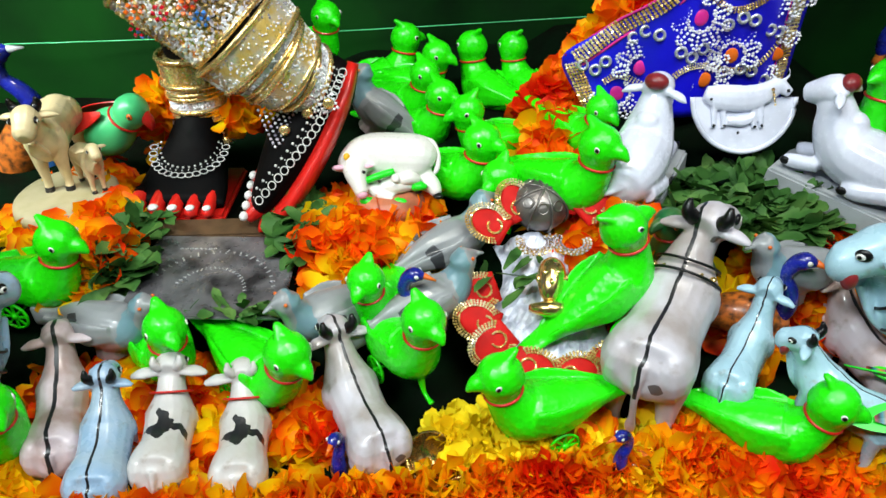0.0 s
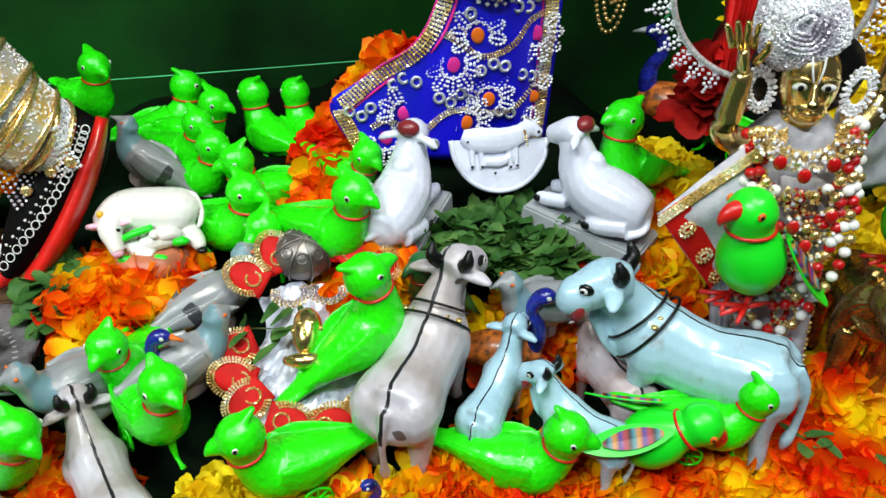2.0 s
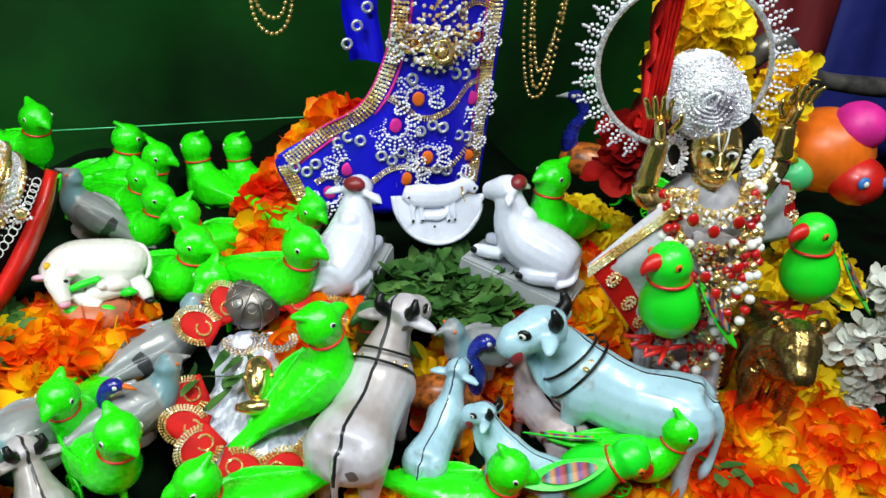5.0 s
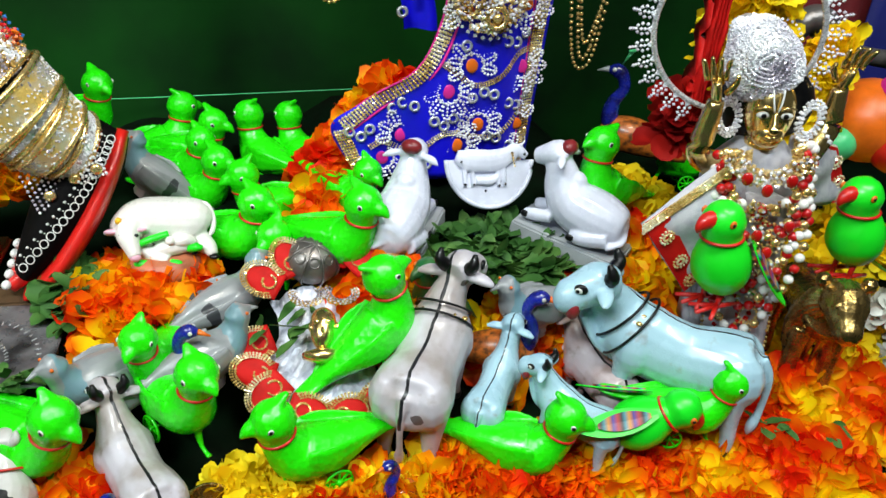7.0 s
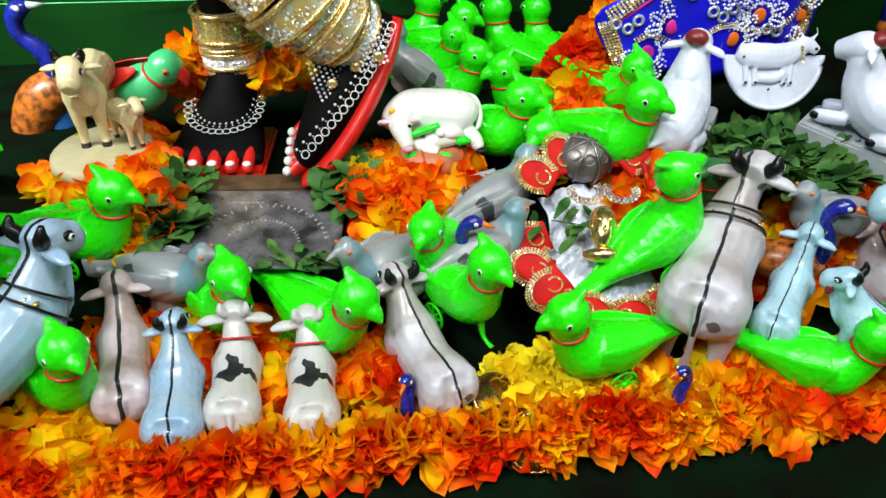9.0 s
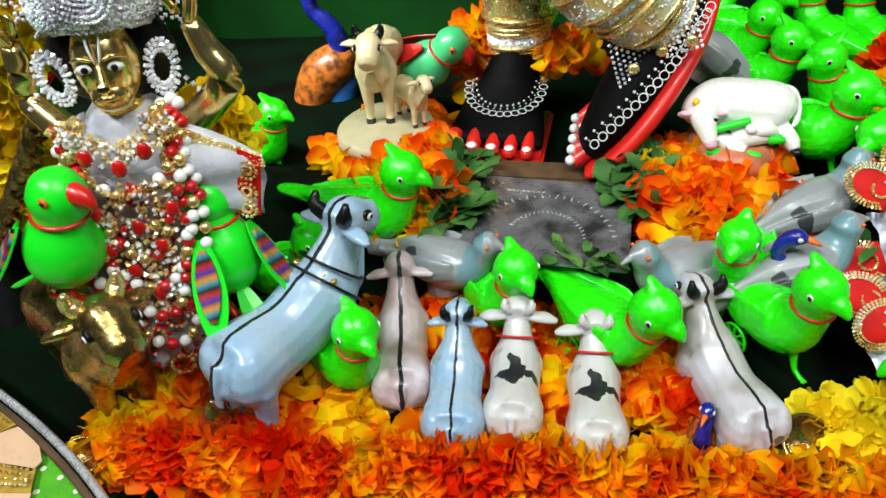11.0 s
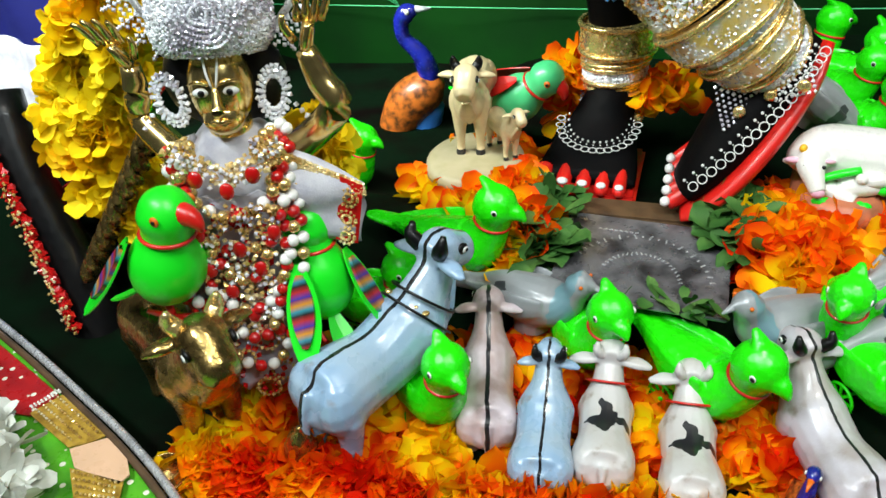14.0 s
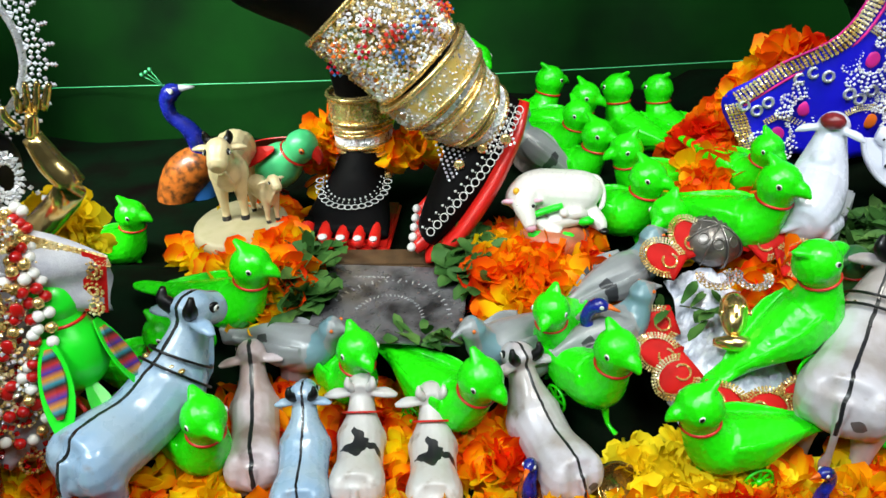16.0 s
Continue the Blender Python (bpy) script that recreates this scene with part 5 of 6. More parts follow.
def hand(bm_add, base, side, up):
    base, up = Vector(base), Vector(up).normalized()
    tip = base + up * 0.016
    bm_add(0, tube, [(*base, 0.0065, 0.004), (*(base + up * 0.009), 0.009, 0.004), (*tip, 0.0088, 0.0035)], 12, 3)
    for k in range(4):
        s = Vector((1, 0, 0)) * ((k - 1.5) * 0.0047)
        bm_add(0, tube, [(*(tip + s * 0.9), 0.0024), (*(tip + s * 1.2 + up * 0.011), 0.0022), (*(tip + s * 1.4 + up * (0.019 - 0.002 * abs(k - 1.5)) + Vector((0, -0.003, 0))), 0.0014)], 8, 2)
    bm_add(0, tube, [(*(base + up * 0.006 + Vector((-side * 0.007, -0.002, 0))), 0.0028), (*(base + up * 0.016 + Vector((-side * 0.014, -0.004, 0))), 0.0024), (*(base + up * 0.022 + Vector((-side * 0.015, -0.005, 0))), 0.0013)], 8, 2)


def idol(m, arms, low, crown, halo, label, gilt=190):
    """A brass idol whose face is at the local origin, looking along -y."""
    s = Sculpt()
    s.add(0, ball, (0, 0.004, 0.002), 0.0215, 24, (0.88, 0.95, 1.25))
    s.add(2, ball, (0, 0.022, 0.000), 0.0300, 20, (1.25, 0.5, 1.1))
    s.add(0, ball, (0, -0.006, -0.014), 0.0125, 16, (1, 0.9, 0.9))
    s.add(0, tube, [(0, -0.016, 0.008, 0.0018), (0, -0.020, 0.0, 0.0026), (0, -0.0215, -0.005, 0.0036), (0, -0.018, -0.0075, 0.002)], 10, 3)
    s.add(0, tube, [(-0.0055, -0.0175, -0.0125, 0.0010), (0, -0.0192, -0.012, 0.0020), (0.0055, -0.0175, -0.0125, 0.0010)], 8, 3)
    for sx in (-1, 1):
        s.add(1, ball, (sx * 0.0082, -0.0145, 0.0045), 0.0044, 12, (1.15, 0.5, 0.62))
        s.add(2, ball, (sx * 0.0080, -0.0165, 0.0045), 0.0021, 10, (1, 0.5, 1))
        s.add(0, tube, [(sx * 0.003, -0.0175, 0.0095, 0.0008), (sx * 0.009, -0.0165, 0.0115, 0.0011), (sx * 0.0155, -0.012, 0.0085, 0.0006)], 6, 3)
        s.add(1, tube, [(sx * 0.0012, -0.0178, 0.008, 0.0006), (sx * 0.0030, -0.0165, 0.016, 0.0008), (sx * 0.0040, -0.0125, 0.024, 0.0006)], 6, 3)
    s.add(0, tube, [(0, 0.008, -0.020, 0.013), (0, 0.010, -0.036, 0.016), (0, 0.014, -0.052, 0.036, 0.022), (0, 0.016, -0.085, 0.034, 0.022), (0, 0.016, -0.12, 0.026, 0.02), (0, 0.016, low, 0.032, 0.026)], 20, 4, up=(0, 1, 0))
    for sx, elbow, wrist, up in arms:
        s.add(0, tube, [(sx * 0.032, 0.014, -0.052, 0.011), (*elbow, 0.0095), (*[(a + b) / 2 for a, b in zip(elbow, wrist)], 0.0085), (*wrist, 0.0062)], 14, 4)
        hand(s.add, wrist, sx, up)
    tagged(part("idol_statue", s.bm, [IDOL_GOLD, WHITE, BLACK]), label, "statue").matrix_basis = m
    root = thing("tunic", "white brocade tunic on the brass idol", "tunic")
    bm = bmesh.new()
    tube(bm, [(0, 0.010, -0.026, 0.018, 0.016), (0, 0.014, -0.054, 0.040, 0.028), (0, 0.015, -0.085, 0.039, 0.030), (0, 0.015, -0.12, 0.032, 0.028), (0, 0.015, low + 0.01, 0.040, 0.034)], 24, 4, up=(0, 1, 0))
    part("fabric", bm, WHITE_CLOTH, root)
    root.matrix_basis = m
    # crown
    root = thing("crown", "silver crown crowded with clear rhinestones", "crown")
    bm = bmesh.new()
    tube(bm, crown, 24, 4, up=(0, 1, 0))
    part("shell", bm, SILVER, root)
    gems("stones", tube_points([(*c[:3], c[3]) for c in crown], 3200, 0.0012, front=(0, -1, 0.1)), 0.0011, RHINESTONE, root, "clear rhinestones")
    top = Vector(crown[-1][:3])
    pais = []
    for j in range(5):
        for k in range(44):
            a = 2 * math.pi * k / 44
            rr = (0.005 + 0.0042 * j) * (1 + 0.35 * math.sin(a))
            pais.append((top.x * 0.5 + rr * math.cos(a) * 0.9 + 0.004 * math.sin(a) ** 2, crown[2][1] - crown[2][3] - 0.003, crown[2][2] + 0.004 + rr * math.sin(a) * 1.15))
    gems("paisley", pais, 0.0014, RHINESTONE, root, "raised paisley of clear stones")
    root.matrix_basis = m
    # earrings
    for sx in (-1, 1):
        root = thing("earring", "paisley earring of clear rhinestones", "earring", "paisley earrings")
        pts = [(sx * 0.030 + rr * math.cos(a), 0.0, -0.004 + 1.7 * rr * math.sin(a) + 0.3 * rr * math.cos(a) * sx) for rr in (0.0095, 0.0078, 0.0060) for a in [2 * math.pi * k / 22 for k in range(22)]]
        gems("stones", pts, 0.0021, RHINESTONE, root)
        gems("drops", [(sx * (0.042 + 0.003 * k), -0.001, -0.012 - 0.004 * k) for k in range(3)], 0.0022, RHINESTONE, root)
        root.matrix_basis = m
    # halo
    c, R, tilt = halo
    root = thing("halo", "round silver halo edged with stone leaves", "halo")
    hm = Matrix.Translation(c) @ pose(0, 0, 0, 90 + tilt, 0, 0)
    bm = bmesh.new()
    ring(bm, hm, R, 0.0024, 64, 8)
    part("hoop", bm, SILVER, root)
    leaf = []
    for j in range(9):
        b = 2 * math.pi * j / 9
        leaf.append((0.0070 + 0.0062 * math.cos(b), 0.0042 * math.sin(b), 0))
    leaf += [(0.003, 0, 0), (0.006, 0, 0.001), (0.009, 0, 0.001), (0.0155, 0, 0), (0.0175, 0, 0)]
    vv, ff = [], []
    for p in leaf:
        b = len(vv)
        vv += [(p[0] + 0.0017 * x, p[1] + 0.0017 * y, p[2] + 0.0017 * z) for x, y, z in GEM_V]
        ff += [tuple(b + i for i in q) for q in GEM_F]
    me = bpy.data.meshes.new("leaf")
    me.from_pydata(vv, [], ff)
    me.materials.append(RHINESTONE)
    for k in range(34):
        a = 360 * k / 34
        if 245 < a < 295:
            continue
        o = new("stone_leaf", me)
        o.parent = root
        o.matrix_basis = hm @ pose(0, 0, 0, 0, 0, a) @ pose(R + 0.001, 0, 0)
    root.matrix_basis = m
    # necklaces
    for k, (w, d, out) in enumerate(((0.026, 0.036, 0.004), (0.029, 0.058, 0.008), (0.022, 0.078, 0.010), (0.032, 0.100, 0.011), (0.026, 0.122, 0.013), (0.035, 0.145, 0.014))):
        sets = ([RED_BEAD, GOLD, PEARL, GOLD], [PEARL, GOLD, RED_BEAD, GOLD, RED_BEAD], [RED_BEAD, GOLD, GOLD], [PEARL, GOLD, RED_BEAD, PEARL], [RED_BEAD, GOLD, PEARL, RED_BEAD], [PEARL, RED_BEAD, PEARL, GOLD])[k]
        ns = bead_string("necklace", [(-w, -0.010, -0.020), (-w * 1.05, -0.026 - out, -0.030 - d * 0.45), (-w * 0.5, -0.030 - out, -0.030 - d * 0.9), (0, -0.031 - out, -0.030 - d), (w * 0.5, -0.030 - out, -0.030 - d * 0.9), (w * 1.05, -0.026 - out, -0.030 - d * 0.45), (w, -0.010, -0.020)], 0.0041, sets, "necklace of red and white beads with gold")
        ns.matrix_basis = m
    root = thing("pendant_collar", "gold collar necklace with red stone pendants", "necklace")
    gp, rp = [], []
    for k in range(260):
        a, q = math.pi + math.pi * random.random(), random.uniform(0.5, 1)
        gp.append((0.034 * q * math.cos(a), -0.028 - 0.006 * random.random(), -0.018 + 0.030 * q * math.sin(a)))
    for k in range(gilt):
        gp.append((random.uniform(-0.026, 0.026), -0.038 - 0.004 * random.random(), -0.055 - 0.105 * random.random()))
    gems("gold_work", gp, 0.0020, GOLD_BEAD, root)
    gems("clear_stones", [(x, y - 0.002, z) for x, y, z in gp[::3]], 0.0018, RHINESTONE, root)
    for x, z in ((0, -0.045), (-0.016, -0.036), (0.016, -0.036), (0, -0.085), (-0.010, -0.115), (0.010, -0.100), (0.0, -0.135), (-0.022, -0.072), (0.022, -0.075), (-0.020, -0.098), (0.021, -0.122), (-0.016, -0.140), (0.014, -0.148)):
        bm = bmesh.new()
        ball(bm, (x, -0.042, z), 0.0048, 12, (0.9, 0.5, 1.15))
        part("red_stone", bm, RED_BEAD, root, "oval red stone")
    root.matrix_basis = m
    # hanging sash
    root = thing("sash", "white brocade sash with red and gold scrolls", "cloth")
    v, f = [], []
    for j in range(25):
        for i in range(9):
            u, w = i / 8, j / 24
            v.append(((u - 0.5) * (0.050 + 0.010 * w), -0.020 - 0.016 * w + 0.004 * math.sin(u * 19), -0.06 + (low + 0.045) * w))
    for j in range(24):
        for i in range(8):
            q = j * 9 + i
            f.append((q, q + 9, q + 10, q + 1))
    sh = joined("brocade", v, f, WHITE_CLOTH, root)
    sh.data.shade_smooth()
    sd = sh.modifiers.new("thick", "SOLIDIFY")
    sd.thickness = 0.003
    bm = bmesh.new()
    for k in range(3):
        tube(bm, [(-0.030 - 0.004 * k, -0.018, -0.055, 0.006, 0.003), (-0.034 - 0.004 * k, -0.026, -0.11, 0.006, 0.004), (-0.030 - 0.004 * k, -0.030, low + 0.02, 0.007, 0.004)], 8, 4)
    part("white_pleats", bm, WHITE_CLOTH, root, "white pleated cloth")
    gl = []
    for j in range(11):
        z = -0.07 + (low + 0.06) * j / 10
        for k in range(14):
            a = 2 * math.pi * k / 14
            gl.append((0.014 * math.sin(j * 2.2) + 0.0075 * math.cos(a), -0.032 - 0.012 * j / 10, z + 0.0075 * math.sin(a)))
        gl += [(sx * (0.024 + 0.004 * j / 10), -0.030 - 0.012 * j / 10, z + 0.0045 * q) for sx in (-1, 1) for q in range(3)]
    gems("gold_scrolls", gl, 0.0017, GOLD_BEAD, root, "gold scrolls")
    gems("red_scrolls", [(x * 0.6, y + 0.002, z) for x, y, z in gl[::2]], 0.0026, RED_BEAD, root, "red stone scrolls")
    root.matrix_basis = m


def shawl(m, corners, label):
    """A stiff white panel: corners (top inner, top outer, low outer, low inner)."""
    root = thing("shawl", label, "shawl")
    c = [Vector(q) for q in corners]
    v, f, n = [], [], 12
    for j in range(n + 1):
        for i in range(n + 1):
            u, w = i / n, j / n
            p = (c[0].lerp(c[1], u)).lerp(c[3].lerp(c[2], u), w)
            v.append(p + Vector((0, -0.008 * math.sin(math.pi * u) * math.sin(math.pi * w) + 0.003 * math.sin(9 * w + 4 * u), 0)))
    for j in range(n):
        for i in range(n):
            q = j * (n + 1) + i
            f.append((q, q + 1, q + n + 2, q + n + 1))
    sh = joined("panel", [tuple(q) for q in v], f, WHITE_CLOTH, root)
    sh.data.shade_smooth()
    sd = sh.modifiers.new("thick", "SOLIDIFY")
    sd.thickness = 0.003
    g = []
    for k in range(60):
        for q in range(4):
            p = c[0].lerp(c[1], k / 59) + (c[3] - c[0]).normalized() * (0.0022 * q)
            g.append((p.x, p.y - 0.005 - 0.008 * math.sin(math.pi * k / 59) * 0, p.z))
    gems("gold_border", g, 0.0017, GOLD_BEAD, root, "gold bead border with green flecks")
    bm = bmesh.new()
    a, b = c[1].lerp(c[0], 0.22), c[2].lerp(c[3], 0.28)
    off = Vector((0, -0.0045, 0))
    bm.faces.new([bm.verts.new(q + off) for q in (c[1], c[2], b, a)])
    bm.normal_update()
    bmesh.ops.solidify(bm, geom=bm.faces[:], thickness=0.002)
    part("red_end", bm, RED_CLOTH, root, "red velvet end with gold scrolls")
    g = []
    for t in (0.25, 0.6, 0.88):
        p = c[1].lerp(c[2], t).lerp(a.lerp(b, t), 0.5) + off * 1.6
        g += [tuple(p + Vector((0.006 * rr * math.cos(q), -0.001, 0.006 * rr * math.sin(q)))) for rr in (1, 0.5) for q in [0.5 * k for k in range(13)]]
    gems("gold_scrolls", g, 0.0015, GOLD_BEAD, root, "gold scrolls")
    root.matrix_basis = m
    return root


LEFT_SHOULDERS = pose(-0.430, 0.376, 0.213, 0, 0, 2)
LM = pose(-0.430, 0.376, 0.213, 0, 0, 24)


def in_left(x, y, z):
    return tuple(LM.inverted() @ LEFT_SHOULDERS @ Vector((x, y, z)))


random.seed(21)
idol(LM, [(-1, in_left(-0.068, 0.012, -0.030), in_left(-0.065, 0.008, 0.008), (-0.5, -0.1, 1)), (1, in_left(0.066, 0.012, -0.012), in_left(0.053, 0.010, 0.024), (0.25, 0, 1))], -0.185,
     [(0, 0.010, 0.019, 0.027), (0, 0.012, 0.028, 0.0335), (0, 0.016, 0.044, 0.0345), (0, 0.019, 0.060, 0.029), (0, 0.021, 0.074, 0.018), (0, 0.021, 0.082, 0.006)], ((0, 0.040, 0.066), 0.052, -6), "gold brass idol with raised arms and painted eyes", 420)
shawl(LEFT_SHOULDERS, [(0.022, -0.006, -0.026), (0.080, 0.012, -0.058), (0.074, 0.008, -0.098), (0.030, -0.012, -0.080)], "white brocade shawl with gold border over the shoulder")
shawl(LEFT_SHOULDERS, [(-0.024, -0.006, -0.028), (-0.058, 0.020, -0.050), (-0.060, 0.010, -0.110), (-0.030, -0.012, -0.090)], "white brocade shawl with gold border over the shoulder")
RM = pose(0.418, 0.436, 0.262, 6, -5, -24)
RIGHT_SHOULDERS = pose(0.418, 0.436, 0.262, 6, -5, 6)


def in_right(x, y, z):
    return tuple(RM.inverted() @ Vector((x, y, z)))


idol(RM, [(-1, in_right(0.372, 0.448, 0.226), in_right(0.371, 0.440, 0.271), (-0.15, 0, 1)), (1, in_right(0.484, 0.446, 0.246), in_right(0.480, 0.442, 0.282), (0.3, 0, 1))], -0.215,
     [(-0.001, 0.014, 0.016, 0.023), (-0.005, 0.015, 0.025, 0.027), (-0.011, 0.018, 0.038, 0.0275), (-0.017, 0.022, 0.051, 0.022), (-0.024, 0.025, 0.062, 0.013), (-0.026, 0.025, 0.068, 0.004)], (in_right(0.404, 0.482, 0.314), 0.064, -4), "gold brass idol with raised arms and striped forehead")
shawl(RIGHT_SHOULDERS, [(-0.020, -0.008, -0.022), (-0.098, 0.000, -0.082), (-0.054, -0.016, -0.146), (-0.014, -0.022, -0.100)], "white brocade shawl with gold border and red end")
shawl(RIGHT_SHOULDERS, [(0.026, -0.002, -0.020), (0.100, 0.02, -0.050), (0.128, 0.015, -0.105), (0.040, -0.010, -0.085)], "white brocade shawl with gold border and red end")

# mounts
m = bull("bull_statue", "old brass bull with bell standing before the idol", BRASS, GOLD, 1.0, tail=False)
set_bull(m, (-0.418, 0.292, 0.096), -36, 0, 1.25)
bell = thing("brass_bell", "dark brass bell hanging by the bull", "bell")
bm = bmesh.new()
tube(bm, [(0, 0, 0, 0.011), (0, 0, 0.004, 0.0095), (0, 0, 0.014, 0.007), (0, 0, 0.020, 0.003), (0, 0, 0.024, 0.0015)], 18, 3)
part("body", bm, BRASS, bell)
bell.matrix_basis = pose(-0.372, 0.300, 0.010, 12, 10, 0)
lion = bmesh.new()
tube(lion, [(-0.05, 0, 0.066, 0.016), (-0.02, 0, 0.064, 0.018), (0.015, 0, 0.070, 0.021), (0.03, 0, 0.080, 0.02)], 16, 3, up=(0, 1, 0))
tube(lion, [(0.030, 0, 0.094, 0.014), (0.046, 0, 0.095, 0.0165), (0.058, 0, 0.086, 0.0115), (0.066, 0, 0.080, 0.0095), (0.070, 0, 0.077, 0.005)], 14, 3, up=(0, 1, 0))
for k in range(26):
    a = 2 * math.pi * k / 26
    tube(lion, [(0.040, 0.012 * math.cos(a), 0.095 + 0.012 * math.sin(a), 0.0022), (0.032, 0.021 * math.cos(a), 0.088 + 0.019 * math.sin(a), 0.0026), (0.022, 0.025 * math.cos(a), 0.066 + 0.022 * math.sin(a), 0.0024), (0.018, 0.023 * math.cos(a), 0.046 + 0.020 * math.sin(a), 0.0012)], 7, 3)
for sx in (-1, 1):
    for x in (-0.04, 0.022):
        tube(lion, [(x, sx * 0.013, 0.06, 0.010), (x, sx * 0.014, 0.03, 0.007), (x + 0.002, sx * 0.014, 0.0, 0.007)], 10, 3, up=(0, 1, 0))
    ball(lion, (0.056, sx * 0.0095, 0.098), 0.0035, 8)
    ball(lion, (0.036, sx * 0.016, 0.108), 0.006, 8)
lo = tagged(part("lion_statue", fused(lion, "lion_skin", 0.0009, 0), BRASS), "old brass lion with a grooved mane on petals", "statue")
lo.matrix_basis = by_point((0.486, 0.368, 0.122), (0.048, 0, 0.092), -112, 0, 0, 1.12)


# ---- silver image with red and gold crown ----
FOIL = material("crumpled_silver_foil", (0.70, 0.72, 0.82), 0.35, 0.15, spot=(0.42, 0.44, 0.54), scale=120, amount=0.7, bump=1.0, grain=200)
image = thing("silver_idol_dress", "crumpled silver dress of a small idol with red crown", "idol dress")
v, f, n = [], [], 26
for j in range(n + 1):
    for i in range(n + 1):
        u, w = i / n - 0.5, j / n
        x, y = 0.078 + u * (0.080 + 0.02 * math.sin(6 * w)), 0.408 + 0.115 * w
        v.append((x, y, 0.014 + 0.050 * w + 0.012 * (1 - 4 * u * u) + 0.006 * noise.noise((x * 70, y * 70, 1)) + 0.003 * noise.noise((x * 210, y * 210, 2))))
for j in range(n):
    for i in range(n):
        q = j * (n + 1) + i
        f.append((q, q + 1, q + n + 2, q + n + 1))
joined("foil", v, f, FOIL, image)


def scroll(root, m, r=0.017):
    """A red velvet lobe with a gold bead rim and inner curl."""
    bm = bmesh.new()
    tube(bm, [(-r, 0, 0, 0.72 * r, 0.0016), (-0.3 * r, 0, 0, 0.80 * r, 0.0024), (0.5 * r, 0, 0, 0.55 * r, 0.0020), (r, 0, 0, 0.05 * r, 0.0012)], 14, 4)
    o = part("red_lobe", bm, RED_CLOTH, root, "red velvet lobe")
    o.matrix_basis = m
    g = []
    for grow in (0.88, 1.02, 1.14):
        g += [(r * grow * math.cos(a), r * grow * 0.80 * math.sin(a), 0.002) for a in [-2.3 + 4.6 * k / 32 for k in range(33)]]
    g += [(r * (-0.35 + 0.34 * math.cos(a)), r * 0.34 * math.sin(a), 0.0032) for a in [0.3 * k for k in range(17)]]
    h = gems("gold_curl", g, 0.0013, GOLD_BEAD, o, "gold bead curl")


for x, y, z, h in ((0.036, 0.515, 0.084, 150), (0.058, 0.532, 0.094, 115), (0.100, 0.540, 0.098, 75), (0.122, 0.530, 0.094, 40), (0.140, 0.512, 0.088, 15), (0.026, 0.468, 0.050, 200), (0.026, 0.446, 0.040, 160), (0.036, 0.426, 0.034, 220), (0.066, 0.406, 0.028, -20), (0.096, 0.404, 0.026, 10), (0.120, 0.412, 0.030, 30)):
    scroll(image, pose(x, y, z + 0.006, 48, 0, 0) @ pose(0, 0, 0, 0, 0, h), 0.0165)
bm = bmesh.new()
tube(bm, [(0.088, 0.468, 0.078, 0.004), (0.089, 0.474, 0.083, 0.0085), (0.091, 0.484, 0.089, 0.0105), (0.092, 0.492, 0.093, 0.0095), (0.093, 0.497, 0.095, 0.005)], 18, 4)
ball(bm, (0.0895, 0.474, 0.0925), 0.0026, 8, (0.7, 1.6, 1))
for s in (-1, 1):
    ball(bm, (0.0905 + s * 0.0045, 0.4795, 0.0965), 0.0026, 8, (1.2, 0.7, 0.7))
    ball(bm, (0.0915 + s * 0.0105, 0.482, 0.089), 0.0034, 8, (0.6, 1.2, 1))
    tube(bm, [(0.0885, 0.470, 0.0875, 0.0012), (0.0885 + s * 0.004, 0.4705, 0.0868, 0.0008)], 6, 2)
tube(bm, [(0.074, 0.466, 0.074, 0.003), (0.084, 0.462, 0.076, 0.006), (0.094, 0.462, 0.076, 0.006), (0.104, 0.467, 0.074, 0.003)], 10, 3)
part("face", bm, IDOL_GOLD, image, "small gold mask").location = (-0.010, -0.022, -0.014)
g = []
for cx, s in ((0.076, 1), (0.108, -1)):
    for rr in (0.014, 0.0115, 0.009):
        g += [(cx + s * 0.002 + rr * math.cos(a), 0.500 + rr * math.sin(a) * 0.8, 0.100 + 0.3 * rr * math.sin(a)) for a in [math.pi * (0.9 + 1.3 * k / 26) if s > 0 else math.pi * (0.8 + 1.3 * k / 26) for k in range(27)]]
g = [(x - 0.008, y - 0.016, z - 0.008) for x, y, z in g]
gems("stone_crescents", g, 0.0015, GOLD_BEAD, image, "gold crescents with clear stones")
gems("clear_stones", [(x, y - 0.001, z + 0.001) for x, y, z in g[::2]], 0.0013, RHINESTONE, image)

dome = thing("silver_coconut", "tarnished silver embossed coconut on the pot", "silver coconut")
bm = bmesh.new()
ball(bm, (0, 0, 0), 0.0262, 32, (1.05, 1, 0.85))
part("shell", bm, DULL_SILVER, dome)
for k in range(4):
    bm = bmesh.new()
    ring(bm, pose(0, 0, 0, 90, 0, 45 * k), 0.0265, 0.0011, 40, 6, 1.05, 0.86)
    part("rib", bm, DULL_SILVER, dome)
for k in range(8):
    bm = bmesh.new()
    a = 2 * math.pi * k / 8 + 0.39
    ring(bm, Matrix.Translation((0.0195 * math.cos(a), 0.0185 * math.sin(a), 0.0150)) @ pose(0, 0, 0, 0, 48, math.degrees(a)), 0.0052, 0.0011, 14, 5)
    part("boss", bm, DULL_SILVER, dome)
dome.matrix_basis = pose(0.079, 0.538, 0.094, 20, 0, 20) @ Matrix.Scale(0.88, 4)


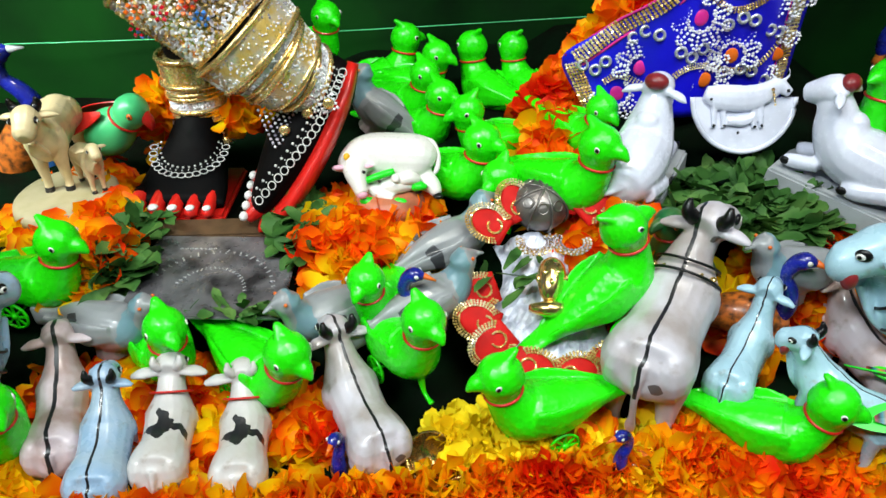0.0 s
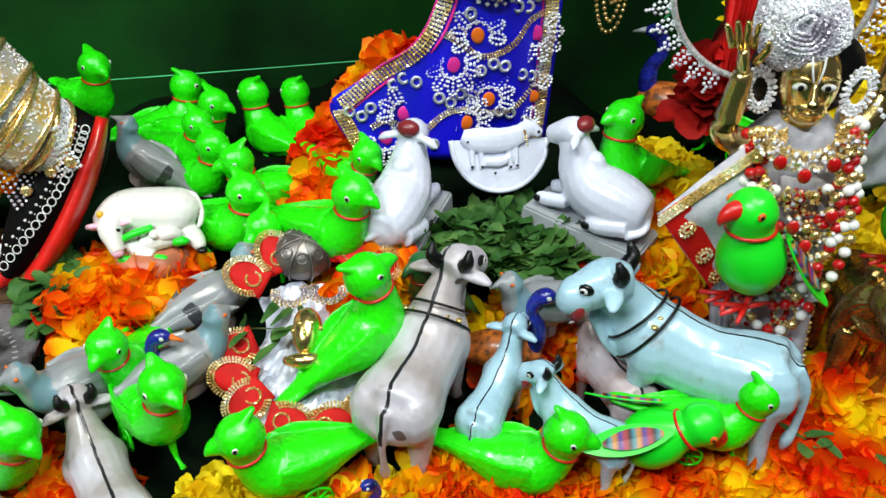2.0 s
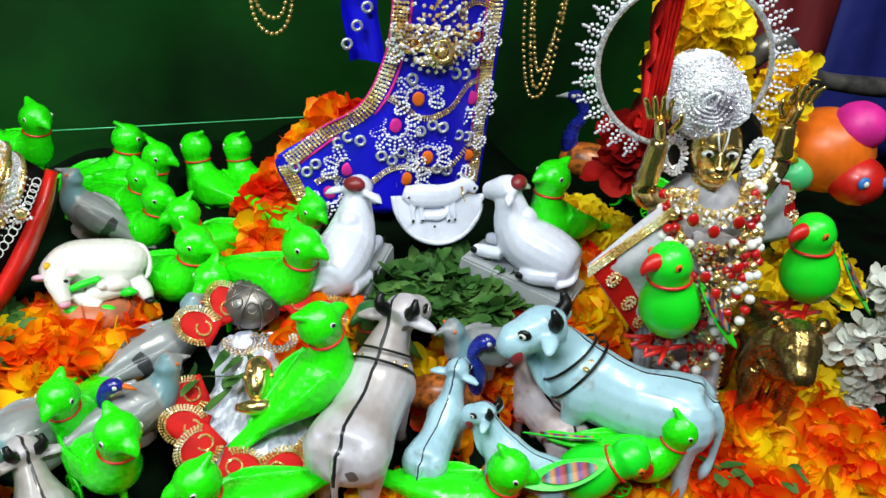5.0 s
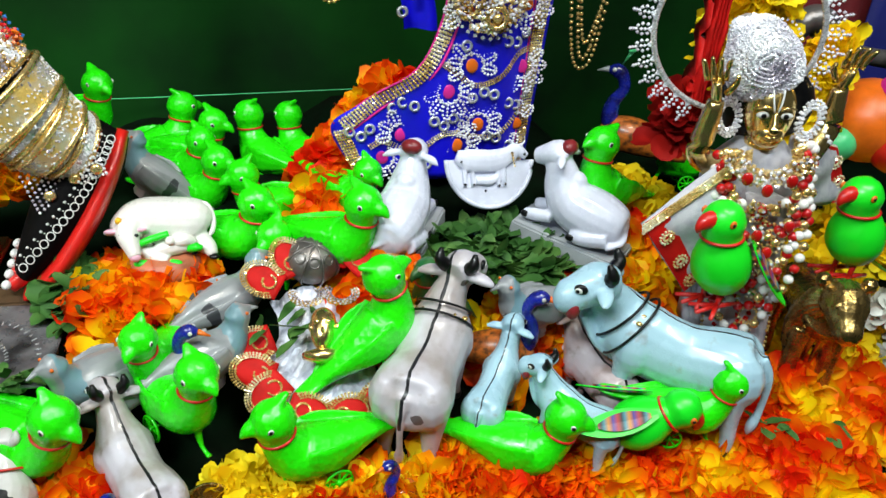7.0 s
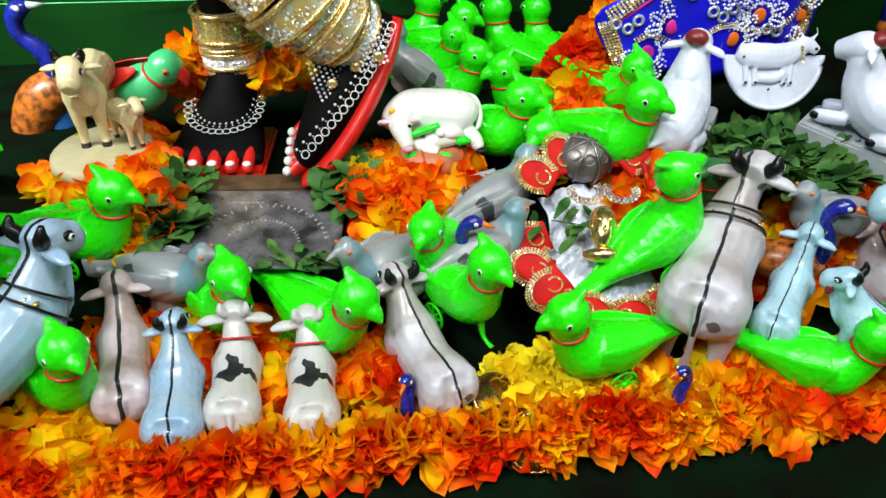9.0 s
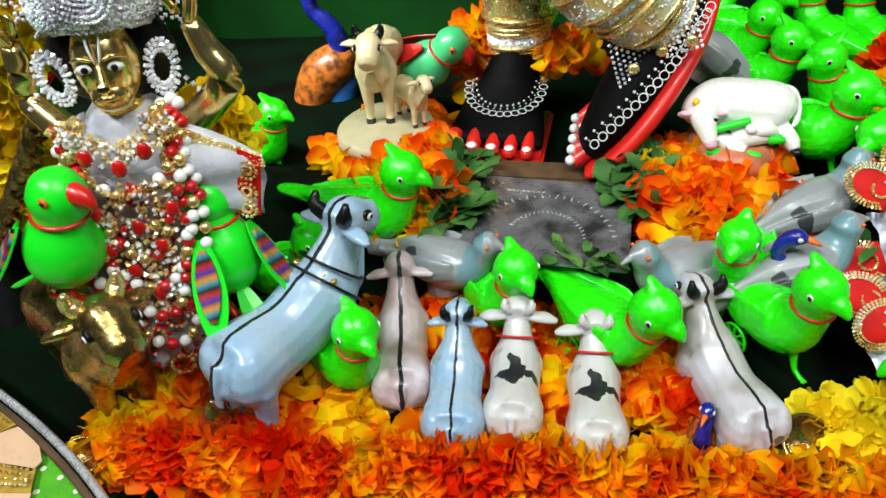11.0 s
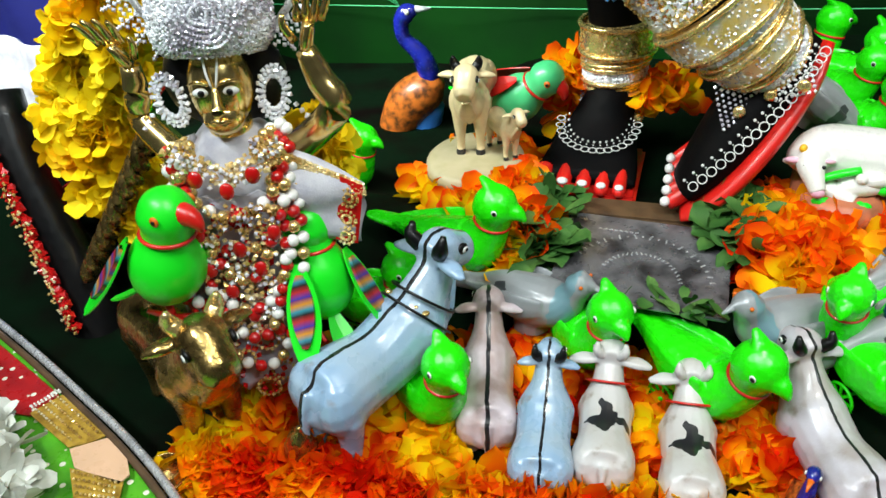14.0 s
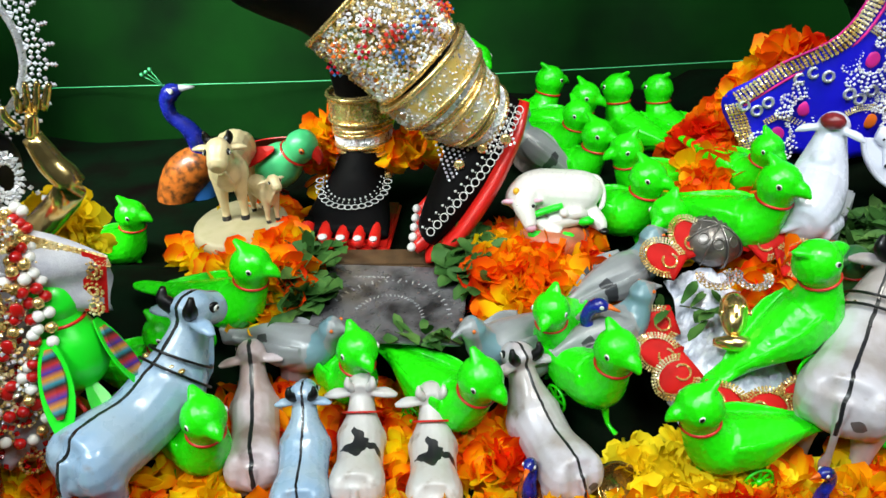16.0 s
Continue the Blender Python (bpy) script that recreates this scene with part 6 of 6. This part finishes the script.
def box_pot(label, m, mat):
    root = thing("brass_vessel", label, "brass vessel")
    bm = bmesh.new()
    tube(bm, [(0, 0, 0.0, 0.015), (0, 0, 0.003, 0.020), (0, 0, 0.012, 0.022), (0, 0, 0.020, 0.018), (0, 0, 0.024, 0.019)], 20, 3)
    part("bowl", bm, mat, root)
    for z, r in ((0.024, 0.0195), (0.012, 0.0222), (0.003, 0.0205)):
        bm = bmesh.new()
        ring(bm, pose(0, 0, z), r, 0.0014, 30, 6)
        part("rim", bm, mat, root)
    root.matrix_basis = m
    return root


box_pot("worn golden brass pot half buried in petals", pose(0.012, 0.338, -0.030, 40, 0, 10), BRASS)
box_pot("low brass vessel lying under the toy parrot", pose(0.075, 0.356, -0.032, 30, 20, 0), BRASS)
box_pot("small golden pot among petals", pose(-0.014, 0.366, -0.026, 20, 20, 0), BRASS)
box_pot("small brass incense pot by the picture frame", pose(-0.455, 0.268, -0.015, 0, 0, 0) @ Matrix.Scale(0.6, 4), BRASS)


# ---- flowers and leaves ----
def petal_mesh(name, petals, mat, label, category="flowers", pointed=False):
    """Cupped petals, each a strip of four steps that widens and then closes at its tip."""
    v, f = [], []
    shape = ((0.0, 0.22), (0.30, 0.66), (0.60, 1.0), (0.85, 0.72 if pointed else 0.92), (1.0, 0.10 if pointed else 0.50))
    for p, d, up, L, W in petals:
        d = Vector(d).normalized()
        s = d.cross(Vector(up))
        if s.length < 1e-3:
            s = d.cross(Vector((1, 0, 0)))
        s.normalize()
        nrm = s.cross(d)
        p = Vector(p)
        b = len(v)
        curl, twist = random.uniform(-0.16, 0.30) * L, random.uniform(-0.22, 0.22) * W
        cup = random.uniform(0.05, 0.30) * W
        for t, w in shape:
            c = p + d * (L * t) + nrm * (curl * t * t)
            h = s * (W * 0.5 * w)
            v += [tuple(c - h + nrm * (cup * w + twist * t)), tuple(c), tuple(c + h + nrm * (cup * w - twist * t))]
        for k in range(4):
            q = b + 3 * k
            f += [(q, q + 1, q + 4, q + 3), (q + 1, q + 2, q + 5, q + 4)]
    ob = joined(name, v, f, mat)
    me = ob.data
    idx = np.empty(len(me.loops), np.int32)
    me.loops.foreach_get("vertex_index", idx)
    uv = np.zeros((len(idx), 2), np.float32)
    uv[:, 0], uv[:, 1] = (idx % 3) / 2, (idx % 15) // 3 / 4
    me.uv_layers.new(name="petal").data.foreach_set("uv", uv.ravel())
    me.shade_smooth()
    return tagged(ob, label, category, "", "stuff")


def rnd_dir(zmin=-0.2):
    while True:
        d = Vector((random.gauss(0, 1), random.gauss(0, 1), random.gauss(0, 1))).normalized()
        if d.z > zmin:
            return d


def heads(spots, n, r, L=0.027, W=0.023):
    """Flower heads: overlapping petals that wrap a small dome and lift at their tips."""
    out = []
    for c in spots:
        lean = rnd_dir(0.2)
        for k in range(n):
            d = (rnd_dir(-0.3) + lean * 0.5).normalized()
            side = d.cross(rnd_dir(-1))
            out.append((Vector(c) + d * r * random.uniform(0.3, 0.9), side.normalized() * 0.85 + d * random.uniform(0.25, 0.9), d, L * random.uniform(0.65, 1.2), W * random.uniform(0.65, 1.2)))
    return out


def mound(cx, cy, rx, ry, lift, n):
    out = []
    for k in range(n):
        a, q = random.random() * 2 * math.pi, math.sqrt(random.random())
        x, y = cx + rx * q * math.cos(a), cy + ry * q * math.sin(a)
        out.append((x, y, height(x, y) + lift * (1 - q * q) + 0.004))
    return out


random.seed(31)
# front garland: a ruffled band of pleated petals
FRONT = [(-0.455, 0.280), (-0.40, 0.284), (-0.29, 0.294), (-0.15, 0.312), (0.0, 0.324), (0.116, 0.335), (0.20, 0.352), (0.30, 0.352), (0.43, 0.346), (0.54, 0.362), (0.70, 0.37)]
petals = []
line = spline(FRONT, 60)
for a, b in zip(line, line[1:]):
    for k in range(6):
        c = a + (b - a) * random.random()
        u = random.random()
        ruffle = 0.5 * math.sin(c[0] * 95) + 0.4 * noise.noise((c[0] * 60, u * 3, 0))
        p = Vector((c[0], c[1] + 0.010 + 0.018 * u, -0.030 + 0.014 * math.sin(math.pi * min(1, u * 0.9 + 0.1)) + 0.004 * random.random()))
        d = Vector((0.55 * ruffle + random.gauss(0, 0.22), -1.0 + 0.7 * u + random.gauss(0, 0.2), 0.05 + 0.75 * u + random.gauss(0, 0.18)))
        petals.append((p, d, (random.gauss(0, 0.5) + 0.6 * ruffle, -0.35, 0.8), random.uniform(0.024, 0.038), random.uniform(0.014, 0.026)))
petal_mesh("front_garland", petals, PETAL, "thick garland of orange and yellow marigold petals", "garland", True)
spots = []
for args in ((-0.060, 0.556, 0.052, 0.050, 0.008, 46), (-0.082, 0.520, 0.034, 0.040, 0.004, 22), (-0.338, 0.592, 0.058, 0.054, -0.012, 34), (-0.285, 0.508, 0.022, 0.026, 0.006, 7), (-0.305, 0.545, 0.03, 0.026, 0.0, 7)):
    spots += mound(*args)
petal_mesh("marigold_petals", heads(spots, 24, 0.012), PETAL, "heaped orange marigold flowers under the cow figurines")
spots = []
for args in ((-0.25, 0.42, 0.06, 0.03, -0.004, 22), (-0.16, 0.43, 0.06, 0.02, -0.004, 14), (-0.06, 0.40, 0.05, 0.025, -0.004, 12), (-0.36, 0.315, 0.10, 0.04, -0.004, 40), (-0.40, 0.36, 0.05, 0.05, -0.004, 16), (-0.19, 0.375, 0.10, 0.015, -0.008, 14)):
    spots += mound(*args)
petal_mesh("marigold_petals", heads(spots, 20, 0.010, 0.023, 0.019), PETAL, "orange marigold flowers strewn between the calves")
spots = []
for args in ((0.14, 0.51, 0.03, 0.03, 0.03, 14), (0.26, 0.485, 0.04, 0.03, 0.01, 16), (0.10, 0.62, 0.03, 0.06, 0.03, 22), (0.37, 0.53, 0.05, 0.07, 0.02, 36), (0.30, 0.36, 0.10, 0.03, 0.0, 24), (0.46, 0.355, 0.09, 0.05, 0.006, 60), (0.43, 0.32, 0.08, 0.02, 0.0, 16), (0.17, 0.37, 0.06, 0.03, 0.0, 18), (0.58, 0.39, 0.06, 0.06, 0.0, 28), (0.50, 0.40, 0.04, 0.03, 0.04, 16)):
    spots += mound(*args)
for k in range(26):
    t = k / 25
    spots.append((0.090 + 0.092 * t + random.uniform(-0.006, 0.006), 0.710 + random.uniform(-0.006, 0.006), 0.085 + 0.112 * t + random.uniform(-0.006, 0.006)))
for k in range(4):
    spots.append((-0.190 + random.uniform(-0.014, 0.014), 0.688, 0.104 + random.uniform(-0.014, 0.016)))
for k in range(6):
    spots.append((-0.272 + random.uniform(-0.008, 0.008), 0.700, 0.070 + 0.045 * k / 5))
petal_mesh("marigold_petals", heads(spots, 24, 0.012), PETAL, "orange marigold garlands behind the dress and bulls")
spots = []
for args in ((0.040, 0.375, 0.045, 0.030, 0.004, 26), (0.12, 0.36, 0.06, 0.02, 0.0, 14), (0.45, 0.62, 0.07, 0.06, 0.04, 40), (0.58, 0.50, 0.07, 0.08, 0.04, 50), (0.66, 0.56, 0.05, 0.05, 0.06, 16)):
    spots += mound(*args)
for k in range(46):
    t = k / 45
    spots.append((0.428 + 0.062 * random.random(), 0.540 + 0.01 * random.random(), 0.225 + 0.12 * t))
for k in range(24):
    spots.append((0.540 + 0.03 * random.random(), 0.55, 0.16 + 0.13 * random.random()))
petal_mesh("yellow_marigolds", heads(spots, 34, 0.012, 0.018, 0.014), YELLOW_PETAL, "bright yellow marigold flowers around the brass idol")
spots = []
for k in range(70):
    t = k / 69
    spots.append((-0.500 - 0.085 * math.sin(t * 2.4) + random.uniform(-0.028, 0.028), 0.430 + random.uniform(-0.01, 0.01), 0.275 - 0.21 * t))
for k in range(7):
    spots.append((-0.402 + random.uniform(-0.010, 0.010), 0.432, 0.150 + random.uniform(-0.015, 0.015)))
petal_mesh("yellow_marigolds", heads(spots, 34, 0.012, 0.018, 0.014), YELLOW_PETAL, "bright yellow marigold garland behind the brass idol")
spots = [(0.392 + 0.018 * random.random(), 0.525, 0.212 + 0.028 * random.random()) for k in range(5)]
petal_mesh("red_flowers", heads(spots, 24, 0.012), island_material("red_petals", [(0.0, (0.2, 0.003, 0.004)), (1.0, (0.45, 0.01, 0.006))], 0.6, 0.2), "red flowers tucked behind the halo")


def leaves(spots, L, W):
    out = []
    for x, y, z in spots:
        d = Vector((random.gauss(0, 1), random.gauss(0, 1), random.gauss(0, 0.28)))
        out.append(((x, y, z), d, (random.gauss(0, 0.3), random.gauss(0, 0.3), 1), L * random.uniform(0.6, 1.25), W * random.uniform(0.7, 1.3)))
    return out


def leaf_spots(cx, cy, rx, ry, base, lift, n):
    out = []
    for k in range(n):
        a, q = random.random() * 2 * math.pi, math.sqrt(random.random())
        out.append((cx + rx * q * math.cos(a), cy + ry * q * math.sin(a), base + lift * (1 - q * q) * random.random() + 0.003))
    return out


petal_mesh("basil_leaves", leaves(leaf_spots(0.252, 0.552, 0.082, 0.050, 0.082, 0.016, 1000), 0.025, 0.0125), LEAF, "heap of dark green holy basil leaves below the plaque", "leaves", True)
petal_mesh("basil_leaves", leaves(leaf_spots(-0.266, 0.530, 0.024, 0.040, 0.050, 0.018, 90), 0.023, 0.014) + leaves(leaf_spots(-0.258, 0.500, 0.020, 0.022, 0.050, 0.014, 22), 0.029, 0.020), LEAF, "sprig of green basil leaves beside the tin plate", "leaves", True)
petal_mesh("basil_leaves", leaves(leaf_spots(-0.116, 0.560, 0.024, 0.045, 0.056, 0.022, 240), 0.021, 0.013), LEAF, "sprig of green basil leaves beside the raised foot", "leaves", True)
petal_mesh("basil_leaves", leaves(leaf_spots(-0.15, 0.452, 0.05, 0.008, 0.046, 0.006, 22), 0.018, 0.009) + leaves(leaf_spots(-0.265, 0.577, 0.02, 0.01, 0.055, 0.006, 26), 0.018, 0.009) + leaves(leaf_spots(0.06, 0.47, 0.03, 0.02, 0.062, 0.01, 12), 0.026, 0.008), LEAF, "loose green basil leaves around the tin plate", "leaves", True)
petal_mesh("basil_leaves", leaves(leaf_spots(0.45, 0.35, 0.02, 0.012, 0.018, 0.008, 5), 0.026, 0.009) + leaves(leaf_spots(0.50, 0.34, 0.02, 0.01, 0.010, 0.006, 3), 0.018, 0.008), LEAF, "a few green leaves lying on the petals", "leaves", True)


# ---- edges of the stand ----
def flat_cloth(name, corners, mat, label):
    bm = bmesh.new()
    n = 16
    c = [Vector(q) for q in corners]
    g = [[bm.verts.new(c[0].lerp(c[1], i / n).lerp(c[3].lerp(c[2], i / n), j / n) + Vector((0, 0.006 * math.sin(i * 1.3 + 0.3 * j), 0.003 * math.sin(j)))) for i in range(n + 1)] for j in range(n + 1)]
    for j in range(n):
        for i in range(n):
            q = bm.faces.new((g[j][i], g[j][i + 1], g[j + 1][i + 1], g[j + 1][i]))
            q.smooth = True
    bm.normal_update()
    bmesh.ops.solidify(bm, geom=bm.faces[:], thickness=0.003)
    return tagged(part(name, bm, mat), label, "cloth")


MAROON_CLOTH = material("maroon_cloth", (0.16, 0.008, 0.012), 0.7, scale=20, bump=0.4)
NAVY = material("navy_cloth", (0.010, 0.014, 0.16), 0.6, scale=20, bump=0.4)
flat_cloth("red_banner", [(0.391, 0.503, 0.235), (0.400, 0.503, 0.235), (0.405, 0.503, 0.365), (0.393, 0.503, 0.365)], RED_CLOTH, "narrow red banner with gold edge behind the halo")
flat_cloth("red_drape", [(0.70, 0.86, 0.20), (0.88, 0.86, 0.20), (0.88, 0.86, 0.70), (0.68, 0.86, 0.70)], MAROON_CLOTH, "dark red cloth hanging beside the backdrop")
flat_cloth("blue_drape", [(0.86, 0.84, 0.10), (1.15, 0.84, 0.10), (1.15, 0.84, 0.70), (0.86, 0.84, 0.70)], NAVY, "dark blue cloth hanging beside the backdrop")
flat_cloth("blue_drape", [(-1.05, 0.62, 0.00), (-0.80, 0.66, 0.00), (-0.78, 0.66, 0.50), (-1.05, 0.62, 0.50)], NAVY, "dark blue cloth at the side of the stand")
flat_cloth("white_lace_cloth", [(-0.84, 0.50, 0.09), (-0.67, 0.50, 0.10), (-0.65, 0.53, 0.165), (-0.84, 0.53, 0.185)], WHITE_CLOTH, "white lace cloth over a side figure")
flat_cloth("red_brocade_cloth", [(-0.75, 0.46, 0.02), (-0.60, 0.47, 0.06), (-0.575, 0.49, 0.155), (-0.62, 0.49, 0.10)], RED_CLOTH, "red brocade cloth with gold work at the side")
swan = thing("swan_figurine", "grey glass swan figurine behind the brass idol", "swan figurine")
bm = bmesh.new()
tube(bm, [(0.635, 0.70, 0.265, 0.006), (0.645, 0.70, 0.285, 0.016), (0.665, 0.70, 0.285, 0.018), (0.695, 0.70, 0.262, 0.012), (0.74, 0.70, 0.250, 0.010), (0.82, 0.70, 0.243, 0.012), (0.86, 0.70, 0.24, 0.006)], 16, 4)
part("body", bm, DULL_SILVER, swan)
toy = thing("toy_duck", "orange rubber toy with red head and blue eyes", "toy")
for nm, c, r, mt in (("body", (0.640, 0.565, 0.215), 0.046, ORANGE), ("head", (0.652, 0.528, 0.197), 0.027, RED), ("cap", (0.652, 0.545, 0.246), 0.026, MAGENTA)):
    bm = bmesh.new()
    ball(bm, c, r, 24, (1, 1, 0.92))
    part(nm, bm, mt, toy)
for sx in (-1, 1):
    bm = bmesh.new()
    ball(bm, (0.652 + sx * 0.013, 0.505, 0.203), 0.0065, 12, (1, 0.5, 1))
    e = part("eye", bm, SKY_PAINT, toy, "blue painted eye")
    bm = bmesh.new()
    ball(bm, (0.652 + sx * 0.013, 0.502, 0.203), 0.003, 10, (1, 0.5, 1))
    part("pupil", bm, EYE_WHITE, e)
bm = bmesh.new()
ball(bm, (0.598, 0.55, 0.195), 0.018, 18)
tagged(part("green_ball", bm, MINT), "glossy green ball beside the rubber toy", "ball")
random.seed(41)
spots = [(0.650 + 0.02 * math.sin(k * 0.5) + random.uniform(-0.012, 0.012), 0.44 + random.uniform(-0.012, 0.012), 0.12 - 0.17 * k / 27) for k in range(28)]
petal_mesh("white_garland", heads(spots, 34, 0.016, 0.016, 0.012), WHITE_PETAL, "creamy white flower garland hanging at the side", "garland")

# staff and dark posts by the idol
staff = thing("twisted_staff", "twisted brass staff leaning beside the idol", "staff")
a, b = Vector((-0.505, 0.404, 0.175)), Vector((-0.605, 0.400, 0.035))
for s in range(3):
    bm = bmesh.new()
    tube(bm, [(*(a.lerp(b, k / 30) + Vector((0.0048 * math.cos(k * 0.8 + s * 2.09), 0.006 * math.sin(k * 0.8 + s * 2.09), 0.003 * math.sin(k * 0.8 + s * 2.09)))), 0.0055) for k in range(31)], 8, 2)
    part("strand", bm, BRASS, staff)
for x0, x1 in ((-0.69, -0.63),):
    bm = bmesh.new()
    tube(bm, [(x0, 0.45, 0.16, 0.018), (x0 + 0.02, 0.43, 0.10, 0.020), (x1, 0.41, 0.0, 0.024), (x1 + 0.02, 0.395, -0.06, 0.026), (x1 + 0.05, 0.38, -0.16, 0.026)], 18, 3)
    tagged(part("dark_post", bm, BLACK), "dark polished post with a red tinsel garland", "post")
    g = [(x0 + (x1 - x0) * t + 0.012 + random.uniform(-0.005, 0.005), 0.415 - 0.035 * t - 0.002, 0.13 - 0.14 * t) for t in [k / 120 for k in range(121)]]
    tl = thing("tinsel_garland", "red tinsel garland with silver curls", "garland")
    gems("red_tinsel", g, 0.004, RED_BEAD, tl)
    gems("silver_curls", [(x + 0.004 * math.sin(k), y - 0.004, z) for k, (x, y, z) in enumerate(g)], 0.0016, GOLD_BEAD, tl)


# ---- framed picture in the corner ----
def dotted(nt, c):
    n = nt.nodes.new("ShaderNodeTexVoronoi")
    n.inputs["Scale"].default_value = 110
    nt.links.new(nt.nodes.new("ShaderNodeTexCoord").outputs["Object"], n.inputs["Vector"])
    d = math_node(nt, "LESS_THAN", n.outputs["Distance"], 0.22)
    return blend_colour(nt, d, c, (0.75, 0.75, 0.6))


PRINT_GREEN = material("green_print", (0.10, 0.42, 0.02), 0.3, spot=(0.05, 0.28, 0.02), paint=dotted)
PRINT_RED = material("red_print", (0.40, 0.012, 0.012), 0.3, paint=dotted)
PRINT_SKIN = material("peach_print", (0.72, 0.45, 0.28), 0.3, amount=0.2)
PRINT_GOLD = material("gold_print", (0.45, 0.28, 0.04), 0.35, spot=(0.2, 0.1, 0.01), scale=200)
frame_ob = thing("picture_frame", "oval picture with green and red print lying in the corner", "picture")
EDGE = [(-0.700, 0.367), (-0.666, 0.355), (-0.606, 0.331), (-0.544, 0.304), (-0.484, 0.277), (-0.424, 0.243), (-0.37, 0.20), (-0.345, 0.15)]
bm = bmesh.new()
tube(bm, [(x, y, 0.003, 0.0028, 0.004) for x, y in EDGE], 10, 4)
part("rim", bm, SILVER, frame_ob, "thin silver rim")
bm = bmesh.new()
tube(bm, [(x - 0.002, y - 0.006, 0.002, 0.0026, 0.003) for x, y in EDGE], 8, 4)
part("inner_rim", bm, WOOD, frame_ob, "narrow brown inner rim")


def printed(name, pts, lift, mat, label=""):
    """A flat printed shape with a thin edge."""
    bm = bmesh.new()
    bm.faces.new([bm.verts.new((x, y, lift)) for x, y in pts])
    bm.normal_update()
    bmesh.ops.recalc_face_normals(bm, faces=bm.faces[:])
    bmesh.ops.solidify(bm, geom=bm.faces[:], thickness=0.001)
    return part(name, bm, mat, frame_ob, label)


def studs(a, b, c, d, rows, n, mat, name, label):
    """Rows of raised dots across the four-sided patch a b c d."""
    a, b, c, d = (Vector(q) for q in (a, b, c, d))
    out = []
    for j in range(rows):
        for i in range(n):
            u, w = (i + 0.5) / n, (j + 0.5) / rows
            p = a.lerp(b, u).lerp(d.lerp(c, u), w)
            out.append((p.x, p.y, 0.0055))
    gems(name, out, 0.0013, mat, frame_ob, label)


printed("board", [(x - 0.004, y - 0.006) for x, y in EDGE] + [(-0.50, 0.02), (-0.78, 0.10), (-0.76, 0.33)], -0.003, PRINT_GREEN, "green printed sheet with pale dots")
printed("red_field", [(-0.690, 0.350), (-0.650, 0.336), (-0.566, 0.303), (-0.572, 0.281), (-0.640, 0.275), (-0.70, 0.300)], 0.0, PRINT_RED, "red printed field with pale dots")
studs((-0.575, 0.285), (-0.566, 0.305), (-0.562, 0.303), (-0.571, 0.283), 2, 9, PEARL, "white_studs", "row of white dots")
printed("gold_band", [(-0.562, 0.303), (-0.534, 0.294), (-0.506, 0.279), (-0.512, 0.271), (-0.524, 0.263), (-0.572, 0.281)], 0.002, PRINT_GOLD, "gold printed band")
studs((-0.570, 0.282), (-0.525, 0.265), (-0.508, 0.279), (-0.562, 0.301), 4, 14, GOLD_BEAD, "gold_studs", "rows of gold dots")
printed("plain_shape", [(-0.504, 0.277), (-0.482, 0.268), (-0.470, 0.255), (-0.472, 0.247), (-0.508, 0.250), (-0.522, 0.262)], 0.002, PRINT_SKIN, "plain peach shape")
printed("gold_band", [(-0.511, 0.249), (-0.470, 0.249), (-0.462, 0.233), (-0.490, 0.228)], 0.003, PRINT_GOLD, "gold printed band")
studs((-0.509, 0.248), (-0.472, 0.248), (-0.464, 0.234), (-0.490, 0.230), 4, 9, GOLD_BEAD, "gold_studs", "rows of gold dots")
printed("plain_shape", [(-0.490, 0.228), (-0.462, 0.233), (-0.450, 0.205), (-0.470, 0.195)], 0.002, PRINT_SKIN, "plain peach shape")
spots = [(-0.655 + 0.150 * k / 44 + random.uniform(-0.018, 0.004), 0.300 - 0.085 * k / 44 - 0.045 * random.random(), 0.010 + 0.012 * random.random()) for k in range(45)]
petal_mesh("white_flowers", heads(spots, 26, 0.014, 0.022, 0.012), WHITE_PETAL, "white tuberose garland lying over the picture", "garland")
